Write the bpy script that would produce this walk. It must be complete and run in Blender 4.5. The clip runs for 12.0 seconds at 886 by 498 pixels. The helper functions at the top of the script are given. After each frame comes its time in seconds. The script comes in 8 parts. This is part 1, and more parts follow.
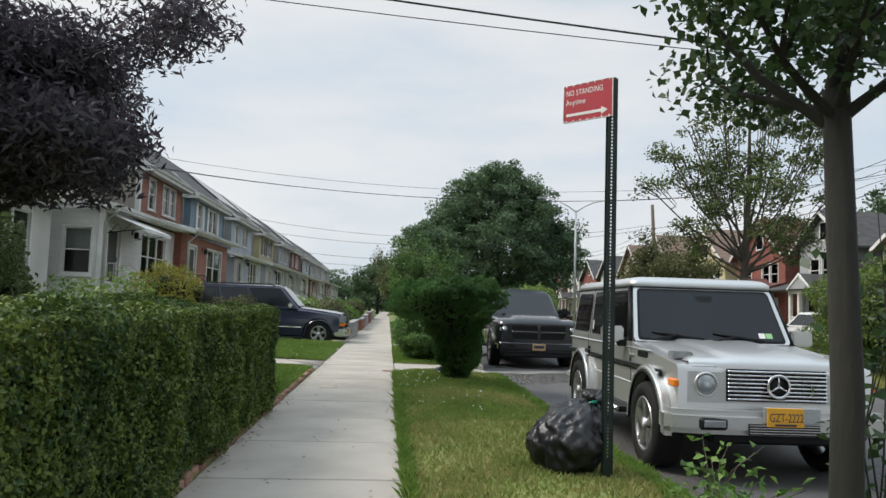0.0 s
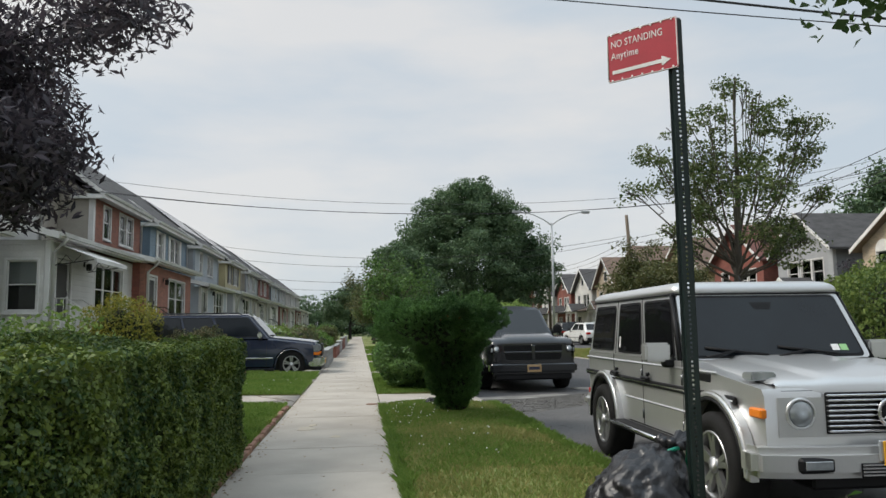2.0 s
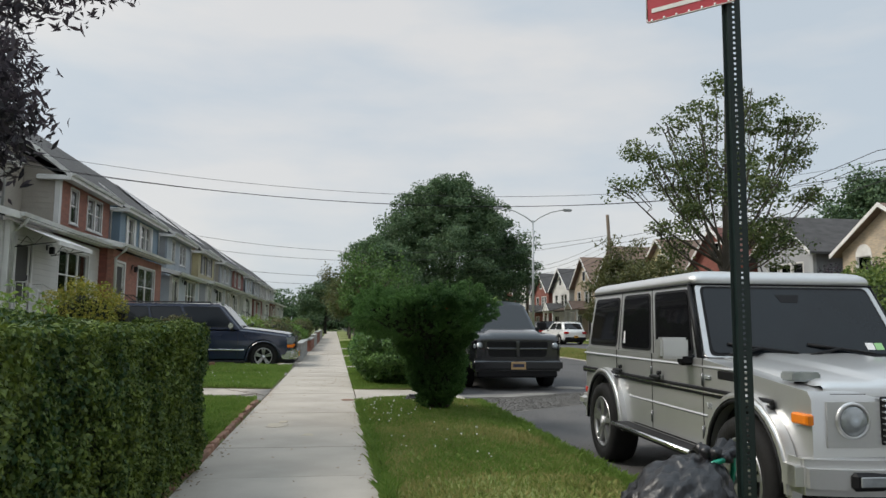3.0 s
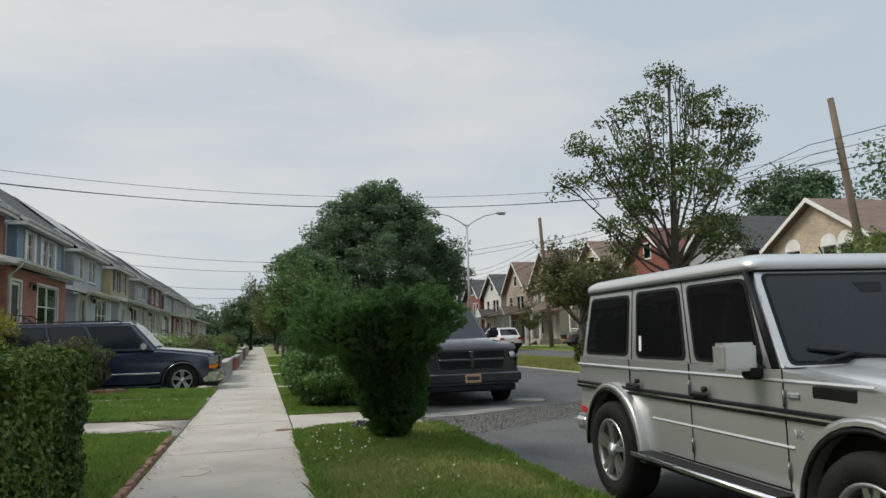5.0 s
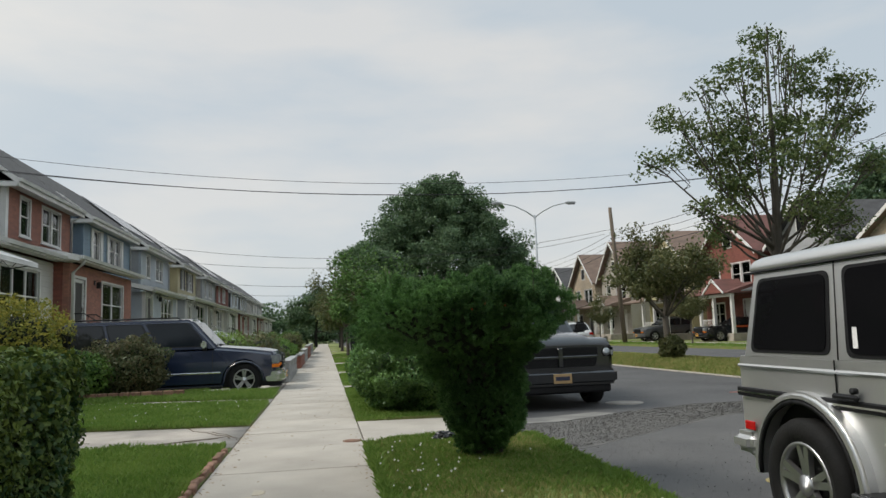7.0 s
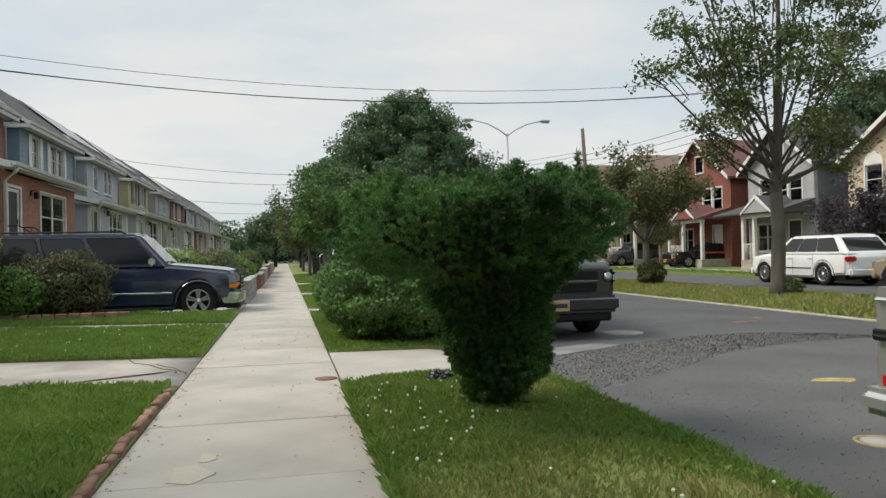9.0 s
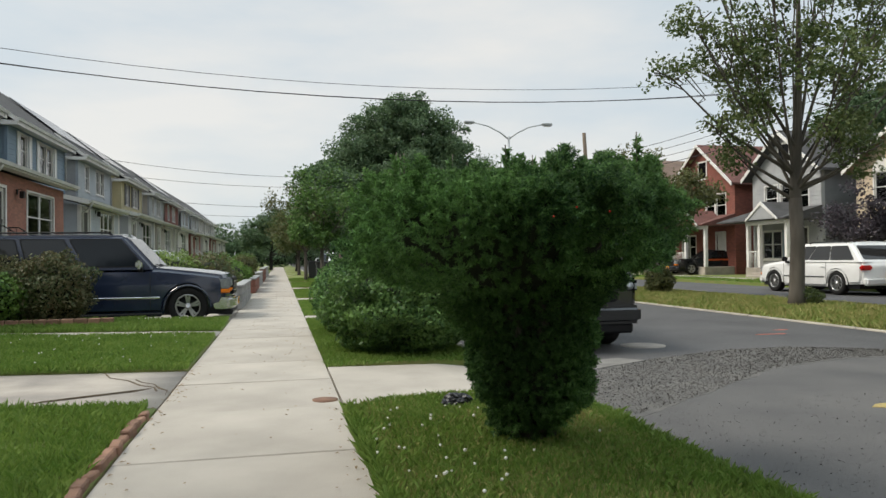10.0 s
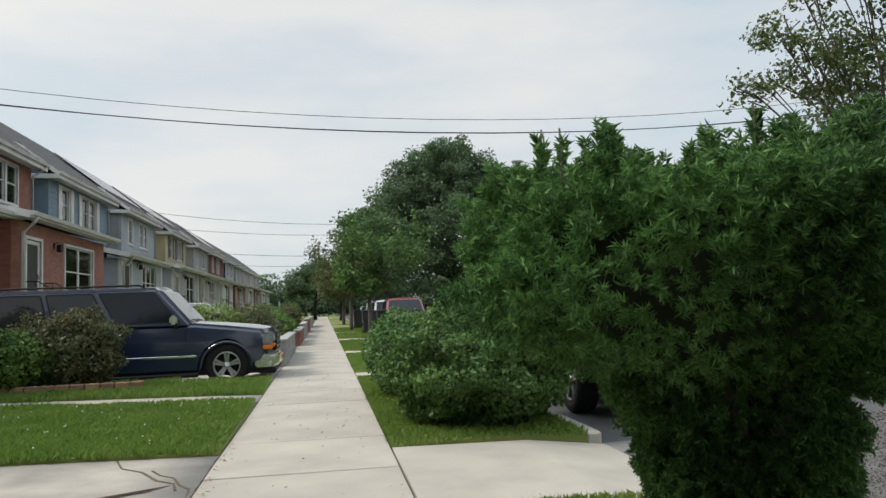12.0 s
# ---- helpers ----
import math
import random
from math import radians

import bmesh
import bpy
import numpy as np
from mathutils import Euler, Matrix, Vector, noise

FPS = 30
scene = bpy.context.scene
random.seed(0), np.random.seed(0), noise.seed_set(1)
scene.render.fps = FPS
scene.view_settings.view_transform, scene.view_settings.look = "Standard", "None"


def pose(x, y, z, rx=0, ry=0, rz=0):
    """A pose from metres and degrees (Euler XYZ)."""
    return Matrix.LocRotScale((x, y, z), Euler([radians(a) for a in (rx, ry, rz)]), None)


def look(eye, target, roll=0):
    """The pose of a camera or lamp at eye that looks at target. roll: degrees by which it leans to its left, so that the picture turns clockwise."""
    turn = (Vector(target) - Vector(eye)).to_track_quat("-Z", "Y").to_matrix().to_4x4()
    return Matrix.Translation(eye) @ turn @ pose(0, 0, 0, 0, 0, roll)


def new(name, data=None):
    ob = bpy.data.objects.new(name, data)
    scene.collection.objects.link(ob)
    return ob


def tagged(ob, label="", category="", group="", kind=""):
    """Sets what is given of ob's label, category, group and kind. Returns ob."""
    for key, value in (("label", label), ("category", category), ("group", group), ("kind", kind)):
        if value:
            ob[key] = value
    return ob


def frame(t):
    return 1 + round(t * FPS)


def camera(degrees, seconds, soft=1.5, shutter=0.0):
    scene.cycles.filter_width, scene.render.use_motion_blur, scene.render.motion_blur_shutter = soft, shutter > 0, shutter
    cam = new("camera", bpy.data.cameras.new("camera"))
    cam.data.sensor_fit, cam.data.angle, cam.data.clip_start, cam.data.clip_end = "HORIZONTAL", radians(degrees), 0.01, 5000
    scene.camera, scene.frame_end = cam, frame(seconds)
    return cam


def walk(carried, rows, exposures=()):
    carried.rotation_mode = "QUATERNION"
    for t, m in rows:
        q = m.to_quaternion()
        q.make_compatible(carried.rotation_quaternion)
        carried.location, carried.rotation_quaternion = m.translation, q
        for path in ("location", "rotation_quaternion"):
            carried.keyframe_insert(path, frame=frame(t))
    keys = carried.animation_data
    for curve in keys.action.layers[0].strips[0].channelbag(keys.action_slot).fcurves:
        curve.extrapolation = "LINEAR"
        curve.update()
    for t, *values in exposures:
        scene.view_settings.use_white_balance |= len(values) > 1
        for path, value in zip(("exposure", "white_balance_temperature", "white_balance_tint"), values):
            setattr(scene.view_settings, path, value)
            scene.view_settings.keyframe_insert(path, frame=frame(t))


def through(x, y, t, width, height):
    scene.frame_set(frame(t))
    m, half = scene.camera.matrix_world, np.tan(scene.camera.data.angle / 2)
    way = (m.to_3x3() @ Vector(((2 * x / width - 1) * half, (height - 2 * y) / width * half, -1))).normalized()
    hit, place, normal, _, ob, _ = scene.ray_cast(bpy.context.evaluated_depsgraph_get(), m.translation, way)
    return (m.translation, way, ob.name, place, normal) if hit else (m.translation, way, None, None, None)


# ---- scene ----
cam = camera(62.8, 12.0)
PATH = [
    (0, (-0.171, -0.739, 1.265), (-0.026, 1.249, 1.424), 1.9),
    (0.5, (-0.222, -0.395, 1.243), (-0.076, 1.594, 1.393), 2.1),
    (1, (-0.299, 0.005, 1.3), (-0.082, 1.987, 1.458), 0.6),
    (1.5, (-0.317, 0.357, 1.321), (-0.081, 2.333, 1.512), 0.0),
    (2, (-0.348, 0.707, 1.28), (-0.119, 2.682, 1.497), -0.8),
    (2.5, (-0.36, 1.051, 1.241), (-0.104, 3.023, 1.452), -1.0),
    (3, (-0.378, 1.471, 1.204), (-0.087, 3.439, 1.414), 0.5),
    (3.5, (-0.368, 1.917, 1.229), (0.104, 3.845, 1.474), -0.8),
    (5.5, (-0.45, 3.5, 1.229), (0.028, 5.428, 1.459), -2.1),
    (6, (-0.397, 3.904, 1.24), (-0.019, 5.852, 1.487), -1.7),
    (6.5, (-0.408, 4.278, 1.227), (-0.089, 6.237, 1.478), -2.1),
    (8.5, (-0.482, 5.868, 1.218), (-0.081, 7.827, 1.267), -1.8),
    (9, (-0.505, 6.262, 1.2), (-0.078, 8.216, 1.212), -1.2),
    (9.5, (-0.503, 6.671, 1.201), (-0.093, 8.628, 1.197), -0.8),
    (10, (-0.498, 7.105, 1.209), (-0.06, 9.056, 1.234), -0.7),
    (10.5, (-0.477, 7.56, 1.21), (-0.012, 9.504, 1.264), 0.2),
    (11, (-0.508, 8.003, 1.213), (-0.016, 9.94, 1.281), -0.1),
    (11.5, (-0.523, 8.451, 1.221), (-0.107, 10.404, 1.337), -0.6),
    (12, (-0.562, 8.783, 1.25), (-0.234, 10.75, 1.403), -2.1),
]
walk(cam, [(t, look(eye, target, roll)) for t, eye, target, roll in PATH],
     exposures=[(0.0, 0.42, 6620, 10), (1.5, 0.32, 6700, 10), (3.0, 0.24, 6720, 10), (5.5, 0.16, 6720, 9), (6.5, 0.18, 6740, 9), (8.5, 0.36, 6900, 9), (9.5, 0.43, 6960, 9), (12.0, 0.40, 6820, 9)])

# ---- world, sun, exposure ----
world = bpy.data.worlds.new("hazy_sky")
scene.world = world
world.use_nodes = True
wn, wl = world.node_tree.nodes, world.node_tree.links
wn.clear()
SUN_AZ, SUN_EL = radians(-82), radians(48)  # azimuth from +y, negative to the west (-x)
sky = wn.new("ShaderNodeTexSky")
sky.sky_type = "NISHITA"
sky.sun_disc = False
sky.sun_elevation, sky.sun_rotation = SUN_EL, SUN_AZ
sky.air_density, sky.dust_density, sky.ozone_density = 1.0, 2.0, 1.0
coord = wn.new("ShaderNodeTexCoord")
stretch = wn.new("ShaderNodeMapping")
stretch.inputs["Scale"].default_value = (1.2, 1.2, 4.2)
wl.new(coord.outputs["Generated"], stretch.inputs["Vector"])
cloud = wn.new("ShaderNodeTexNoise")
cloud.inputs["Scale"].default_value, cloud.inputs["Detail"].default_value = 1.7, 6.0
cloud.inputs["Roughness"].default_value = 0.52
wl.new(stretch.outputs["Vector"], cloud.inputs["Vector"])
ramp = wn.new("ShaderNodeValToRGB")
ramp.color_ramp.elements[0].position, ramp.color_ramp.elements[0].color = 0.37, (0.51, 0.59, 0.67, 1)
ramp.color_ramp.elements[1].position, ramp.color_ramp.elements[1].color = 0.60, (0.68, 0.695, 0.71, 1)
wl.new(cloud.outputs["Fac"], ramp.inputs["Fac"])
# thin cloud brightens towards the veiled sun
toward = wn.new("ShaderNodeVectorMath")
toward.operation = "DOT_PRODUCT"
toward.inputs[1].default_value = (math.sin(SUN_AZ) * math.cos(SUN_EL), math.cos(SUN_AZ) * math.cos(SUN_EL), math.sin(SUN_EL))
wl.new(coord.outputs["Generated"], toward.inputs[0])
veil = wn.new("ShaderNodeMapRange")
veil.inputs["From Min"].default_value, veil.inputs["From Max"].default_value = 0.45, 1.0
veil.inputs["To Min"].default_value, veil.inputs["To Max"].default_value = 0.0, 0.85
wl.new(toward.outputs["Value"], veil.inputs["Value"])
glow = wn.new("ShaderNodeMix")
glow.data_type = "RGBA"
glow.inputs["B"].default_value = (1.02, 0.97, 0.87, 1)
wl.new(veil.outputs["Result"], glow.inputs["Factor"])
wl.new(ramp.outputs["Color"], glow.inputs["A"])
height = wn.new("ShaderNodeSeparateXYZ")
wl.new(coord.outputs["Generated"], height.inputs["Vector"])
zenith = wn.new("ShaderNodeMapRange")
zenith.interpolation_type = "SMOOTHSTEP"
zenith.inputs["From Min"].default_value, zenith.inputs["From Max"].default_value = 0.45, 1.0
zenith.inputs["To Min"].default_value, zenith.inputs["To Max"].default_value = 0.0, 1.0
wl.new(height.outputs["Z"], zenith.inputs["Value"])
bg_sky, bg_cloud = wn.new("ShaderNodeBackground"), wn.new("ShaderNodeBackground")
bg_sky.inputs["Strength"].default_value, bg_cloud.inputs["Strength"].default_value = 0.07, 1.0
wl.new(sky.outputs["Color"], bg_sky.inputs["Color"])
overhead = wn.new("ShaderNodeMix")
overhead.data_type = "RGBA"
overhead.inputs["B"].default_value = (1.0, 1.22, 1.42, 1)
wl.new(zenith.outputs["Result"], overhead.inputs["Factor"])
wl.new(glow.outputs["Result"], overhead.inputs["A"])
wl.new(overhead.outputs["Result"], bg_cloud.inputs["Color"])
blend = wn.new("ShaderNodeMixShader")
blend.inputs["Fac"].default_value = 0.82
wl.new(bg_sky.outputs["Background"], blend.inputs[1])
wl.new(bg_cloud.outputs["Background"], blend.inputs[2])
wout = wn.new("ShaderNodeOutputWorld")
wl.new(blend.outputs["Shader"], wout.inputs["Surface"])

sun = new("sun", bpy.data.lights.new("sun", "SUN"))
sun.data.energy, sun.data.angle, sun.data.color = 2.1, radians(24), (1.0, 0.965, 0.91)
sun.rotation_mode = "QUATERNION"
sun.rotation_quaternion = Vector((math.sin(SUN_AZ) * math.cos(SUN_EL), math.cos(SUN_AZ) * math.cos(SUN_EL), math.sin(SUN_EL))).to_track_quat("Z", "Y")


# ---- materials ----
def mat(name, c1, c2=None, rough=0.8, metal=0.0, scale=3.0, fine=60.0, bump=0.15, coat=0.0, spec=0.5, vary=0.0, stretch=(1, 1, 1), island=0.0):
    """A surface with broad blotches from c1 to c2, a fine grain with relief, and a shade of its own per piece (vary) or island."""
    m = bpy.data.materials.new(name)
    m.use_nodes = True
    n, l = m.node_tree.nodes, m.node_tree.links
    b = n["Principled BSDF"]
    b.inputs["Roughness"].default_value, b.inputs["Metallic"].default_value = rough, metal
    b.inputs["Coat Weight"].default_value, b.inputs["Specular IOR Level"].default_value = coat, spec
    b.inputs["Coat Roughness"].default_value = 0.06
    c2 = c2 or tuple(min(1, 0.8 * k) for k in c1)
    tc, mp = n.new("ShaderNodeTexCoord"), n.new("ShaderNodeMapping")
    mp.inputs["Scale"].default_value = stretch
    l.new(tc.outputs["Object"], mp.inputs["Vector"])
    big, small = n.new("ShaderNodeTexNoise"), n.new("ShaderNodeTexNoise")
    big.inputs["Scale"].default_value, big.inputs["Detail"].default_value = scale, 4
    small.inputs["Scale"].default_value, small.inputs["Detail"].default_value = fine, 3
    for t in (big, small):
        l.new(mp.outputs["Vector"], t.inputs["Vector"])
    r = n.new("ShaderNodeMapRange")
    r.inputs["From Min"].default_value, r.inputs["From Max"].default_value = 0.35, 0.68
    l.new(big.outputs["Fac"], r.inputs["Value"])
    mix = n.new("ShaderNodeMix")
    mix.data_type = "RGBA"
    mix.inputs["A"].default_value, mix.inputs["B"].default_value = (*c1, 1), (*c2, 1)
    l.new(r.outputs["Result"], mix.inputs["Factor"])
    hsv = n.new("ShaderNodeHueSaturation")
    l.new(mix.outputs["Result"], hsv.inputs["Color"])
    grain = n.new("ShaderNodeMapRange")
    grain.inputs["To Min"].default_value, grain.inputs["To Max"].default_value = 0.86, 1.14
    l.new(small.outputs["Fac"], grain.inputs["Value"])
    value = grain.outputs["Result"]
    if vary or island:
        src = n.new("ShaderNodeNewGeometry").outputs["Random Per Island"] if island else n.new("ShaderNodeObjectInfo").outputs["Random"]
        vr, mul = n.new("ShaderNodeMapRange"), n.new("ShaderNodeMath")
        k = vary or island
        vr.inputs["To Min"].default_value, vr.inputs["To Max"].default_value = 1 - k, 1 + k
        mul.operation = "MULTIPLY"
        l.new(src, vr.inputs["Value"])
        l.new(vr.outputs["Result"], mul.inputs[0])
        l.new(value, mul.inputs[1])
        value = mul.outputs["Value"]
    l.new(value, hsv.inputs["Value"])
    l.new(hsv.outputs["Color"], b.inputs["Base Color"])
    if bump:
        bp = n.new("ShaderNodeBump")
        bp.inputs["Strength"].default_value, bp.inputs["Distance"].default_value = bump, 0.01
        l.new(small.outputs["Fac"], bp.inputs["Height"])
        l.new(bp.outputs["Normal"], b.inputs["Normal"])
    return m


def leaf_mat(name, c1, c2, through=0.3, rough=0.5):
    """Leaves: a shade of its own per leaf, and some light let through."""
    m = bpy.data.materials.new(name)
    m.use_nodes = True
    n, l = m.node_tree.nodes, m.node_tree.links
    n.clear()
    geo = n.new("ShaderNodeNewGeometry")
    tc, big = n.new("ShaderNodeTexCoord"), n.new("ShaderNodeTexNoise")
    big.inputs["Scale"].default_value, big.inputs["Detail"].default_value = 1.6, 3
    l.new(tc.outputs["Object"], big.inputs["Vector"])
    add = n.new("ShaderNodeMath")
    add.operation = "MULTIPLY_ADD"
    add.inputs[1].default_value, add.inputs[2].default_value = 1.6, -0.8
    l.new(big.outputs["Fac"], add.inputs[0])
    tot = n.new("ShaderNodeMath")
    tot.operation = "ADD"
    tot.use_clamp = True
    l.new(add.outputs["Value"], tot.inputs[0])
    l.new(geo.outputs["Random Per Island"], tot.inputs[1])
    mix = n.new("ShaderNodeMix")
    mix.data_type = "RGBA"
    mix.inputs["A"].default_value, mix.inputs["B"].default_value = (*c1, 1), (*c2, 1)
    l.new(tot.outputs["Value"], mix.inputs["Factor"])
    p, t, s, o = n.new("ShaderNodeBsdfPrincipled"), n.new("ShaderNodeBsdfTranslucent"), n.new("ShaderNodeMixShader"), n.new("ShaderNodeOutputMaterial")
    p.inputs["Roughness"].default_value, p.inputs["Specular IOR Level"].default_value = rough, 0.3
    l.new(mix.outputs["Result"], p.inputs["Base Color"])
    l.new(mix.outputs["Result"], t.inputs["Color"])
    s.inputs["Fac"].default_value = through
    l.new(p.outputs["BSDF"], s.inputs[1])
    l.new(t.outputs["BSDF"], s.inputs[2])
    l.new(s.outputs["Shader"], o.inputs["Surface"])
    return m


def glass_mat(name, tint=(0.75, 0.8, 0.8), gloss=1.0):
    """A pane: clear with a tint, its gloss by Fresnel."""
    m = bpy.data.materials.new(name)
    m.use_nodes = True
    n, l = m.node_tree.nodes, m.node_tree.links
    n.clear()
    t, g, f, s, o = (n.new(k) for k in ("ShaderNodeBsdfTransparent", "ShaderNodeBsdfGlossy", "ShaderNodeFresnel", "ShaderNodeMixShader", "ShaderNodeOutputMaterial"))
    t.inputs["Color"].default_value = (*tint, 1)
    g.inputs["Roughness"].default_value = 0.03
    g.inputs["Color"].default_value = (gloss, gloss, gloss, 1)
    f.inputs["IOR"].default_value = 1.5
    l.new(f.outputs["Fac"], s.inputs["Fac"])
    l.new(t.outputs["BSDF"], s.inputs[1])
    l.new(g.outputs["BSDF"], s.inputs[2])
    l.new(s.outputs["Shader"], o.inputs["Surface"])
    return m


def brick_mat(name, c1, c2, mortar):
    m = mat(name, c1, c2, rough=0.9, scale=0.8, fine=90, bump=0.2)
    n, l = m.node_tree.nodes, m.node_tree.links
    b = n["Principled BSDF"]
    base = b.inputs["Base Color"].links[0].from_socket
    tc = n.new("ShaderNodeTexCoord")
    sep, cmb, add = n.new("ShaderNodeSeparateXYZ"), n.new("ShaderNodeCombineXYZ"), n.new("ShaderNodeMath")
    l.new(tc.outputs["Object"], sep.inputs[0])
    l.new(sep.outputs["X"], add.inputs[0])
    l.new(sep.outputs["Y"], add.inputs[1])
    l.new(add.outputs["Value"], cmb.inputs["X"])
    l.new(sep.outputs["Z"], cmb.inputs["Y"])
    br = n.new("ShaderNodeTexBrick")
    br.inputs["Scale"].default_value = 1.0
    br.inputs["Brick Width"].default_value, br.inputs["Row Height"].default_value = 0.21, 0.07
    br.inputs["Mortar Size"].default_value = 0.006
    br.inputs["Color1"].default_value, br.inputs["Color2"].default_value, br.inputs["Mortar"].default_value = (1.12, 1.05, 1.0, 1), (0.78, 0.8, 0.82, 1), (*mortar, 1)
    l.new(cmb.outputs["Vector"], br.inputs["Vector"])
    mul = n.new("ShaderNodeMix")
    mul.data_type, mul.blend_type = "RGBA", "MULTIPLY"
    mul.inputs["Factor"].default_value = 1.0
    l.new(base, mul.inputs["A"])
    l.new(br.outputs["Color"], mul.inputs["B"])
    l.new(mul.outputs["Result"], b.inputs["Base Color"])
    return m


CONCRETE = mat("sidewalk_concrete", (0.415, 0.375, 0.325), (0.32, 0.29, 0.25), rough=0.9, scale=1.3, fine=140, bump=0.25, vary=0.06)
OLD_CONCRETE = mat("worn_concrete", (0.41, 0.365, 0.315), (0.25, 0.225, 0.20), rough=0.92, scale=1.6, fine=90, bump=0.4)
KERB = mat("kerb_concrete", (0.42, 0.385, 0.325), (0.30, 0.275, 0.24), rough=0.9, scale=2.5, fine=80, bump=0.3)
ASPHALT = mat("asphalt", (0.085, 0.083, 0.084), (0.060, 0.059, 0.061), rough=0.88, scale=0.7, fine=160, bump=0.5)
WORN_ASPHALT = mat("worn_asphalt", (0.105, 0.10, 0.097), (0.072, 0.070, 0.070), rough=0.92, scale=0.9, fine=110, bump=0.6)
GRIT = leaf_mat("road_grit", (0.07, 0.067, 0.063), (0.135, 0.127, 0.118), 0.0, 0.9)
CHARCOAL = mat("charcoal_paint", (0.011, 0.012, 0.015), (0.014, 0.015, 0.018), rough=0.24, metal=0.3, scale=3, fine=300, bump=0, coat=0.8)
PATCH = mat("rough_asphalt", (0.125, 0.118, 0.110), (0.085, 0.082, 0.078), rough=0.95, scale=3.2, fine=45, bump=0.9)
SOIL = mat("soil", (0.13, 0.095, 0.06), (0.075, 0.055, 0.035), rough=1.0, scale=4, fine=70, bump=0.6)
TURF = mat("turf", (0.13, 0.19, 0.04), (0.20, 0.19, 0.07), rough=1.0, scale=1.1, fine=70, bump=0.6)
FAR_TURF = mat("far_grass", (0.10, 0.15, 0.04), (0.15, 0.155, 0.06), rough=1.0, scale=0.4, fine=20, bump=0.5)
BLADE = leaf_mat("grass_blade", (0.115, 0.21, 0.035), (0.20, 0.29, 0.065), 0.35, 0.6)
BLADE_DRY = leaf_mat("dry_grass_blade", (0.16, 0.23, 0.05), (0.36, 0.32, 0.13), 0.3, 0.7)
CLOVER = mat("clover_flower", (0.75, 0.74, 0.68), rough=0.9)
BRICK_EDGE = mat("edging_brick", (0.30, 0.17, 0.11), (0.22, 0.12, 0.085), rough=0.95, scale=9, fine=80, bump=0.5, vary=0.25)
BARK = mat("bark", (0.105, 0.092, 0.075), (0.06, 0.052, 0.043), rough=0.95, scale=5, fine=40, bump=0.8, stretch=(1, 1, 0.3))
# dark bark, lowered further to hold the crown's shade on the street tree trunk
BARK_DARK_SHADED = mat("dark_shaded_bark", (0.024, 0.023, 0.018), (0.013, 0.0125, 0.010), rough=0.95, scale=5, fine=40, bump=0.8, stretch=(1, 1, 0.3))
HEDGE_LEAF = leaf_mat("hedge_leaf", (0.022, 0.060, 0.019), (0.15, 0.20, 0.036), 0.25)
# near-black colour that stands in for the shade deep between the leaves
CORE_SHADE = mat("foliage_core_shade", (0.016, 0.022, 0.009), (0.010, 0.014, 0.006), rough=1.0, bump=0.5)
YEW_LEAF = leaf_mat("yew_needle", (0.022, 0.064, 0.022), (0.155, 0.30, 0.085), 0.28)
BUSH_LEAF = leaf_mat("bush_leaf", (0.06, 0.14, 0.03), (0.17, 0.28, 0.06), 0.28)
TREE_LEAF = leaf_mat("tree_leaf", (0.052, 0.092, 0.030), (0.15, 0.18, 0.065), 0.38)
MEDIAN_LEAF = leaf_mat("median_bush_leaf", (0.055, 0.105, 0.025), (0.19, 0.25, 0.06), 0.35)
PEAR_LEAF = leaf_mat("street_tree_leaf", (0.022, 0.052, 0.018), (0.058, 0.10, 0.032), 0.3, 0.35)
# leaf green of the distant trees, raised and blued in colour for haze
HAZY_BIG_LEAF = leaf_mat("hazy_broad_tree_leaf", (0.055, 0.105, 0.055), (0.125, 0.195, 0.09), 0.3)
OLIVE_LEAF = leaf_mat("olive_green_leaf", (0.065, 0.085, 0.03), (0.15, 0.15, 0.06), 0.3)
DARK_BUSH_LEAF = leaf_mat("dark_bush_leaf", (0.040, 0.096, 0.027), (0.135, 0.24, 0.06), 0.30)
DRY_LEAF = leaf_mat("dry_brown_leaf", (0.16, 0.10, 0.05), (0.28, 0.20, 0.10), 0.1, 0.8)
PURPLE_LEAF = leaf_mat("purple_leaf", (0.042, 0.040, 0.050), (0.095, 0.076, 0.092), 0.35)
LIME_LEAF = leaf_mat("lime_leaf", (0.13, 0.22, 0.05), (0.27, 0.36, 0.10), 0.35)
YELLOW_LEAF = leaf_mat("yellow_green_leaf", (0.13, 0.17, 0.03), (0.42, 0.36, 0.06), 0.3)
BROWN_LEAF = leaf_mat("brown_green_leaf", (0.075, 0.11, 0.045), (0.17, 0.14, 0.07), 0.3)
RED_FLOWER = leaf_mat("red_flower", (0.45, 0.03, 0.02), (0.6, 0.08, 0.05), 0.2)
WHITE_SIDING = mat("white_siding", (0.62, 0.61, 0.58), (0.52, 0.51, 0.49), rough=0.55, scale=1.2, fine=30, bump=0.05, vary=0.04)
WHITE_TRIM = mat("white_trim", (0.72, 0.71, 0.69), (0.6, 0.59, 0.57), rough=0.5, scale=2, fine=40, bump=0.05)
TAN_SIDING = mat("tan_siding", (0.40, 0.37, 0.32), (0.33, 0.30, 0.26), rough=0.6, scale=1.2, fine=30, bump=0.08)
BLUE_SIDING = mat("blue_siding", (0.20, 0.275, 0.345), (0.16, 0.225, 0.285), rough=0.6, scale=1.2, fine=30, bump=0.08)
PALE_BLUE_SIDING = mat("pale_blue_siding", (0.40, 0.44, 0.48), (0.33, 0.365, 0.40), rough=0.6, scale=1.2, fine=30, bump=0.08)
YELLOW_SIDING = mat("yellow_siding", (0.50, 0.44, 0.26), (0.42, 0.37, 0.22), rough=0.6, scale=1.2, fine=30, bump=0.08)
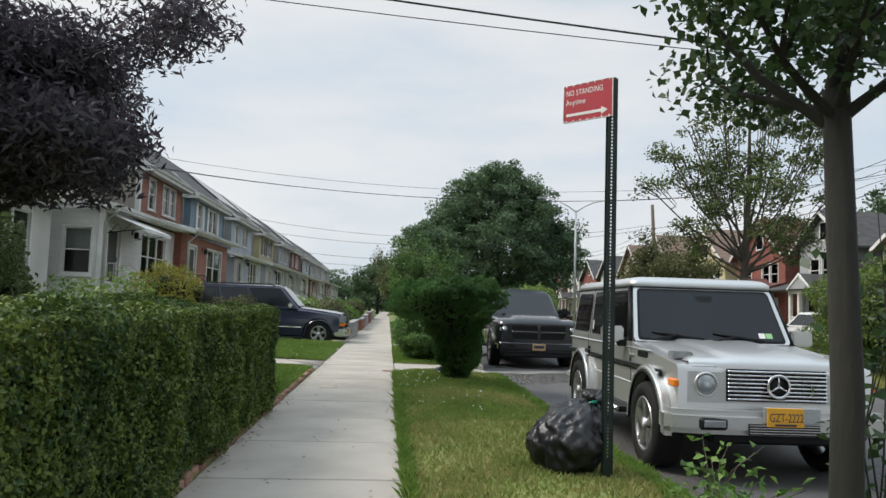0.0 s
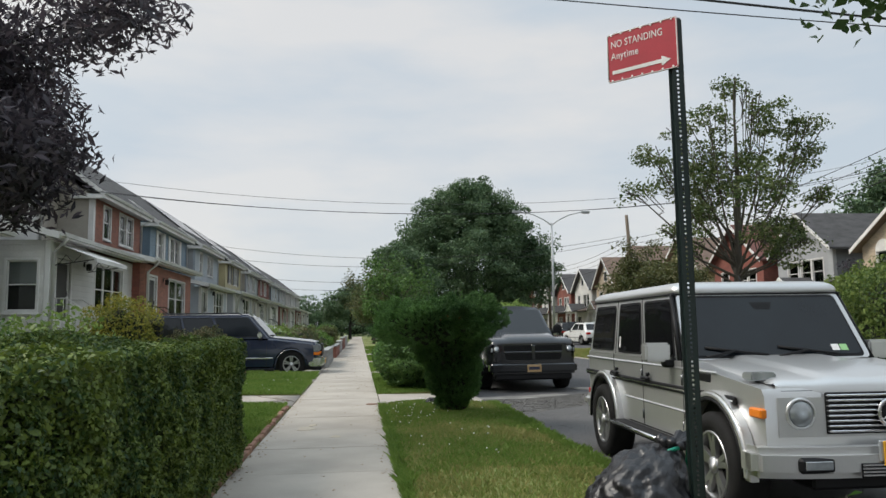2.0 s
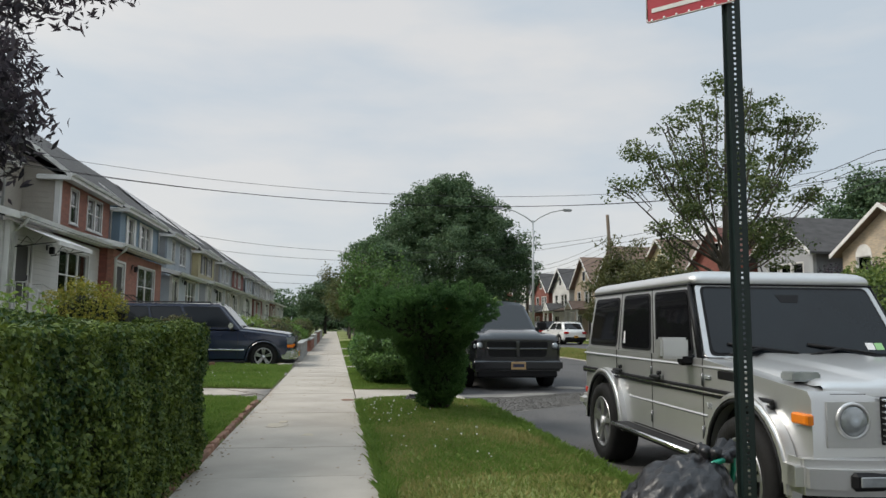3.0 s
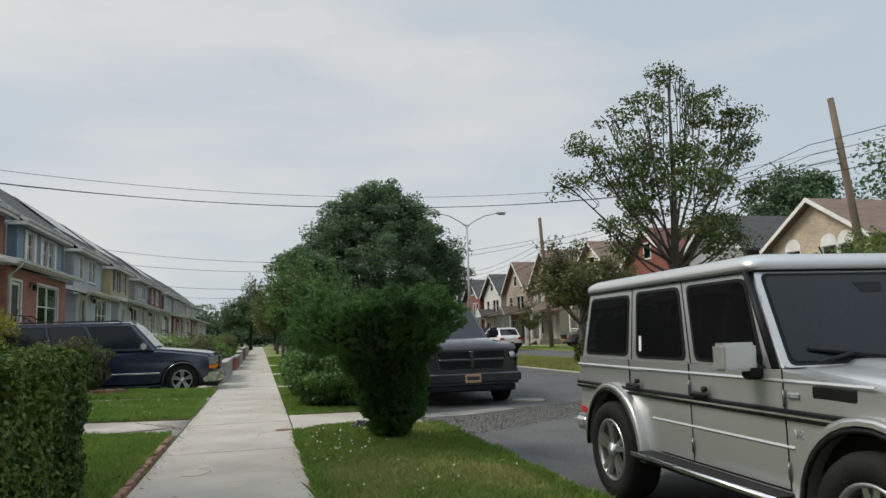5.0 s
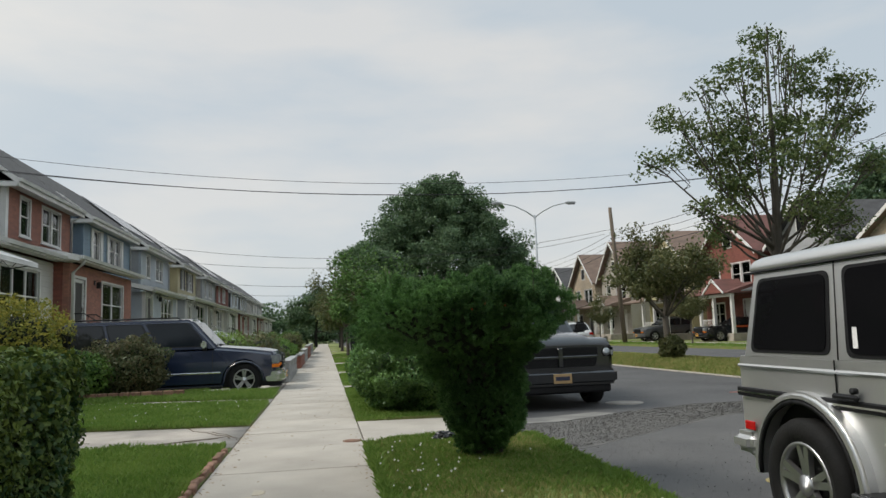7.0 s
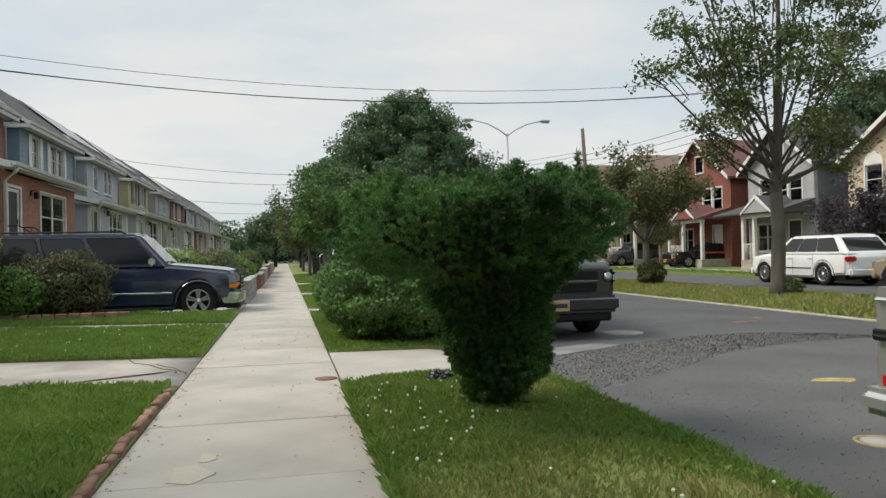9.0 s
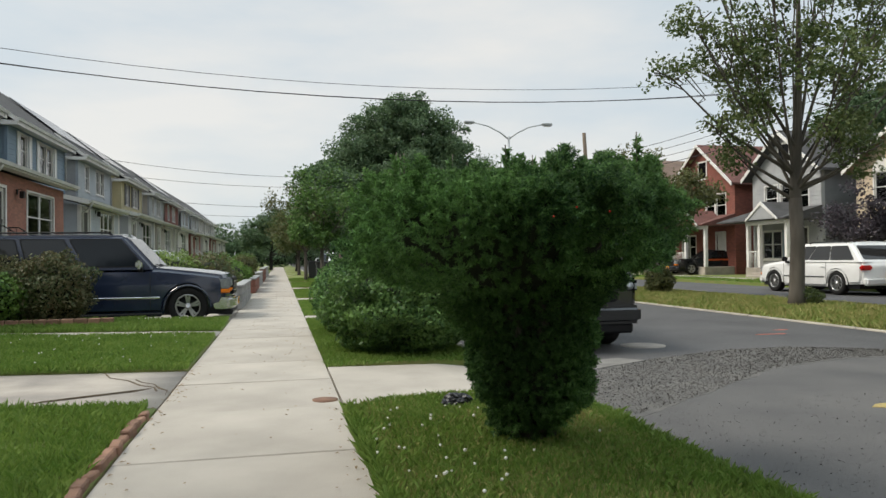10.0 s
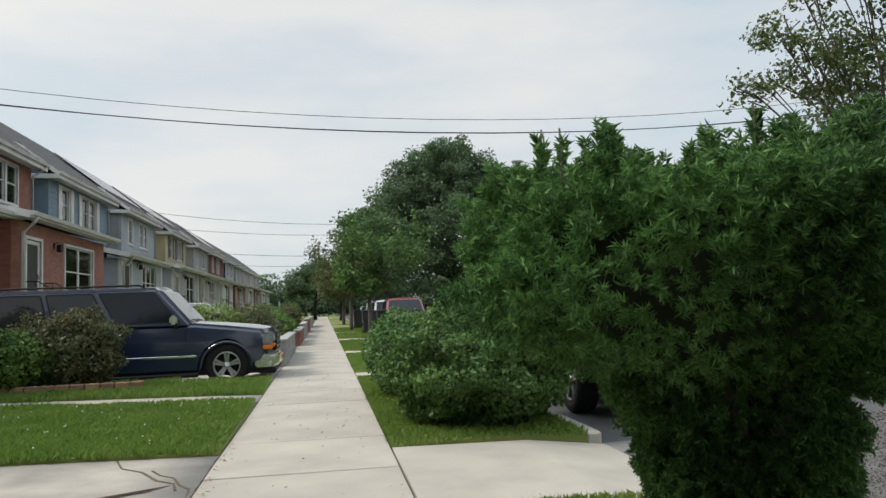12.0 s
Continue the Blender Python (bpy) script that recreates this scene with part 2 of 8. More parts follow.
GREY_SIDING = mat("grey_siding", (0.36, 0.37, 0.38), (0.29, 0.30, 0.31), rough=0.6, scale=1.2, fine=30, bump=0.08)
SLATE_SIDING = mat("slate_grey_siding", (0.15, 0.16, 0.175), (0.11, 0.12, 0.13), rough=0.6, scale=1.2, fine=30, bump=0.08)
RED_BRICK = brick_mat("red_brick", (0.33, 0.155, 0.115), (0.26, 0.12, 0.092), (0.85, 0.9, 0.95))
DARK_BRICK = brick_mat("dark_red_brick", (0.24, 0.085, 0.065), (0.18, 0.065, 0.05), (0.9, 0.9, 0.95))
TAN_BRICK = brick_mat("tan_stone", (0.52, 0.43, 0.32), (0.38, 0.32, 0.25), (0.9, 0.95, 1.0))
SHINGLE = mat("roof_shingle", (0.075, 0.074, 0.076), (0.048, 0.047, 0.048), rough=0.95, scale=1.5, fine=25, bump=0.5, stretch=(1, 1, 3))
BROWN_SHINGLE = mat("brown_roof_shingle", (0.20, 0.14, 0.11), (0.14, 0.10, 0.08), rough=0.95, scale=1.5, fine=25, bump=0.5, stretch=(1, 1, 3))
RED_SHINGLE = mat("red_roof_shingle", (0.15, 0.065, 0.055), (0.11, 0.05, 0.042), rough=0.95, scale=1.5, fine=25, bump=0.5, stretch=(1, 1, 3))
GUTTER = mat("gutter_metal", (0.62, 0.62, 0.60), (0.50, 0.50, 0.49), rough=0.45, scale=2, fine=40, bump=0.05)
HOUSE_GLASS = glass_mat("house_glass", (0.72, 0.75, 0.75))
CURTAIN = mat("curtain_cloth", (0.72, 0.71, 0.68), (0.58, 0.57, 0.55), rough=0.95, scale=4, fine=50, bump=0.1, stretch=(6, 6, 1))
ROOM = mat("dark_room", (0.05, 0.047, 0.045), rough=1.0)
DOOR_DARK = mat("dark_door", (0.045, 0.042, 0.04), rough=0.5, bump=0.05)
IRON = mat("black_iron", (0.02, 0.02, 0.02), rough=0.5, metal=0.4, bump=0.1)
WOOD_POLE = mat("weathered_pole_wood", (0.16, 0.125, 0.095), (0.10, 0.08, 0.06), rough=0.95, scale=4, fine=50, bump=0.5, stretch=(1, 1, 0.15))
WIRE = mat("black_cable", (0.02, 0.02, 0.022), rough=0.7, bump=0)
LAMP_METAL = mat("galvanised_steel", (0.42, 0.44, 0.45), (0.34, 0.36, 0.37), rough=0.5, metal=0.5, bump=0.05)
POST_GREEN = mat("dark_green_post", (0.006, 0.016, 0.015), (0.010, 0.020, 0.019), rough=0.45, scale=10, fine=80, bump=0.1)
SIGN_RED = mat("sign_red", (0.40, 0.018, 0.035), (0.34, 0.016, 0.03), rough=0.4, scale=5, fine=80, bump=0.02)
SIGN_WHITE = mat("sign_white", (0.78, 0.77, 0.76), rough=0.4, bump=0.0)
BAG = mat("black_plastic", (0.008, 0.008, 0.010), (0.012, 0.012, 0.014), rough=0.36, scale=12, fine=45, bump=0.5, stretch=(1, 1, 0.35))
TIE = mat("green_tie", (0.01, 0.30, 0.20), (0.01, 0.22, 0.15), rough=0.4)
STONE_WALL = mat("grey_block", (0.33, 0.33, 0.32), (0.24, 0.24, 0.235), rough=0.95, scale=4, fine=50, bump=0.6, vary=0.18)
RED_BLOCK = mat("red_block", (0.27, 0.11, 0.08), (0.20, 0.085, 0.065), rough=0.95, scale=4, fine=50, bump=0.5, vary=0.15)
SILVER = mat("silver_paint", (0.565, 0.568, 0.565), (0.545, 0.548, 0.545), rough=0.33, metal=0.7, scale=2, fine=300, bump=0.0, coat=0.3)
NAVY = mat("navy_paint", (0.012, 0.020, 0.045), (0.015, 0.023, 0.050), rough=0.25, scale=3, fine=300, bump=0, coat=0.8, spec=0.5)
BLACK_PAINT = mat("black_paint", (0.008, 0.009, 0.011), (0.011, 0.012, 0.014), rough=0.2, scale=3, fine=300, bump=0, coat=0.6, spec=0.4)
WHITE_PAINT = mat("white_car_paint", (0.76, 0.76, 0.75), (0.72, 0.72, 0.71), rough=0.3, scale=3, fine=300, bump=0, coat=0.7)
GREY_PAINT = mat("grey_car_paint", (0.10, 0.105, 0.11), (0.085, 0.09, 0.095), rough=0.3, metal=0.4, scale=3, fine=300, bump=0, coat=0.7)
RED_PAINT = mat("maroon_car_paint", (0.22, 0.02, 0.03), (0.18, 0.018, 0.025), rough=0.3, scale=3, fine=300, bump=0, coat=0.7)
BEIGE_PAINT = mat("beige_car_paint", (0.40, 0.33, 0.25), (0.36, 0.30, 0.23), rough=0.3, metal=0.4, scale=3, fine=300, bump=0, coat=0.7)
ORANGE = mat("orange_stripe", (0.65, 0.12, 0.03), rough=0.35, bump=0)
TINT = mat("tinted_glass", (0.006, 0.006, 0.007), (0.008, 0.008, 0.009), rough=0.03, scale=1, bump=0, spec=0.05)
CAR_GLASS = mat("car_side_glass", (0.016, 0.018, 0.02), (0.012, 0.013, 0.015), rough=0.04, scale=1, bump=0, spec=0.5)
SCREEN = mat("windscreen_glass", (0.012, 0.016, 0.020), (0.008, 0.010, 0.013), rough=0.04, scale=1.2, bump=0, spec=0.35)
RUBBER = mat("tyre_rubber", (0.010, 0.010, 0.010), (0.016, 0.0155, 0.015), rough=0.8, scale=8, fine=60, bump=0.3, spec=0.25)
PLASTIC = mat("black_trim", (0.006, 0.006, 0.007), (0.009, 0.009, 0.010), rough=0.55, fine=120, bump=0.1, spec=0.25)
ALLOY = mat("alloy", (0.50, 0.50, 0.50), (0.42, 0.42, 0.42), rough=0.32, metal=0.85, fine=100, bump=0.02)
CHROME = mat("chrome", (0.75, 0.75, 0.76), (0.68, 0.68, 0.69), rough=0.2, metal=1.0, bump=0)
AMBER = mat("amber_lens", (0.75, 0.20, 0.01), (0.65, 0.16, 0.01), rough=0.25, bump=0)
RED_LENS = mat("red_lens", (0.55, 0.012, 0.012), (0.4, 0.01, 0.01), rough=0.2, bump=0)
LAMP_LENS = mat("headlamp_lens", (0.34, 0.36, 0.37), (0.22, 0.24, 0.25), rough=0.1, metal=0.3, scale=12, bump=0)
PLATE = mat("yellow_plate", (0.72, 0.36, 0.02), (0.66, 0.32, 0.02), rough=0.5, bump=0)
PLATE_INK = mat("plate_ink", (0.02, 0.025, 0.06), rough=0.6, bump=0)
STICKER = mat("sticker_green", (0.30, 0.55, 0.25), rough=0.5, bump=0)
BIN = mat("bin_plastic", (0.03, 0.032, 0.035), rough=0.6, bump=0.1)
YELLOW_MARK = mat("yellow_road_paint", (0.42, 0.32, 0.10), (0.20, 0.17, 0.10), rough=0.9, scale=20, fine=70, bump=0.3)
PINK_MARK = mat("red_road_paint", (0.5, 0.16, 0.12), rough=0.9)
SOLAR = mat("solar_panel", (0.012, 0.014, 0.022), rough=0.15, bump=0)


# ---- building tools ----
def thing(name, label="", category="", group="", at=(0, 0, 0), rz=0.0):
    """An Empty at a thing's base, the parent of its parts."""
    ob = new(name)
    ob.empty_display_size = 0.1
    ob.matrix_basis = pose(*at, 0, 0, rz)
    return tagged(ob, label, category, group)


def part(name, bm, material, parent=None, label="", smooth=False):
    """Links a bmesh as one mesh object, under a thing or a part. Its points are in the parent's space."""
    me = bpy.data.meshes.new(name)
    bm.to_mesh(me)
    bm.free()
    me.materials.append(material)
    if smooth:
        me.polygons.foreach_set("use_smooth", [True] * len(me.polygons))
    ob = new(name, me)
    ob.parent = parent
    return tagged(ob, label)


def structure(ob, label):
    return tagged(ob, label, kind="structure")


def box(x0, x1, y0, y1, z0, z1, bevel=0.0, bm=None, seg=1):
    """A box, its edges bevelled, added to bm."""
    b = bmesh.new()
    bmesh.ops.create_cube(b, size=1)
    for v in b.verts:
        v.co = Vector(((x0 + x1) / 2 + v.co.x * (x1 - x0), (y0 + y1) / 2 + v.co.y * (y1 - y0), (z0 + z1) / 2 + v.co.z * (z1 - z0)))
    if bevel:
        bmesh.ops.bevel(b, geom=b.edges[:], offset=min(bevel, 0.45 * min(abs(x1 - x0), abs(y1 - y0), abs(z1 - z0))), segments=seg, affect="EDGES")
    return join(b, bm)


def join(b, bm):
    if bm is None:
        return b
    vs = [bm.verts.new(v.co) for v in b.verts]
    b.verts.index_update()
    for f in b.faces:
        nf = bm.faces.new([vs[v.index] for v in f.verts])
        nf.smooth = f.smooth
    b.free()
    return bm


def prism(pts, a, c, axis="x", bevel=0.0, bm=None, seg=1):
    """A flat outline pushed from a to c along an axis. Outline points: (y, z) for x, (x, z) for y, (x, y) for z."""
    b = bmesh.new()
    put = {"x": lambda p, s: (s, p[0], p[1]), "y": lambda p, s: (p[0], s, p[1]), "z": lambda p, s: (p[0], p[1], s)}[axis]
    v0 = [b.verts.new(put(p, a)) for p in pts]
    v1 = [b.verts.new(put(p, c)) for p in pts]
    n = len(pts)
    b.faces.new(v0)
    b.faces.new(v1)
    for i in range(n):
        b.faces.new((v0[i], v0[(i + 1) % n], v1[(i + 1) % n], v1[i]))
    bmesh.ops.recalc_face_normals(b, faces=b.faces[:])
    if bevel:
        ends = [e for e in b.edges if all(v in v0 for v in e.verts) or all(v in v1 for v in e.verts)]
        bmesh.ops.bevel(b, geom=ends, offset=bevel, segments=seg, affect="EDGES", clamp_overlap=True)
    return join(b, bm)


def tube(points, radii, seg=8, bm=None, cap=True):
    """A round bar through points, with a radius at each."""
    b = bm or bmesh.new()
    pts = [Vector(p) for p in points]
    if not hasattr(radii, "__len__"):
        radii = [radii] * len(pts)
    rings = []
    up = Vector((0.31, 0.17, 0.94))
    for i, p in enumerate(pts):
        d = (pts[min(i + 1, len(pts) - 1)] - pts[max(i - 1, 0)]).normalized()
        u = d.cross(up if abs(d.dot(up)) < 0.95 else Vector((1, 0, 0))).normalized()
        w = d.cross(u)
        rings.append([b.verts.new(p + (u * math.cos(2 * math.pi * k / seg) + w * math.sin(2 * math.pi * k / seg)) * radii[i]) for k in range(seg)])
    for r0, r1 in zip(rings, rings[1:]):
        for k in range(seg):
            b.faces.new((r0[k], r0[(k + 1) % seg], r1[(k + 1) % seg], r1[k])).smooth = True
    if cap:
        b.faces.new(rings[0][::-1])
        b.faces.new(rings[-1])
    return b


def lathe(outline, seg=32, axis="x", at=(0, 0, 0), bm=None, smooth=True):
    """An outline of (radius, place along the axis) turned round the axis through at; closed on itself."""
    b = bm or bmesh.new()
    rings = []
    for k in range(seg):
        a = 2 * math.pi * k / seg
        c, s = math.cos(a), math.sin(a)
        ring = []
        for r, h in outline:
            p = (h, r * c, r * s) if axis == "x" else (r * c, h, r * s) if axis == "y" else (r * c, r * s, h)
            ring.append(b.verts.new((p[0] + at[0], p[1] + at[1], p[2] + at[2])))
        rings.append(ring)
    n = len(outline)
    for k in range(seg):
        for i in range(n):
            j = (i + 1) % n
            f = b.faces.new((rings[k][i], rings[k][j], rings[(k + 1) % seg][j], rings[(k + 1) % seg][i]))
            f.smooth = smooth
    bmesh.ops.recalc_face_normals(b, faces=b.faces[:])
    return b


def sheet(x0, x1, y0, y1, nx, ny, height, bm=None):
    """A top surface with a skirt, whose height is a function of x and y."""
    b = bm or bmesh.new()
    g = [[b.verts.new((x0 + (x1 - x0) * i / nx, y0 + (y1 - y0) * j / ny, height(x0 + (x1 - x0) * i / nx, y0 + (y1 - y0) * j / ny))) for j in range(ny + 1)] for i in range(nx + 1)]
    for i in range(nx):
        for j in range(ny):
            b.faces.new((g[i][j], g[i + 1][j], g[i + 1][j + 1], g[i][j + 1])).smooth = True
    rim = [g[i][0] for i in range(nx + 1)] + [g[nx][j] for j in range(1, ny + 1)] + [g[i][ny] for i in range(nx - 1, -1, -1)] + [g[0][j] for j in range(ny - 1, 0, -1)]
    low = [b.verts.new((v.co.x, v.co.y, -0.16)) for v in rim]
    for i in range(len(rim)):
        j = (i + 1) % len(rim)
        b.faces.new((rim[i], low[i], low[j], rim[j]))
    return b


def leaves(name, pos, facing, size, material, parent, ratio=0.55, label="", jitter=0.9, seed=1, fold=0.15, along=None):
    """Many small leaves in one mesh: each a folded diamond at a place, more or less facing a way. Arrays of n x 3."""
    rng = np.random.default_rng(seed)
    n = len(pos)
    f = facing + rng.normal(0, jitter, (n, 3))
    f /= np.linalg.norm(f, axis=1)[:, None] + 1e-9
    u = rng.normal(0, 1, (n, 3)) if along is None else along + rng.normal(0, 0.35, (n, 3))
    u -= f * np.sum(u * f, axis=1)[:, None]
    u /= np.linalg.norm(u, axis=1)[:, None] + 1e-9
    w = np.cross(f, u)
    s = (size * rng.uniform(0.65, 1.3, n))[:, None]
    v = np.empty((n, 4, 3))
    v[:, 0] = pos - u * s * 0.5
    v[:, 1] = pos + w * s * ratio * 0.5 + f * s * fold
    v[:, 2] = pos + u * s * 0.5
    v[:, 3] = pos - w * s * ratio * 0.5 + f * s * fold
    me = bpy.data.meshes.new(name)
    me.vertices.add(4 * n)
    me.vertices.foreach_set("co", v.reshape(-1))
    me.loops.add(4 * n)
    me.loops.foreach_set("vertex_index", np.arange(4 * n, dtype=np.int32))
    me.polygons.add(n)
    me.polygons.foreach_set("loop_start", np.arange(0, 4 * n, 4, dtype=np.int32))
    me.polygons.foreach_set("loop_total", np.full(n, 4, dtype=np.int32))
    me.update(calc_edges=True)
    me.materials.append(material)
    ob = new(name, me)
    ob.parent = parent
    return tagged(ob, label)


def wobble(p, k, amp, seed=0.0):
    return amp * noise.noise(Vector((p[0] * k + seed, p[1] * k - seed, p[2] * k + 0.5 * seed)))


def tree(name, at, height, trunk_r, fork, spread, leaf, leaf_size, n_leaf, seed, label, category="tree", limbs=6, bark=None, up=0.75, low=0.0, clump=0.45, squash=0.75, ratio=0.6, levels=2, group="", lean=0.0):
    """A tapered trunk that parts into limbs and twigs, with leaves in uneven clumps round the twigs."""
    rng = random.Random(seed)
    root = thing(name, label, category, group, at)
    b = bmesh.new()
    trunk = [(0, 0, -0.05), (0.02 * rng.uniform(-1, 1), 0, fork * 0.4), (lean * fork, 0.03, fork)]
    tube([(0, 0, -0.08), (0, 0, 0.12)] + trunk[1:], [trunk_r * 1.5, trunk_r * 1.08, trunk_r, trunk_r * 0.85], 10, b)
    tips = []

    def grow(p, d, length, r, depth):
        pts, rad = [p], [r]
        q, steps = p.copy(), 4
        for i in range(steps):
            d = (d + Vector((rng.uniform(-1, 1), rng.uniform(-1, 1), rng.uniform(-0.5, 0.9))) * 0.22).normalized()
            q = q + d * length / steps
            pts.append(q.copy())
            rad.append(max(0.004, r * (1 - 0.75 * (i + 1) / steps)))
        tube(pts, rad, 6 if depth == 0 else 4, b, cap=False)
        if depth >= levels:
            tips.extend(pts[1:])
            return
        for i in range(2, steps + 1):
            for _ in range(2 if depth == 0 else rng.choice((1, 2))):
                a = rng.uniform(0, 2 * math.pi)
                side = Vector((math.cos(a), math.sin(a), rng.uniform(-0.35, 0.7)))
                grow(pts[i], (d * 0.6 + side).normalized(), length * rng.uniform(0.38, 0.6), rad[i] * 0.8 + 0.003, depth + 1)
        tips.append(pts[-1])

    top = Vector(trunk[-1])
    for i in range(limbs):
        a = 2 * math.pi * (i + rng.uniform(-0.25, 0.25)) / limbs
        steep = up if i % 3 else up * 1.7
        d = Vector((math.cos(a), math.sin(a), steep)).normalized()
        grow(top - Vector((0, 0, rng.uniform(0, 0.3) * fork * 0.3)), d, (height - fork) * 0.62 * rng.uniform(0.8, 1.1) if i % 3 == 0 else spread * rng.uniform(0.6, 0.95), trunk_r * 0.40, 0)
    grow(top, Vector((lean, 0, 1)), (height - fork) * 0.72, trunk_r * 0.7, 0)
    part("trunk", b, bark or BARK, root)
    gen = np.random.default_rng(seed)
    tp = np.array([tuple(t) for t in tips])
    c = tp[gen.integers(0, len(tp), n_leaf)]
    ball = gen.normal(0, 1, (n_leaf, 3))
    ball *= (gen.random(n_leaf) ** 0.45 / np.linalg.norm(ball, axis=1))[:, None]
    pos = c + ball * np.array([clump, clump, clump * squash]) * 1.5
    keep = pos[:, 2] > low
    keep &= pos[:, 2] < height * 1.03
    pos = pos[keep]
    face = np.tile(np.array([0.0, 0.0, 0.55]), (len(pos), 1))
    leaves("crown", pos, face, leaf_size, leaf, root, ratio, seed=seed)
    return root


def lobed_tree(name, at, trunk_r, fork, lobes, leaf, leaf_size, n_leaf, seed, label, clump=0.55, n_clump=420, bark=None, ratio=0.6, limb=0.42):
    """A tree whose crown is made of billows (x, y, z, radius): limbs run into each, and leaves sit in clumps over them."""
    root = thing(name, label, "tree", "", at)
    rng = random.Random(seed)
    gen = np.random.default_rng(seed)
    b = bmesh.new()
    tube([(0, 0, -0.1), (0, 0, 0.3), (0.05, 0, fork * 0.6), (0, 0, fork)], [trunk_r * 1.5, trunk_r * 1.1, trunk_r, trunk_r * 0.9], 10, b)
    peak = max(lobes, key=lambda l: l[2])
    tip = Vector(peak[:3])
    tube([(0, 0, fork - 0.05), tuple(Vector((0, 0, fork)).lerp(tip, 0.5) + Vector((0.1, 0.05, 0))), tuple(tip)], [trunk_r * 0.85, trunk_r * 0.5, trunk_r * 0.1], 8, b, cap=False)
    for x, y, z, r in lobes:
        foot = Vector((0, 0, fork - 0.1)).lerp(tip, rng.uniform(0.0, 0.4) * min(1.0, (z - fork) / (tip.z - fork)))
        end = Vector((x, y, z))
        mid = foot.lerp(end, 0.45) + Vector((x, y, 0)) * 0.12
        tube([tuple(foot), tuple(mid), tuple(end)], [trunk_r * limb, trunk_r * limb * 0.6, trunk_r * 0.09], 6, b, cap=False)
        for _ in range(7):
            d = Vector((rng.uniform(-1, 1), rng.uniform(-1, 1), rng.uniform(-0.3, 1))).normalized()
            s0 = mid.lerp(end, rng.uniform(0.3, 1.0))
            tube([tuple(s0), tuple(s0 + d * r * 0.45 + Vector((0, 0, 0.1))), tuple(end + d * r * 0.85)], [trunk_r * 0.12, trunk_r * 0.08, 0.02], 4, b, cap=False)
    part("trunk", b, bark or BARK_DARK_SHADED, root)
    w = np.array([l[3] ** 2 for l in lobes])
    pick = gen.choice(len(lobes), n_clump, p=w / w.sum())
    d = gen.normal(0, 1, (n_clump, 3))
    d[:, 2] += 0.25
    d /= np.linalg.norm(d, axis=1)[:, None]
    L = np.array(lobes)
    c = L[pick, :3] + d * (L[pick, 3] * gen.uniform(0.45, 1.14, n_clump))[:, None] * np.array([1, 1, 0.86])
    size = gen.uniform(0.6, 1.35, n_clump) * clump
    k = gen.integers(0, n_clump, n_leaf)
    ball = gen.normal(0, 1, (n_leaf, 3))
    ball *= (gen.random(n_leaf) ** 0.4 / np.linalg.norm(ball, axis=1))[:, None]
    pos = c[k] + ball * size[k][:, None] * np.array([1.35, 1.35, 0.8])
    leaves("crown", pos, d[k] * 0.5 + np.array([0, 0, 0.5]), leaf_size, leaf, root, ratio, seed=seed)
    return root


def shrub(name, at, radii, leaf, leaf_size, n_leaf, seed, label, category="shrub", core=True, lumps=0.28, shell=0.75, ratio=0.55, group="", jitter=0.8, core_mat=None):
    """A rounded bush: a core coloured near-black as its inner shade, with twigs, and leaves in lumps over it."""
    root = thing(name, label, category, group, at)
    rx, ry, rz = radii
    gen = np.random.default_rng(seed)
    d = gen.normal(0, 1, (n_leaf, 3))
    d /= np.linalg.norm(d, axis=1)[:, None]
    k = 1.0 + np.array([wobble(q, 2.3, lumps, seed) + wobble(q, 6, lumps * 0.5, seed) for q in d])
    r = k * (1 - (1 - shell) * gen.random(n_leaf) ** 1.5)
    pos = d * r[:, None] * np.array([rx, ry, rz]) + np.array([0, 0, rz * 0.92])
    keep = pos[:, 2] > 0.02
    leaves("foliage", pos[keep], d[keep], leaf_size, leaf, root, ratio, seed=seed, jitter=jitter)
    if core:
        b = bmesh.new()
        bmesh.ops.create_icosphere(b, subdivisions=3, radius=1)
        for v in b.verts:
            q = v.co.normalized()
            s = (0.86 * shell) * (1 + wobble(q, 2.3, lumps, seed))
            v.co = Vector((q.x * rx * s, q.y * ry * s, max(0.0, q.z * rz * s + rz * 0.92)))
        part("shade_core", b, core_mat or CORE_SHADE, root, smooth=True)
    return root


def text_mesh(body, size, material, parent, m, depth=0.002, name="lettering", spacing=1.0, width=1.0):
    """Words in the built-in font as a mesh, at the pose m in the parent's space."""
    cu = bpy.data.curves.new(name, "FONT")
    cu.body, cu.size, cu.extrude, cu.align_x, cu.align_y = body, size, depth, "LEFT", "BOTTOM_BASELINE"
    cu.space_character = spacing
    tmp = bpy.data.objects.new(name, cu)
    me = bpy.data.meshes.new_from_object(tmp)
    bpy.data.objects.remove(tmp)
    me.materials.clear()
    me.materials.append(material)
    ob = new(name, me)
    ob.parent = parent
    ob.matrix_basis = m @ Matrix.Diagonal((width, 1, 1, 1))
    return ob


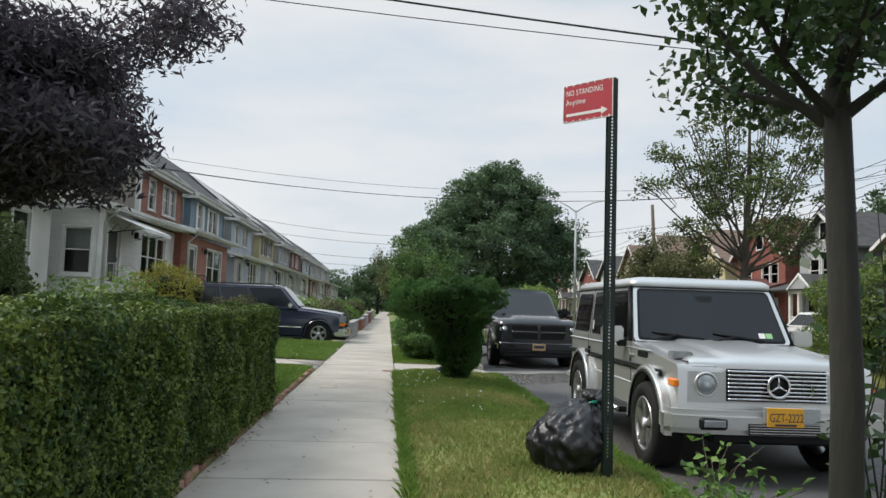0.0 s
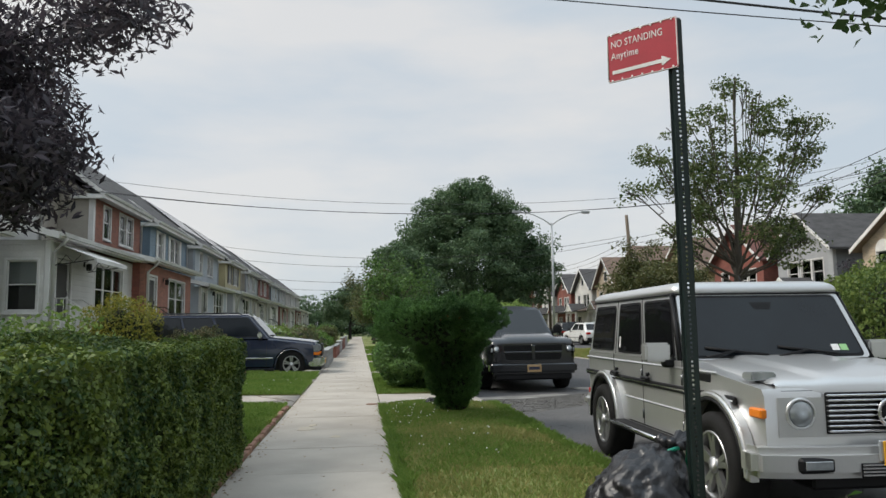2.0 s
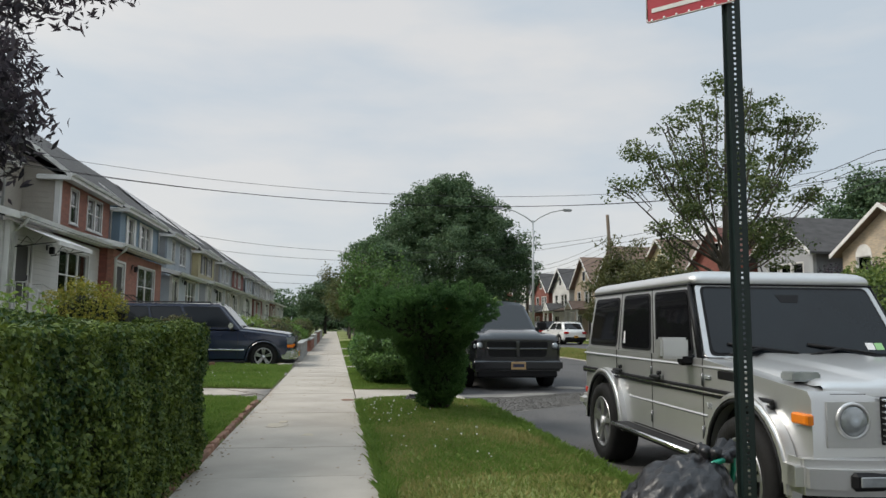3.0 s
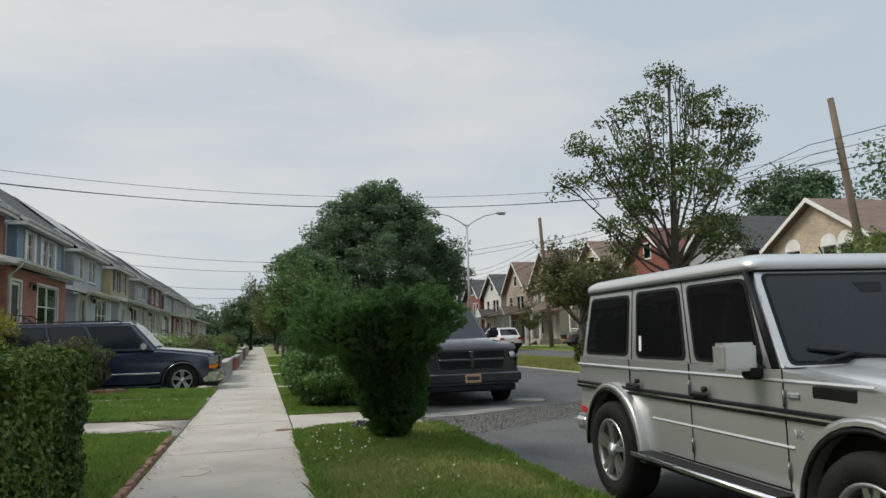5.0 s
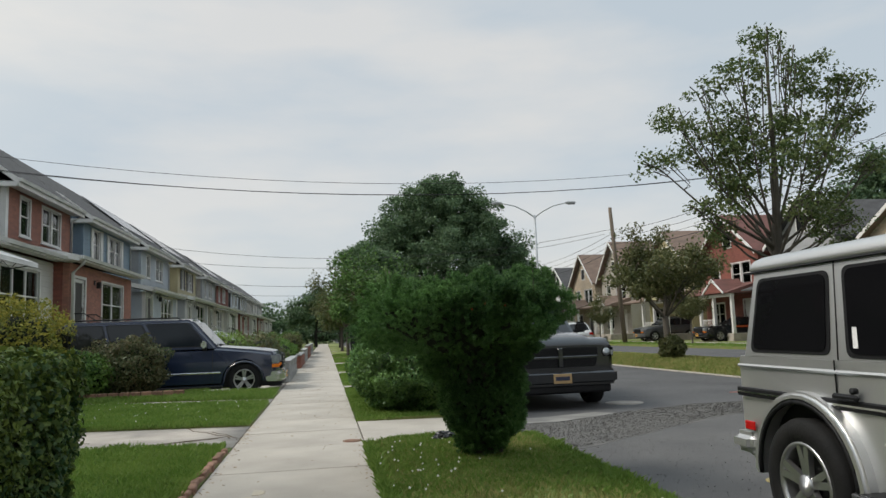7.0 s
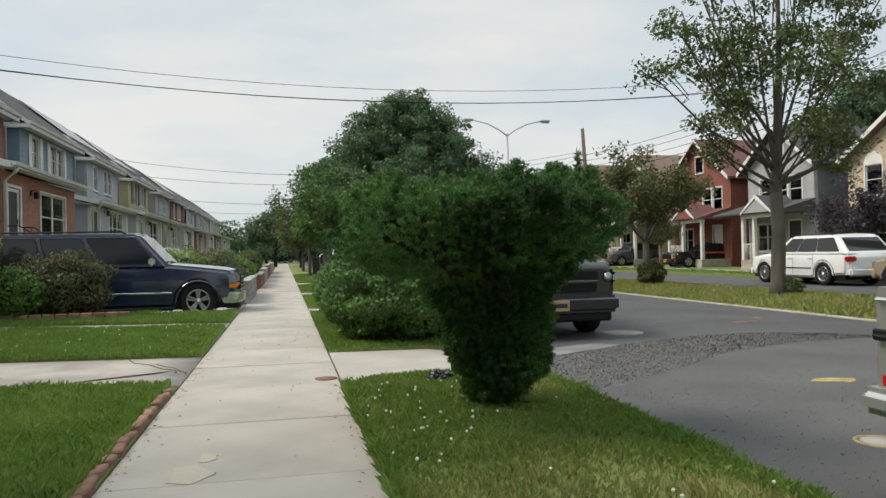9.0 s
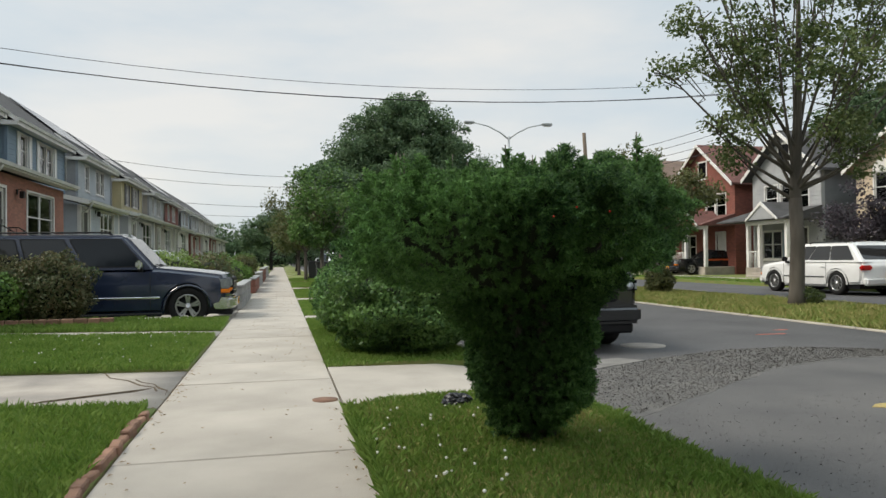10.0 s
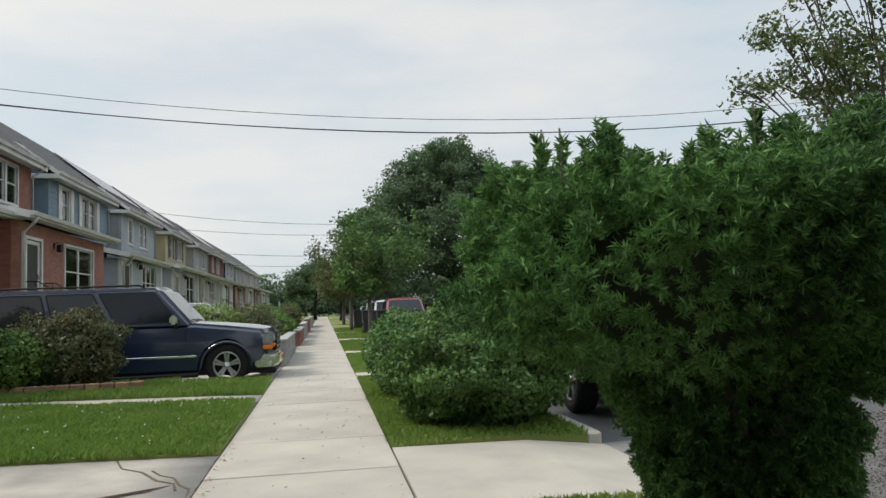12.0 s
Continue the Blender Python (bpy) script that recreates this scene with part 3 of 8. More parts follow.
def cells(plane, at, thick, u0, u1, z0, z1, holes, bm=None):
    """An upright wall with openings cut through it. plane 'x': it stands at x = at and runs along y; 'y': the other way."""
    b = bm or bmesh.new()
    us = sorted({u0, u1, *[h[0] for h in holes], *[h[1] for h in holes]})
    zs = sorted({z0, z1, *[h[2] for h in holes], *[h[3] for h in holes]})
    us, zs = [u for u in us if u0 <= u <= u1], [z for z in zs if z0 <= z <= z1]
    solid = {}
    for i in range(len(us) - 1):
        for j in range(len(zs) - 1):
            uc, zc = (us[i] + us[i + 1]) / 2, (zs[j] + zs[j + 1]) / 2
            solid[i, j] = not any(h[0] < uc < h[1] and h[2] < zc < h[3] for h in holes)
    made = {}

    def vert(i, j, k):
        if (i, j, k) not in made:
            w = at + k * thick
            made[i, j, k] = b.verts.new((w, us[i], zs[j]) if plane == "x" else (us[i], w, zs[j]))
        return made[i, j, k]

    for (i, j), on in solid.items():
        if not on:
            continue
        for k in (0, 1):
            b.faces.new((vert(i, j, k), vert(i + 1, j, k), vert(i + 1, j + 1, k), vert(i, j + 1, k)))
        for di, dj, e in ((-1, 0, ((i, j), (i, j + 1))), (1, 0, ((i + 1, j), (i + 1, j + 1))), (0, -1, ((i, j), (i + 1, j))), (0, 1, ((i, j + 1), (i + 1, j + 1)))):
            if not solid.get((i + di, j + dj), False):
                p, q = e
                b.faces.new((vert(*p, 0), vert(*q, 0), vert(*q, 1), vert(*p, 1)))
    bmesh.ops.recalc_face_normals(b, faces=b.faces[:])
    return b


# ---- ground, road, pavement ----
def left_rise(x, y=0.0):
    """The plots on the house side climb gently away from the pavement."""
    return 0.02 * max(0.0, -1.5 - x) if x > -9 else 0.15


def verge_height(x, y):
    """The grass strip by the kerb is humped."""
    return 0.005 + (0.075 if y < 14 else 0.02) * math.sin(math.pi * min(1, max(0, x / 1.85))) ** 0.8 + 0.012 * noise.noise(Vector((x * 2, y * 2, 0)))


structure(part("ground", box(-500, 500, -300, 900, -0.6, -0.145), FAR_TURF), "flat grassy ground reaching the horizon")
structure(part("road", box(1.98, 9.37, -120, 400, -0.5, -0.13), ASPHALT), "dark grey asphalt road beside a kerb")
structure(part("road_2", box(13.13, 19.2, -120, 400, -0.5, -0.13), ASPHALT), "asphalt service lane beyond the median strip")
structure(part("cross_street", box(-60, 60, 132, 141, -0.5, -0.126), ASPHALT), "asphalt cross street at the end of the block")
rim = random.Random(3)


def ragged(pts, n=7, amp=0.07):
    """An outline broken into many short uneven edges."""
    out = []
    for p, q in zip(pts, pts[1:] + pts[:1]):
        for i in range(n):
            t = i / n
            out.append((max(1.985, p[0] + (q[0] - p[0]) * t + rim.uniform(-amp, amp)), p[1] + (q[1] - p[1]) * t + rim.uniform(-amp, amp)))
    return out


worn = [(1.985, -20.0), (9.3, -20.0), (9.3, 13.6), (7.9, 15.1), (6.4, 15.1), (5.1, 14.6), (3.5, 13.5), (2.5, 12.8), (1.985, 12.7)]
structure(part("road_surface_near", prism(ragged(worn, 6, 0.04), -0.3, -0.1285, "z"), WORN_ASPHALT), "paler worn asphalt of the near road")
outline = [(1.99, 12.6), (2.5, 12.7), (3.5, 13.4), (5.1, 14.55), (6.4, 15.0), (7.6, 14.98), (7.95, 15.2), (7.4, 15.8), (6.6, 16.23), (5.6, 16.2), (4.25, 15.7), (2.95, 14.95), (1.99, 14.9)]
structure(part("road_patch", prism(ragged(outline, 6, 0.05), -0.3, -0.1262, "z"), PATCH), "coarse gravelly grey asphalt patch in the road")
structure(part("gutter_slab", prism([(1.99, 15.05), (2.9, 15.0), (4.05, 15.6), (3.8, 15.9), (2.9, 15.62), (1.99, 15.5)], -0.3, -0.1240, "z"), mat("gutter_concrete", (0.22, 0.21, 0.195), (0.14, 0.135, 0.125), rough=0.95, scale=3, fine=60, bump=0.5)), "pale concrete strip at the foot of the apron")
gen = np.random.default_rng(88)
gu, gv = gen.random(15000), gen.random(15000)
gx = 2.0 + 5.9 * gu
lo_, hi_ = np.interp(gx, [2.0, 2.5, 3.5, 5.1, 6.4, 7.9], [12.6, 12.75, 13.4, 14.55, 15.0, 15.05]), np.interp(gx, [2.0, 2.95, 4.25, 5.6, 6.6, 7.4, 7.9], [14.9, 14.95, 15.7, 16.2, 16.2, 15.8, 15.2])
gy = lo_ + (hi_ - lo_) * gv
tagged(leaves("grit", np.stack([gx, gy, np.full(15000, -0.121)], 1), np.tile(np.array([0, 0, 1.0]), (15000, 1)), 0.018, GRIT, None, 0.75, "loose pale grit on the rough road patch", 0.35, 89, fold=0.25), category="gravel", kind="stuff")
gx, gy = 2.0 + 5.5 * gen.random(4000) ** 1.5, 6.0 + 7.0 * gen.random(4000)
tagged(leaves("grit", np.stack([gx, gy, np.full(4000, -0.125)], 1), np.tile(np.array([0, 0, 1.0]), (4000, 1)), 0.014, GRIT, None, 0.75, "scattered grit on the worn asphalt", 0.35, 90, fold=0.25), category="gravel", kind="stuff")
manhole = structure(part("manhole_cover", lathe([(0.0, -0.2), (0.33, -0.2), (0.33, -0.122), (0.0, -0.122)], 28, "z", (4.75, 17.0, 0)), OLD_CONCRETE), "pale round utility cover set in the road")
for x, y, w, l, m, t in ((4.75, 12.45, 0.22, 0.15, YELLOW_MARK, "faded yellow paint mark on the asphalt"), (7.5, 17.75, 0.30, 0.05, PINK_MARK, "short red paint mark on the asphalt"), (8.1, 18.3, 0.16, 0.04, PINK_MARK, "short red paint mark on the asphalt")):
    pts = [(x + w * math.cos(a) * random.uniform(0.5, 1.2), y + l * math.sin(a) * random.uniform(0.5, 1.2)) for a in np.linspace(0, 2 * math.pi, 11)[:-1]]
    structure(part("road_marking", prism(pts, -0.14, -0.1240, "z"), m), t)

# a paint-ringed utility cover near the kerb
ring = structure(part("utility_cover", lathe([(0.0, -0.2), (0.13, -0.2), (0.13, -0.1255), (0.0, -0.1255)], 24, "z", (3.40, 10.42, 0)), OLD_CONCRETE), "small utility cover ringed with yellow paint")
part("paint_ring", lathe([(0.14, -0.14), (0.14, -0.1262), (0.175, -0.1262), (0.175, -0.14)], 24, "z", (3.40, 10.42, 0)), YELLOW_MARK, ring)

# the grass strips by the kerb, cut by drive aprons
VERGES = [(-14.0, 12.95), (15.38, 21.9), (23.1, 28.8), (30.4, 37.4), (39.2, 46.0), (47.8, 54.5), (56.5, 64.0), (66.0, 75.0), (77.0, 92.0), (94.0, 128.0)]
for y0, y1 in VERGES:
    structure(part("verge", sheet(0.02, 1.84, y0, y1, 10, max(4, int((y1 - y0) * 3)), verge_height), TURF), "grass strip between pavement and kerb, partly dry")
kerb = thing("kerb", at=(0, 0, 0))
structure(kerb, "pale concrete kerb along the road")
for (y0, y1) in VERGES:
    y = y0
    while y < y1 - 0.1:
        e = min(y + 3.0, y1)
        part("kerb_stone", box(1.84, 1.99, y + 0.006, e - 0.006, -0.3, 0.012, 0.02), KERB, kerb)
        y = e
aprons = [(a[1], b[0]) for a, b in zip(VERGES, VERGES[1:])]
for y0, y1 in aprons:
    b = prism([(0.012, -0.2), (0.012, 0.0), (1.25, -0.015), (1.995, -0.10), (1.995, -0.2)], y0 + 0.012, y1 - 0.012, "y", 0.006)
    structure(part("drive_apron", b, CONCRETE), "pale concrete drive apron sloping to the road")
# the median strip
structure(part("median_strip", sheet(9.45, 13.05, -60, 128, 6, 160, lambda x, y: -0.085 + 0.09 * math.sin(math.pi * (x - 9.4) / 3.7) + 0.02 * noise.noise(Vector((x, y, 1)))), TURF), "rough grass median strip between the lanes")
mk = structure(thing("kerb"), "pale concrete kerb of the median strip")
for x0, x1 in ((9.36, 9.46), (13.04, 13.14)):
    for i in range(63):
        part("kerb_stone", box(x0, x1, -60 + 3 * i + 0.006, -57 + 3 * i - 0.006, -0.3, -0.098, 0.012), KERB, mk)
structure(part("verge_far", box(19.2, 21.0, -60, 128, -0.3, 0.0), TURF), "grass strip on the far side of the street")
structure(part("pavement_far", box(21.0, 22.6, -60, 128, -0.3, 0.01), CONCRETE), "concrete pavement on the far side")
structure(part("front_lawn_far", box(22.6, 60, -60, 128, -0.3, 0.02), TURF), "front lawns of the far houses")
for y0, y1 in ((36.4, 39.5), (45.6, 48.6), (53.7, 56.4), (62, 65), (26, 29)):
    structure(part("driveway_far", box(19.45, 27.0, y0, y1, -0.3, 0.012), CONCRETE), "pale concrete driveway across the street")

# front plots on the house side: lawns and drives side by side, all climbing gently
PLOTS = [(-30.0, 13.45, TURF, 0.03, "mown green front lawn"), (13.45, 15.52, OLD_CONCRETE, 0.0, "stained worn concrete driveway"), (15.52, 19.25, TURF, 0.03, "mown green front lawn"),
         (19.25, 20.1, CONCRETE, 0.012, "narrow concrete path between lawns"), (20.1, 22.35, TURF, 0.03, "mown green front lawn"), (22.35, 26.2, OLD_CONCRETE, 0.0, "concrete driveway with a parked car"),
         (26.2, 31.5, TURF, 0.05, "planted front yard"), (31.5, 34.5, OLD_CONCRETE, 0.0, "concrete driveway"), (34.5, 130.0, TURF, 0.05, "planted front yards along the row")]
for y0, y1, m, lift, text in PLOTS:
    b = sheet(-40, -1.5, y0, y1, 60, max(2, int((y1 - y0) * 2)) if y1 - y0 < 50 else 40, lambda x, y, k=lift, s=m, dip=(y0 == 22.35): (left_rise(x) if not dip else -0.12 * min(1.0, max(0.0, -1.5 - x) / 0.9)) + k * min(1.0, (-1.5 - x) / 0.06 + 0.2) + (0.012 * noise.noise(Vector((x, y, 3))) if s is TURF else 0))
    structure(part("lawn" if m is TURF else "driveway", b, m), text)
structure(part("driveway_kerb", prism([(-8, 0.17), (-8, 0.0), (-1.6, -0.05), (-1.6, 0.06)], 26.2, 26.34, "y", 0.01), KERB), "thin pale concrete edge of the driveway")

rng = random.Random(17)
for x, y, dx, dy in ((-2.35, 15.5, 0.16, -0.32), (-1.95, 15.0, 0.10, -0.22), (-3.3, 14.3, -0.42, 0.05), (-2.6, 13.8, 0.3, 0.14)):
    pts = [(x, y)]
    for _ in range(5):
        pts.append((pts[-1][0] + dx * rng.uniform(0.3, 1.3), pts[-1][1] + dy * rng.uniform(0.3, 1.3)))
    pts += [(a + rng.uniform(0.008, 0.022), c + rng.uniform(0.008, 0.02)) for a, c in pts[::-1]]
    b = prism([(min(-1.52, a), min(15.5, max(13.47, c))) for a, c in pts], -0.01, 0.004, "z")
    for v in b.verts:
        v.co.z += left_rise(v.co.x)
    structure(part("driveway_crack", b, SOIL), "dark crack in the worn concrete driveway")
# brick edging of the near lawn, uneven and sunken
edging = structure(thing("edging"), "old red brick edging between lawn and pavement")
proto = None
rng = random.Random(5)
y = -8.0
while y < 13.3:
    m = pose(-1.535 + rng.uniform(-0.012, 0.012), y, 0.012 + rng.uniform(-0.012, 0.014), rng.uniform(-5, 5), rng.uniform(-8, 8), rng.uniform(-5, 5))
    if proto is None:
        proto = part("brick", box(-0.035, 0.035, -0.095, 0.095, -0.05, 0.035, 0.010), BRICK_EDGE, edging)
        proto.matrix_basis = m
    else:
        o = new("brick", proto.data)
        o.parent, o.matrix_basis = edging, m
    y += 0.205

# pavement flags
pavement = structure(thing("pavement"), "pale concrete pavement of square flags")
rng = random.Random(8)
FLAG = 1.42
slabs = []
for k in range(3):
    slabs.append(box(-1.488, -0.004, 0.005, FLAG - 0.005, -0.1, 0.0, 0.006))
first = [part("flag", s, CONCRETE, pavement) for s in slabs]
y, i = 10.33 - 16 * FLAG, 0
while y < 130:
    o = first[i] if i < 3 else new("flag", first[i % 3].data)
    o.parent = pavement
    o.matrix_basis = pose(0, y, rng.uniform(-0.003, 0.003), rng.uniform(-0.12, 0.12), rng.uniform(-0.15, 0.15), 0)
    y += FLAG
    i += 1
structure(part("pavement_bed", box(-1.499, 0.001, -16, 130.5, -0.13, -0.012), SOIL), "dirt in the joints under the flags")
plate = structure(part("valve_cover", lathe([(0.0, -0.01), (0.11, -0.01), (0.11, 0.006), (0.0, 0.006)], 20, "z", (-0.13, 13.45, 0)), BRICK_EDGE), "small rusty valve cover in the pavement")
for x, y, r in ((-1.05, 10.5, 0.16), (-0.98, 10.85, 0.08), (-0.64, 9.7, 0.10), (-0.5, 6.0, 0.05)):
    pts = [(x + r * math.cos(a) * rng.uniform(0.5, 1.3), y + r * math.sin(a) * rng.uniform(0.5, 1.5)) for a in np.linspace(0, 2 * math.pi, 10)[:-1]]
    structure(part("paint_spot", prism(pts, -0.002, 0.0035, "z"), mat("faded_yellow_paint", (0.43, 0.375, 0.29), (0.40, 0.36, 0.30), rough=0.95)), "faded yellow paint spot on the pavement")


# ---- grass blades ----
def grass(name, x0, x1, y0, y1, n, height, ground, material, seed, label, thin=None, width=0.006):
    g = np.random.default_rng(seed)
    x, y = g.uniform(x0, x1, n), g.uniform(y0, y1, n)
    if thin is not None:
        keep = np.array([thin(a, c) for a, c in zip(x, y)]) > g.random(n)
        x, y = x[keep], y[keep]
        n = len(x)
    z = np.array([ground(a, c) for a, c in zip(x, y)])
    h = height * g.uniform(0.5, 1.25, n) * (1 + 0.5 * np.array([noise.noise(Vector((a * 1.7, c * 1.7, 2))) for a, c in zip(x, y)]))
    a = g.uniform(0, 2 * np.pi, n)
    lean = g.normal(0, 0.45, (n, 2)) * h[:, None]
    v = np.empty((n, 4, 3))
    wx, wy = np.cos(a) * width, np.sin(a) * width
    v[:, 0] = np.stack([x - wx, y - wy, z - 0.01], 1)
    v[:, 1] = np.stack([x + wx, y + wy, z - 0.01], 1)
    v[:, 2] = np.stack([x + lean[:, 0] * 0.4 + wx * 0.7, y + lean[:, 1] * 0.4 + wy * 0.7, z + h * 0.6], 1)
    v[:, 3] = np.stack([x + lean[:, 0], y + lean[:, 1], z + h], 1)
    me = bpy.data.meshes.new(name)
    me.vertices.add(4 * n)
    me.vertices.foreach_set("co", v.reshape(-1))
    me.loops.add(4 * n)
    me.loops.foreach_set("vertex_index", np.arange(4 * n, dtype=np.int32))
    me.polygons.add(n)
    me.polygons.foreach_set("loop_start", np.arange(0, 4 * n, 4, dtype=np.int32))
    me.polygons.foreach_set("loop_total", np.full(n, 4, dtype=np.int32))
    me.update(calc_edges=True)
    me.materials.append(material)
    return tagged(new(name, me), label, "grass", kind="stuff")


lawn_z = lambda x, y: left_rise(x) + 0.03
grass("grass", 1.78, 1.95, 2.5, 12.98, 12000, 0.055, lambda x, y: 0.012, BLADE, 21, "long grass hanging over the kerb")
grass("grass", 0.0, 1.88, 2.0, 12.98, 90000, 0.04, verge_height, BLADE_DRY, 11, "half-dry mown grass with clover by the kerb", lambda x, y: 0.62 + 0.5 * noise.noise(Vector((x * 0.9, y * 0.9, 7))))
grass("grass", 0.0, 1.88, 7.0, 12.98, 80000, 0.045, verge_height, BLADE, 12, "green mown grass by the kerb", lambda x, y: 0.32 + 1.2 * noise.noise(Vector((x * 0.8, y * 0.6, 3))))
grass("grass", -0.02, 0.06, 4.0, 12.98, 5000, 0.075, verge_height, BLADE, 13, "longer grass along the pavement edge")
grass("grass", 0.0, 1.85, 15.36, 22.0, 40000, 0.045, verge_height, BLADE, 14, "green mown grass by the kerb")
for y0, y1 in VERGES[2:6]:
    grass("grass", 0.0, 1.85, y0, y1, 12000, 0.035, verge_height, BLADE, 15, "green mown grass by the kerb", width=0.012)
grass("grass", -7.0, -1.56, 7.7, 13.47, 110000, 0.06, lawn_z, BLADE, 16, "thick bright green lawn grass")
grass("grass", -7.0, -1.52, 15.5, 19.28, 60000, 0.06, lawn_z, BLADE, 17, "thick green lawn grass with clover", width=0.009)
grass("grass", -7.0, -1.52, 20.06, 22.38, 30000, 0.07, lawn_z, BLADE, 18, "green lawn grass", width=0.01)
grass("grass", 9.42, 13.1, 12.0, 40.0, 70000, 0.10, lambda x, y: -0.085 + 0.09 * math.sin(math.pi * (x - 9.4) / 3.7), BLADE_DRY, 19, "rough weedy grass of the median strip", width=0.014)
grass("grass", 19.2, 21.0, 25.0, 60.0, 12000, 0.09, lambda x, y: 0.0, BLADE, 20, "green grass across the street", width=0.02)


def flowers(name, spots, seed, label):
    b = bmesh.new()
    g = random.Random(seed)
    for x, y, z in spots:
        r = g.uniform(0.007, 0.011)
        q = bmesh.new()
        bmesh.ops.create_icosphere(q, subdivisions=1, radius=r)
        for v in q.verts:
            v.co += Vector((x, y, z))
        join(q, b)
    ob = part(name, b, CLOVER)
    return tagged(ob, label, "clover", kind="stuff")


g = random.Random(3)
spots = []
for cx, cy, n, s in ((0.4, 10.9, 26, 0.25), (0.35, 8.6, 10, 0.3), (0.8, 12.2, 6, 0.3), (0.25, 12.0, 14, 0.2), (1.2, 9.2, 6, 0.4)):
    spots += [(g.gauss(cx, s), g.gauss(cy, s * 1.6)) for _ in range(n)]
flowers("clover", [(x, y, verge_height(x, y) + g.uniform(0.05, 0.09)) for x, y in spots if 0.02 < x < 1.8], 1, "white clover heads in the grass")
flowers("clover", [(x, y, lawn_z(x, y) + g.uniform(0.04, 0.08)) for x, y in [(g.uniform(-5, -1.7), g.uniform(15.7, 18.9)) for _ in range(46)] + [(g.uniform(-4, -1.7), g.uniform(21.6, 22.3)) for _ in range(16)]], 2, "white clover heads in the lawn")


# ---- plants ----
def hedge():
    """The clipped box-shaped hedge along the pavement."""
    root = thing("hedge", "long clipped green hedge with a flat top beside the pavement", "hedge", at=(-1.48, 8.05, 0))
    L, W, H = 12.5, 1.5, 1.17
    gen = np.random.default_rng(21)

    def bulge(p, k=1.0):
        return wobble(p, 1.3, 0.10, 4) + wobble(p, 4.5, 0.07, 9)
    b = bmesh.new()
    bmesh.ops.create_cube(b, size=1)
    bmesh.ops.subdivide_edges(b, edges=b.edges[:], cuts=22, use_grid_fill=True)
    for v in b.verts:
        p = Vector((-W / 2 + v.co.x * (W - 0.2), -L / 2 + v.co.y * (L - 0.2), H / 2 - 0.05 + v.co.z * (H - 0.14)))
        k = bulge(p)
        n = Vector((v.co.x * 2, v.co.y * 2, v.co.z * 2))
        n = Vector([c if abs(c) > 0.98 else 0 for c in n])
        v.co = p + n * k
    # solid core, its near-black colour playing the shade within the hedge
    part("shade_core", b, CORE_SHADE, root, smooth=True)

    def face(n, fn, normal):
        p = fn(gen.random(n), gen.random(n))
        k = np.array([bulge(q) for q in p]) - gen.random(n) ** 2 * 0.10 + 0.015
        nn = np.tile(np.array(normal, float), (n, 1))
        return p + nn * k[:, None], nn
    sets = [face(135000, lambda a, c: np.stack([0 * a, -L * 0.93 * a, H * c], 1), (1, 0, 0)),
            face(26000, lambda a, c: np.stack([-W * a, 0 * a, H * c], 1), (0, 1, 0)),
            face(90000, lambda a, c: np.stack([-W * a, -L * 0.93 * c, H + 0 * a], 1), (0, 0, 1)),
            face(9000, lambda a, c: np.stack([-W + 0 * a, -L * 0.4 * a, H * c], 1), (-1, 0, 0))]
    pos, nor = np.concatenate([s[0] for s in sets]), np.concatenate([s[1] for s in sets])
    keep = pos[:, 2] > 0.03 + 0.12 * gen.random(len(pos))
    leaves("foliage", pos[keep], nor[keep] + np.array([0, 0, 0.45]), 0.034, HEDGE_LEAF, root, 0.55, seed=22, jitter=0.75)
    b = bmesh.new()
    g = random.Random(4)
    for _ in range(46):
        y = -g.uniform(0.1, 9)
        x = -g.uniform(0.1, 0.25)
        tube([(x, y, 0), (x + g.uniform(-0.1, 0.1), y + g.uniform(-0.1, 0.1), 0.3), (x + g.uniform(-0.1, 0.15), y + g.uniform(-0.2, 0.2), 0.75)], [0.012, 0.009, 0.004], 5, b)
    tagged(part("stem", b, BARK, root), kind="stuff")
    return root


def sprays(centres, outward, n_each, length, seed):
    """Needles set round short upright shoots: places, facing and lie of each."""
    g = np.random.default_rng(seed)
    n = len(centres)
    axis = outward + np.array([0, 0, 0.55]) + g.normal(0, 0.25, (n, 3))
    axis /= np.linalg.norm(axis, axis=1)[:, None]
    t = g.random((n, n_each)) ** 0.7
    d = g.normal(0, 1, (n, n_each, 3))
    d -= axis[:, None, :] * np.sum(d * axis[:, None, :], axis=2)[:, :, None]
    d /= np.linalg.norm(d, axis=2)[:, :, None]
    lie = d * 0.9 + axis[:, None, :] * 0.6
    pos = centres[:, None, :] + axis[:, None, :] * (t * length)[:, :, None] + lie * 0.012
    return pos.reshape(-1, 3), np.cross(lie, axis[:, None, :] + 0.01).reshape(-1, 3), lie.reshape(-1, 3)


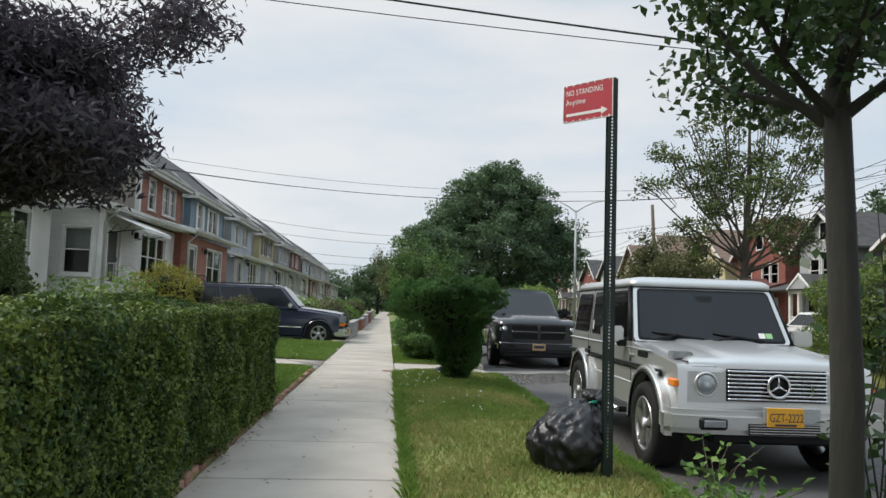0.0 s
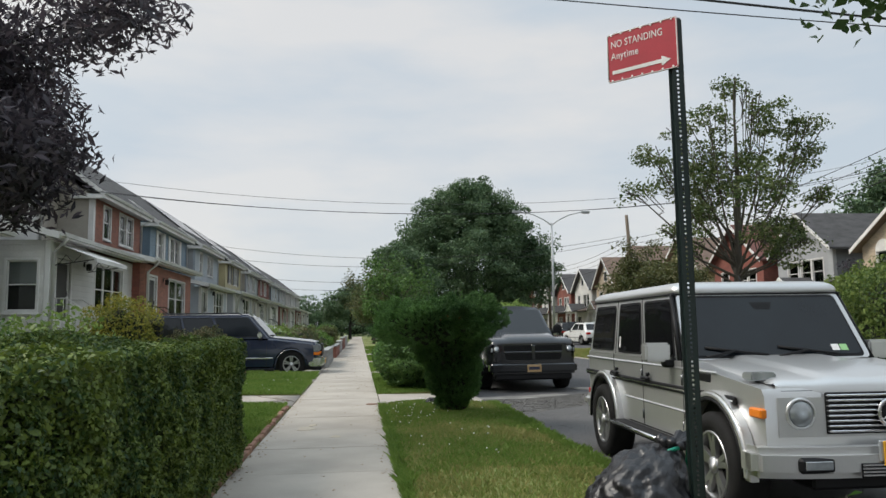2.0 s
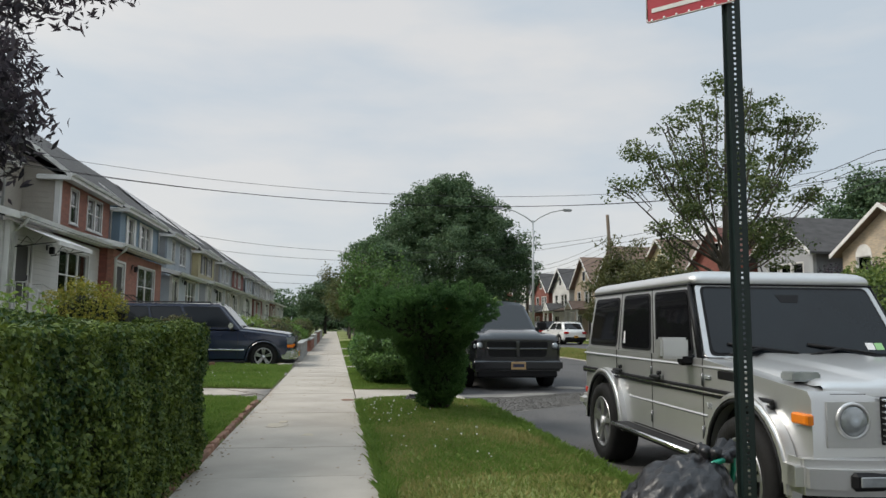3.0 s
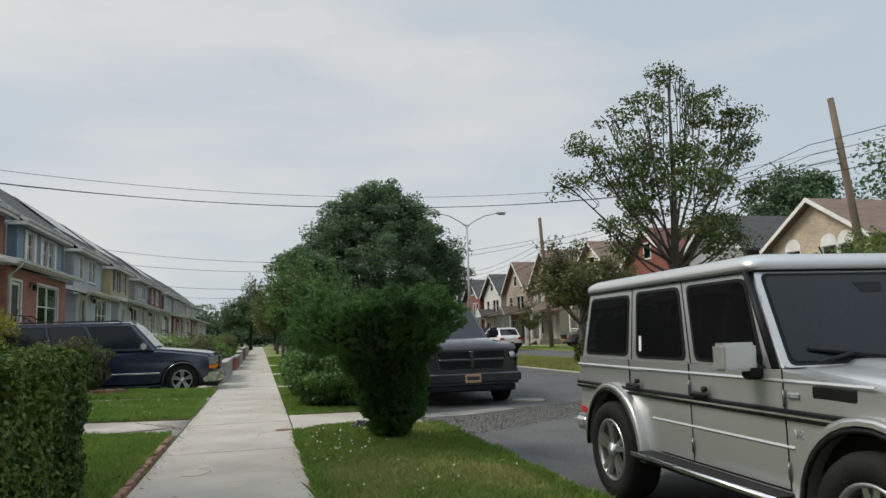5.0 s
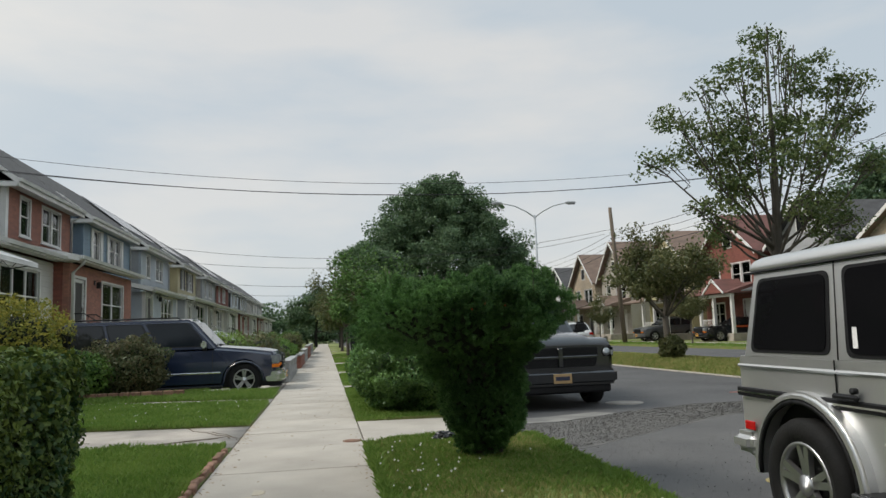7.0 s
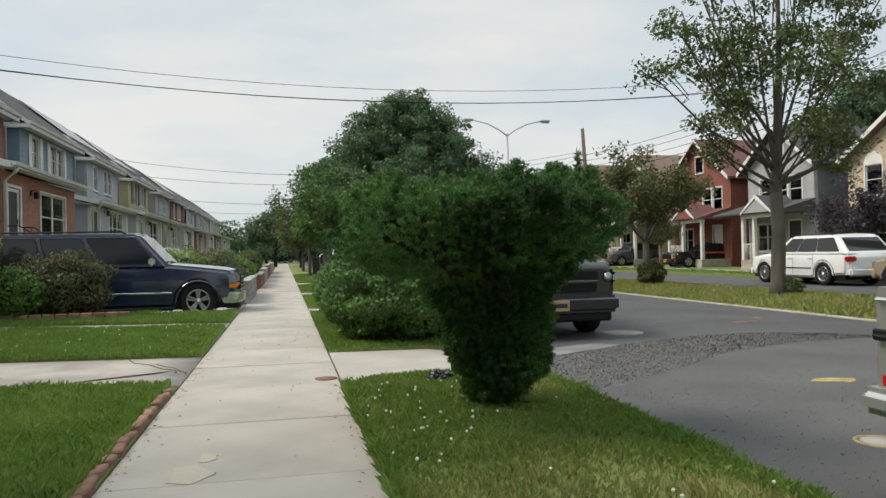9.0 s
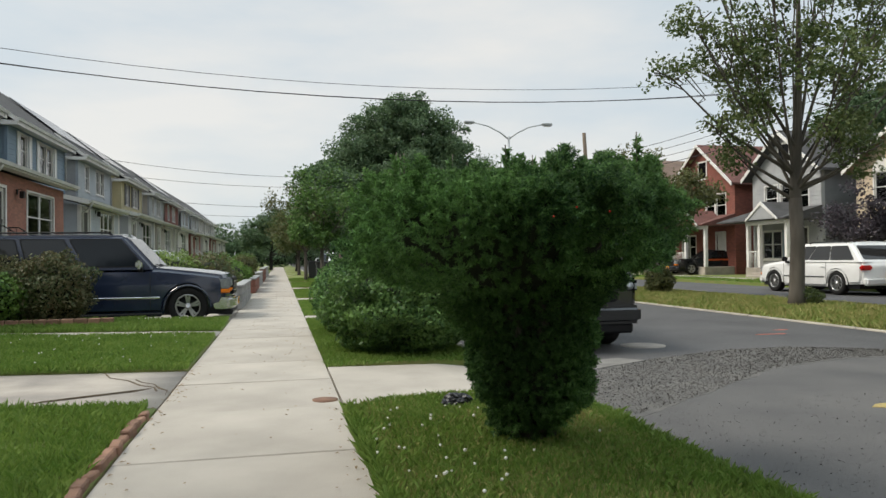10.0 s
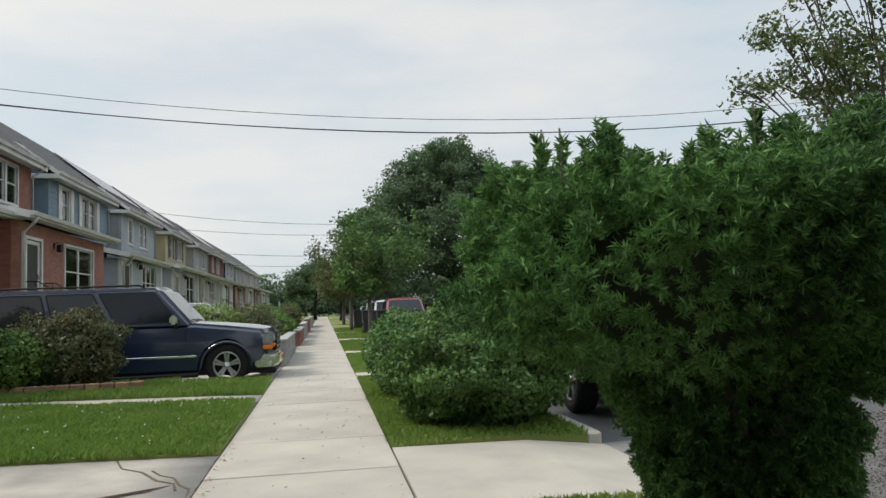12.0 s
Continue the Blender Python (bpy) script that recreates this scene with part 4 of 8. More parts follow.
def yew():
    """The clipped yew: a narrow foot that opens into a wide flat-topped head."""
    root = thing("topiary_yew", "dark green clipped yew, narrow foot, wide flat-topped head", "shrub", at=(1.05, 11.5, 0.05))
    gen = np.random.default_rng(31)
    TOP = 1.50
    # radius over height for foot and head, by the angle round it
    hs = [0.0, 0.10, 0.25, 0.50, 0.78, 0.96, 1.08, 1.17, 1.31, 1.44, 1.52, 1.58]
    rs = [0.08, 0.18, 0.31, 0.38, 0.37, 0.44, 0.64, 0.80, 0.87, 0.84, 0.70, 0.0]

    def radius(h, a):
        r = np.interp(h, hs, rs)
        head = np.clip((h - 0.95) / 0.3, 0, 1)
        lobe = 1 + head * (0.07 * np.cos(3 * a + 0.6) + 0.05 * np.cos(5 * a + 2.0))
        skew = 1 - head * np.where(np.cos(a) > 0, 0.17 + 0.2 * np.clip((1.36 - h) / 0.3, 0, 1), 0.07) * np.cos(a)
        return r * lobe * skew

    def place(h, a, k):
        r = radius(h, a) * k
        head = np.clip((h - 0.7) / 0.5, 0, 1)
        low = np.clip(h / 0.4, 0, 1)
        return np.stack([r * np.cos(a) - 0.23 * head - 0.04 * low, r * np.sin(a) - 0.10 * low - 0.30 * head, h], 1)
    n = 7200
    a = gen.uniform(0, 2 * np.pi, n)
    h = gen.choice(np.linspace(0.03, 1.54, 400), n, p=(lambda w: w / w.sum())(np.interp(np.linspace(0.03, 1.54, 400), hs, rs) + 0.15))
    p = place(h, a, 1.0)
    p2 = place(h + 0.02, a, 1.0)
    out = np.stack([np.cos(a), np.sin(a), np.clip((h - 1.38) * 1.6, -0.3, 0.8)], 1)
    lump = np.array([0.42 * abs(noise.noise(Vector(q) * 2.1)) + 0.20 * abs(noise.noise(Vector(q) * 5.0 + Vector((3, 1, 2)))) - 0.10 for q in p])
    lump *= np.clip(0.3 + 0.7 * (h - 0.5) / 0.5, 0.3, 1.0)
    p = p + out * (lump - 0.05 - 0.13 * gen.random(n) ** 2)[:, None]
    # the flat top
    m = 3600
    a2, r2 = gen.uniform(0, 2 * np.pi, m), np.sqrt(gen.random(m)) * 0.84
    top = np.stack([r2 * np.cos(a2) - 0.27, r2 * np.sin(a2) - 0.40, np.full(m, TOP)], 1)
    top[:, 2] += np.array([0.26 * abs(noise.noise(Vector(q) * 2.1)) + 0.20 * abs(noise.noise(Vector(q) * 5.0 + Vector((3, 1, 2)))) - 0.07 for q in top]) - 0.18 * np.clip(r2 - 0.6, 0, 1) - 0.05 * gen.random(m)
    c = np.concatenate([p, top])
    o = np.concatenate([out, np.tile(np.array([0, 0, 1.0]), (m, 1))])
    pos, face, lie = sprays(c, o, 52, 0.085, 33)
    keep = pos[:, 2] > 0.02
    leaves("foliage", pos[keep], face[keep], 0.030, YEW_LEAF, root, 0.20, seed=34, jitter=0.3, fold=0.05, along=lie[keep])
    # long new shoots on the top
    g = random.Random(7)
    cs, os_ = [], []
    stems = bmesh.new()
    for _ in range(34):
        a = g.uniform(0, 2 * math.pi)
        r = g.uniform(0.2, 1.0)
        x, y, l = 0.8 * r * math.cos(a) - 0.27, 0.8 * r * math.sin(a) - 0.40, g.choice((0.06, 0.09, 0.12, 0.14, 0.22))
        tube([(x, y, TOP - 0.10), (x + g.uniform(-0.02, 0.02), y, TOP + 0.08 + l)], [0.006, 0.003], 5, stems)
        for i in range(int(l / 0.025)):
            cs.append((x, y, TOP + 0.06 + i * 0.025))
            os_.append((0, 0, 1.0))
    pos, face, lie = sprays(np.array(cs), np.array(os_), 22, 0.03, 35)
    tagged(leaves("new_growth", pos, face, 0.045, YEW_LEAF, root, 0.22, seed=36, jitter=0.3, fold=0.05, along=lie), kind="stuff")
    # stems inside
    for i in range(9):
        a = 2 * math.pi * i / 9
        tube([(0.1 * math.cos(a), 0.1 * math.sin(a), -0.05), (0.20 * math.cos(a) - 0.04, 0.20 * math.sin(a) - 0.10, 0.55), (0.28 * math.cos(a) - 0.18, 0.26 * math.sin(a) - 0.28, 0.98), (0.60 * math.cos(a) - 0.27, 0.60 * math.sin(a) - 0.40, 1.30)], [0.05, 0.042, 0.03, 0.01], 7, stems)
    tagged(part("stem", stems, BARK, root), kind="stuff")
    b = bmesh.new()
    rings = []
    for hh in np.linspace(0.05, 1.44, 18):
        aa = np.linspace(0, 2 * np.pi, 33)[:-1]
        q = place(np.full(32, hh), aa, 0.74)
        rings.append([b.verts.new((v[0] * (1 + wobble(v, 3, 0.15, 8)), v[1] * (1 + wobble(v, 3, 0.15, 3)), v[2])) for v in q])
    for r0, r1 in zip(rings, rings[1:]):
        for k in range(32):
            b.faces.new((r0[k], r0[(k + 1) % 32], r1[(k + 1) % 32], r1[k]))
    b.faces.new(rings[0][::-1])
    b.faces.new(rings[-1])
    # solid core, coloured near-black as the shade behind the needles
    part("shade_core", b, CORE_SHADE, root, smooth=True)
    # a few red berries
    for x, y, z in ((-0.25, -1.36, 1.38), (-0.35, -1.33, 1.34), (-0.1, -1.38, 1.36), (-0.75, -1.15, 1.40)):
        q = bmesh.new()
        bmesh.ops.create_icosphere(q, subdivisions=1, radius=0.005)
        for v in q.verts:
            v.co += Vector((x, y, z))
        part("berry", q, RED_LENS, root, "small red berry")
    return root


hedge()
yew()
shrub("rounded_bush", (1.08, 16.6, 0.02), (0.98, 1.2, 0.62), DARK_BUSH_LEAF, 0.055, 34000, 41, "rounded leafy green bush on the grass strip", lumps=0.26, shell=0.84)
shrub("yew_bush", (0.55, 18.9, 0.04), (0.55, 0.8, 0.62), YEW_LEAF, 0.05, 9000, 42, "dark green bush behind the rounded bush", lumps=0.2)

# the dark plum-leaved tree over the hedge
tree("purple_tree", (-5.35, 8.4, 0.1), 6.2, 0.13, 2.0, 1.75, PURPLE_LEAF, 0.155, 62000, 51, "dark purple-leaved tree behind the hedge", limbs=9, bark=BARK_DARK_SHADED, up=0.75, low=2.2, clump=0.38, squash=0.8, ratio=0.27, levels=2)
# the young street tree by the kerb
tree("street_tree", (1.775, 2.25, 0.03), 4.8, 0.066, 2.25, 1.0, PEAR_LEAF, 0.054, 6500, 52, "young street tree with glossy green leaves by the kerb", limbs=7, bark=BARK_DARK_SHADED, up=0.5, low=1.95, clump=0.17, ratio=0.72, levels=1)
for i, (x, y, n) in enumerate(((1.88, 3.35, 90), (1.62, 3.05, 60), (1.95, 3.9, 40), (1.75, 2.35, 120))):
    root = thing("sucker_growth", "leafy green shoots at the kerb by the tree", "weed", at=(x, y, 0.02))
    gen = np.random.default_rng(60 + i)
    b = bmesh.new()
    pts = []
    for k in range(7):
        e = Vector((gen.normal(0, 0.22), gen.normal(0, 0.22), gen.uniform(0.2, 0.5)))
        tube([(0, 0, 0), e * 0.5 + Vector((0, 0, 0.08)), e], [0.006, 0.004, 0.002], 4, b)
        pts += [tuple(e * t + Vector((0, 0, 0.05))) for t in gen.uniform(0.35, 1.0, n // 7)]
    tagged(part("stalk", b, BARK, root), kind="stuff")
    leaves("foliage", np.array(pts) + gen.normal(0, 0.03, (len(pts), 3)), np.tile(np.array([0, 0, 1.0]), (len(pts), 1)), 0.075, BUSH_LEAF, root, 0.55, seed=70 + i, jitter=0.6)

# tall leafy shoots climbing beside the trunk
root = thing("climbing_shoots", "tall leafy green shoots climbing beside the street tree", "weed", at=(2.02, 2.42, 0.0))
gen = np.random.default_rng(77)
b, pts = bmesh.new(), []
for k in range(9):
    e = Vector((gen.normal(0, 0.13), gen.normal(0, 0.13), gen.uniform(1.1, 2.1)))
    m = e * 0.5 + Vector((gen.normal(0, 0.06), gen.normal(0, 0.06), 0))
    tube([(0.04 * gen.normal(), 0.04 * gen.normal(), -0.15), tuple(m), tuple(e)], [0.007, 0.005, 0.002], 4, b)
    pts += [tuple(m.lerp(e, t) if t > 0 else m * (1 + t)) for t in gen.uniform(-0.7, 1.0, 26)]
tagged(part("stalk", b, BARK_DARK_SHADED, root), kind="stuff")
leaves("foliage", np.array(pts) + gen.normal(0, 0.05, (len(pts), 3)), np.tile(np.array([0, -0.3, 0.8]), (len(pts), 1)), 0.075, PEAR_LEAF, root, 0.6, seed=78, jitter=0.7)
# trees of the median strip
lobed_tree("street_tree", (11.15, 21.7, 0.0), 0.16, 2.5, [(0, 0, 6.0, 1.15), (-1.5, 0.4, 5.7, 0.85), (1.6, -0.3, 5.6, 0.9), (-2.5, 0, 6.3, 0.55), (2.4, 0.2, 6.5, 0.6), (-0.9, -0.5, 7.3, 0.75), (1.4, 0.2, 7.6, 0.75), (0, 1.4, 5.3, 0.95), (0, -1.5, 5.1, 0.9), (-1.5, -0.3, 4.3, 0.65), (1.6, 0.3, 4.3, 0.7), (0.2, 0, 8.6, 0.5), (-1.7, 0.2, 7.1, 0.5), (2.6, 0.1, 7.4, 0.55), (-3.0, 0.3, 5.3, 0.4), (2.8, -0.2, 5.2, 0.4), (1.1, 0.4, 8.5, 0.5), (-0.6, 0.9, 6.6, 0.6), (-1.2, 0.4, 3.5, 0.5), (1.3, -0.4, 3.4, 0.55), (2.3, 0.4, 3.7, 0.5), (-2.2, -0.3, 3.9, 0.45), (0.3, -1.1, 3.8, 0.6)], TREE_LEAF, 0.105, 16500, 53, "tall airy street tree with thin crown on the median", 0.27, 360, BARK, 0.62, 0.3)
tree("street_tree", (11.25, 28.4, 0.0), 4.7, 0.12, 1.5, 2.0, OLIVE_LEAF, 0.12, 13000, 54, "small olive-green tree on the median", limbs=7, up=0.7, low=1.3, clump=0.25, levels=2)
shrub("median_shrub", (11.3, 28.2, 0.0), (0.45, 0.45, 0.42), OLIVE_LEAF, 0.09, 2600, 55, "low green shrub round a tree foot")
shrub("weedy_clump", (11.45, 21.75, 0.0), (0.35, 0.35, 0.22), TREE_LEAF, 0.07, 1500, 56, "weeds round a tree foot", core=False)
shrub("leafy_bush", (12.2, 15.5, 0.0), (2.0, 2.8, 1.5), MEDIAN_LEAF, 0.085, 40000, 57, "large rounded green bush on the median", lumps=0.35)
shrub("leafy_bush", (11.8, 11.4, 0.0), (1.4, 1.5, 1.25), OLIVE_LEAF, 0.09, 14000, 58, "green bush on the median", lumps=0.35)
lobed_tree("broad_tree", (11.4, 76.0, 0.0), 0.55, 3.4, [(0.2, 0, 12.2, 4.6), (-3.2, 1, 11.4, 4.0), (3.4, 0.5, 10.6, 3.9), (-5.6, 0, 8.4, 3.6), (5.6, 0, 7.4, 3.4), (0, -3.0, 7.6, 4.4), (-8.0, 1, 7.6, 2.5), (7.6, 1, 9.2, 2.0), (-3.5, -2, 5.2, 3.2), (4.2, -1, 5.0, 3.2), (0.4, 0.5, 15.2, 2.2)], HAZY_BIG_LEAF, 0.26, 120000, 59, "very large dark green broad-crowned tree", 0.8, 1000)
lobed_tree("broad_tree", (4.2, 64.0, 0.0), 0.25, 2.2, [(-0.8, 0, 5.2, 2.0), (0.9, 0, 4.6, 1.8), (0.0, 0, 6.6, 1.5), (-1.2, 0, 7.6, 1.1)], HAZY_BIG_LEAF, 0.2, 16000, 61, "mid-sized green tree before the large one", 0.6, 150)
# trees of our own verge and the far end
tree("street_tree", (0.95, 33.2, 0.0), 4.6, 0.075, 1.6, 1.05, DARK_BUSH_LEAF, 0.12, 9000, 62, "small bronze-green street tree by the kerb", limbs=7, up=0.8, low=1.5, clump=0.26, levels=2)
tree("street_tree", (0.95, 50.0, 0.0), 5.2, 0.10, 1.7, 1.9, OLIVE_LEAF, 0.16, 8000, 63, "small green street tree by the kerb", limbs=7, up=0.8, low=1.4, clump=0.34, levels=2)
tree("street_tree", (0.95, 66.0, 0.0), 6.0, 0.12, 1.8, 2.4, TREE_LEAF, 0.2, 8000, 64, "green street tree by the kerb", limbs=7, up=0.8, low=1.5, clump=0.45, levels=2)
lobed_tree("street_tree", (-1.6, 98.0, 0.0), 0.2, 1.8, [(0, 0, 4.6, 2.6), (-1.9, 0, 4.0, 2.0), (1.9, 0, 4.2, 2.1), (0.4, 0, 6.4, 1.5)], HAZY_BIG_LEAF, 0.24, 16000, 65, "dark green tree at the end of the row", 0.6, 180)
lobed_tree("street_tree", (1.2, 84.0, 0.0), 0.16, 1.6, [(0, 0, 3.8, 1.7), (-0.9, 0, 3.2, 1.3), (0.8, 0, 3.4, 1.4), (0.2, 0, 5.0, 1.0)], OLIVE_LEAF, 0.2, 9000, 66, "olive-green tree further down the kerb", 0.5, 120)
lobed_tree("background_tree", (38, 48, 0.0), 0.35, 3.0, [(0, 0, 9.6, 2.4), (-2.6, 0, 8.6, 2.0), (2.6, 0, 8.8, 2.2), (-0.9, 0, 11.2, 1.5), (1.5, 0, 11.0, 1.5), (-4.0, 0, 7.4, 1.5), (4.2, 0, 7.6, 1.7), (0, 0, 6.8, 2.6)], HAZY_BIG_LEAF, 0.26, 26000, 79, "green tree behind the far houses", 0.7, 300)
for i, (x, y, h, s) in enumerate(((40, 38, 12.5, 5), (37, 29, 13, 5), (33, 92, 9, 5), (25, 118, 9, 5), (45, 130, 11, 7), (8, 128, 9, 5))):
    tree("background_tree", (x, y, 0.0), h, 0.25, 2.2, s, HAZY_BIG_LEAF, 0.34, 9000, 80 + i, "green tree behind the far houses", limbs=8, up=0.7, low=1.5, clump=0.75, levels=2)
for i, (x, y, h) in enumerate(((20.2, 43.5, 3.4), (20.4, 58.0, 4.0))):
    tree("young_tree", (x, y, 0.0), h, 0.05, 1.4, 1.1, OLIVE_LEAF, 0.13, 2600, 90 + i, "young staked tree on the far grass strip", limbs=5, up=0.8, low=1.2, clump=0.22, levels=1)
tree("purple_tree", (24.0, 33.0, 0.0), 4.3, 0.09, 1.2, 1.8, PURPLE_LEAF, 0.14, 8000, 93, "small purple-leaved tree before the stone house", limbs=7, bark=BARK_DARK_SHADED, up=0.7, low=0.9, clump=0.3, levels=2)

for i, (x, y, h, s) in enumerate(((-34, 150, 9, 6), (-22, 152, 8, 5), (-12, 150, 8, 5), (-4, 152, 9, 5), (3, 149, 8, 5), (12, 152, 10, 6), (22, 150, 9, 6), (34, 152, 9, 6), (48, 150, 10, 7), (62, 150, 10, 7), (-48, 150, 10, 7))):
    tree("background_tree", (x, y, 0.0), h, 0.25, 1.2, s, HAZY_BIG_LEAF, 0.55, 5000, 130 + i, "green tree beyond the cross street", limbs=9, up=0.5, low=0.1, clump=1.2, levels=2)
for i in range(12):
    shrub("far_hedge", (-26 + 5 * i, 145.0, 0.0), (3.2, 1.2, 1.5), HAZY_BIG_LEAF, 0.4, 1200, 150 + i, "dark green bushes beyond the cross street", lumps=0.4)
# garden shrubs before the houses
z6 = left_rise(-6.5)
shrub("lime_bush", (10.7, 54.0, 0.0), (1.9, 1.9, 1.7), LIME_LEAF, 0.2, 5000, 109, "light yellow-green bush on the median", lumps=0.35)
shrub("tall_shrub", (-6.75, 11.6, 0.08), (0.75, 0.8, 1.25), TREE_LEAF, 0.10, 7000, 99, "tall loose dark green shrub under the purple tree", lumps=0.35, shell=0.6)
shrub("lime_shrub", (-5.0, 12.6, 0.06), (0.85, 0.7, 0.88), LIME_LEAF, 0.11, 1300, 101, "loose light green shrub behind the hedge", core=False, shell=0.3)
shrub("lime_shrub", (-6.9, 15.0, 0.1), (0.9, 0.7, 0.8), BUSH_LEAF, 0.11, 1300, 102, "loose green shrub in a bed", core=False, shell=0.3)
shrub("yellow_shrub", (-6.5, 20.6, z6), (0.95, 0.9, 1.12), YELLOW_LEAF, 0.075, 9000, 103, "tall yellow-green shrub before the white porch", lumps=0.3)
shrub("green_shrub", (-5.55, 21.35, z6), (0.7, 0.5, 0.5), BUSH_LEAF, 0.075, 5000, 104, "bright green leafy shrub by the driveway", lumps=0.3)
shrub("brown_shrub", (-4.55, 21.6, 0.07), (0.68, 0.5, 0.68), BROWN_LEAF, 0.065, 9000, 105, "brownish-green twiggy shrub before the dark car", lumps=0.35)
shrub("brown_shrub", (-5.2, 21.8, 0.08), (0.6, 0.45, 0.62), BROWN_LEAF, 0.055, 5000, 106, "brownish-green shrub before the dark car", lumps=0.35)
shrub("flower_shrub", (-6.75, 22.0, z6), (0.5, 0.4, 0.85), BUSH_LEAF, 0.06, 2500, 107, "rose bush with red flowers", core=False, shell=0.4)
shrub("rose_flowers", (-6.75, 21.9, z6 + 0.6), (0.45, 0.35, 0.55), RED_FLOWER, 0.07, 130, 108, "red roses on a bush", "flowers", core=False, shell=0.6)
for i, (x, y, rx, ry, rz, m, text) in enumerate(((-3.6, 29.6, 1.0, 1.2, 0.75, LIME_LEAF, "light green flowering shrub in a front yard"), (-2.6, 30.2, 0.8, 1.1, 0.72, BROWN_LEAF, "dark bush in a front yard"), (-2.3, 36.5, 0.7, 1.5, 0.6, BUSH_LEAF, "green bush over a low wall"), (-3.4, 43, 1.0, 1.5, 0.8, BUSH_LEAF, "green front yard shrub"), (-2.6, 52, 0.8, 1.5, 0.8, OLIVE_LEAF, "green front yard shrub"), (-3.2, 62, 1.0, 2, 0.9, BUSH_LEAF, "green front yard shrub"), (-2.5, 28.0, 0.5, 0.9, 0.42, LIME_LEAF, "low light green bedding plants"))):
    shrub("front_yard_shrub", (x, y, 0.06), (rx, ry, rz), m, 0.1, 3000, 110 + i, text, lumps=0.35)

# dry leaves and grit blown along the edges of the pavement
gen = np.random.default_rng(200)
lx = np.concatenate([gen.normal(-1.43, 0.05, 260), gen.normal(-0.05, 0.05, 160), gen.uniform(-1.4, -0.1, 60)])
ly = np.concatenate([gen.uniform(3, 16, 260), gen.uniform(3, 14, 160), gen.uniform(3, 16, 60)])
tagged(leaves("dry_leaves", np.stack([lx, ly, np.full(len(lx), 0.009)], 1), np.tile(np.array([0, 0, 1.0]), (len(lx), 1)), 0.03, DRY_LEAF, None, 0.5, "small brown dry leaves along the pavement edges", 0.15, 201), category="leaf litter", kind="stuff")
lx, ly = gen.uniform(-1.45, -0.05, 500), gen.uniform(16, 45, 500)
tagged(leaves("dry_leaves", np.stack([lx, ly, np.full(500, 0.009)], 1), np.tile(np.array([0, 0, 1.0]), (500, 1)), 0.03, DRY_LEAF, None, 0.5, "small brown dry leaves scattered on the pavement", 0.15, 202), category="leaf litter", kind="stuff")


# ---- houses ----
def window(parent, plane, at, u0, u1, z0, z1, out, mull=0, rail=True, trim=None, curtain=0.45, shutters=None, hung=None):
    """A framed sash window in an opening. out: +1 or -1, the way it faces along the plane's axis."""
    trim = trim or WHITE_TRIM
    def bx(ua, ub, za, zb, da, db, bev=0.006):
        a, c = sorted((at + out * da, at + out * db))
        return box(a, c, ua, ub, za, zb, bev) if plane == "x" else box(ua, ub, a, c, za, zb, bev)
    t = 0.07
    fr = bx(u0 - t, u1 + t, z1, z1 + t, -0.1, 0.035)
    for ua, ub, za, zb in ((u0 - t, u1 + t, z0 - t, z0), (u0 - t, u0, z0, z1), (u1, u1 + t, z0, z1)):
        join(bx(ua, ub, za, zb, -0.1, 0.035), fr)
    win = part("window", fr, trim, parent)
    sash = None
    us = [u0 + (u1 - u0) * i / (mull + 1) for i in range(mull + 2)]
    for i, (a, c) in enumerate(zip(us, us[1:])):
        b = bx(a, a + 0.035, z0, z1, -0.08, -0.02)
        join(bx(c - 0.035, c, z0, z1, -0.08, -0.02), b)
        join(bx(a, c, z0, z0 + 0.04, -0.079, -0.021), b)
        join(bx(a, c, z1 - 0.04, z1, -0.079, -0.021), b)
        if rail:
            zm = z0 + (z1 - z0) * 0.52
            join(bx(a, c, zm - 0.02, zm + 0.02, -0.081, -0.018), b)
        part("sash", b, trim, win)
        pane = part("pane", bx(a + 0.01, c - 0.01, z0 + 0.01, z1 - 0.01, -0.055, -0.049, 0), HOUSE_GLASS, win)
        pane.visible_shadow = False
    if curtain:
        part("blind", bx(u0 + 0.01, u1 - 0.01, z1 - (z1 - z0) * curtain, z1, -0.16, -0.14), CURTAIN, win)
    part("sill", bx(u0 - t - 0.03, u1 + t + 0.03, z0 - t - 0.04, z0 - t + 0.005, -0.05, 0.07), trim, win)
    if shutters:
        w = 0.32
        for ua, ub in ((u0 - t - w, u0 - t - 0.01), (u1 + t + 0.01, u1 + t + w)):
            part("shutter", bx(ua, ub, z0 - t, z1 + t, 0.0, 0.04), shutters, win)
    return win


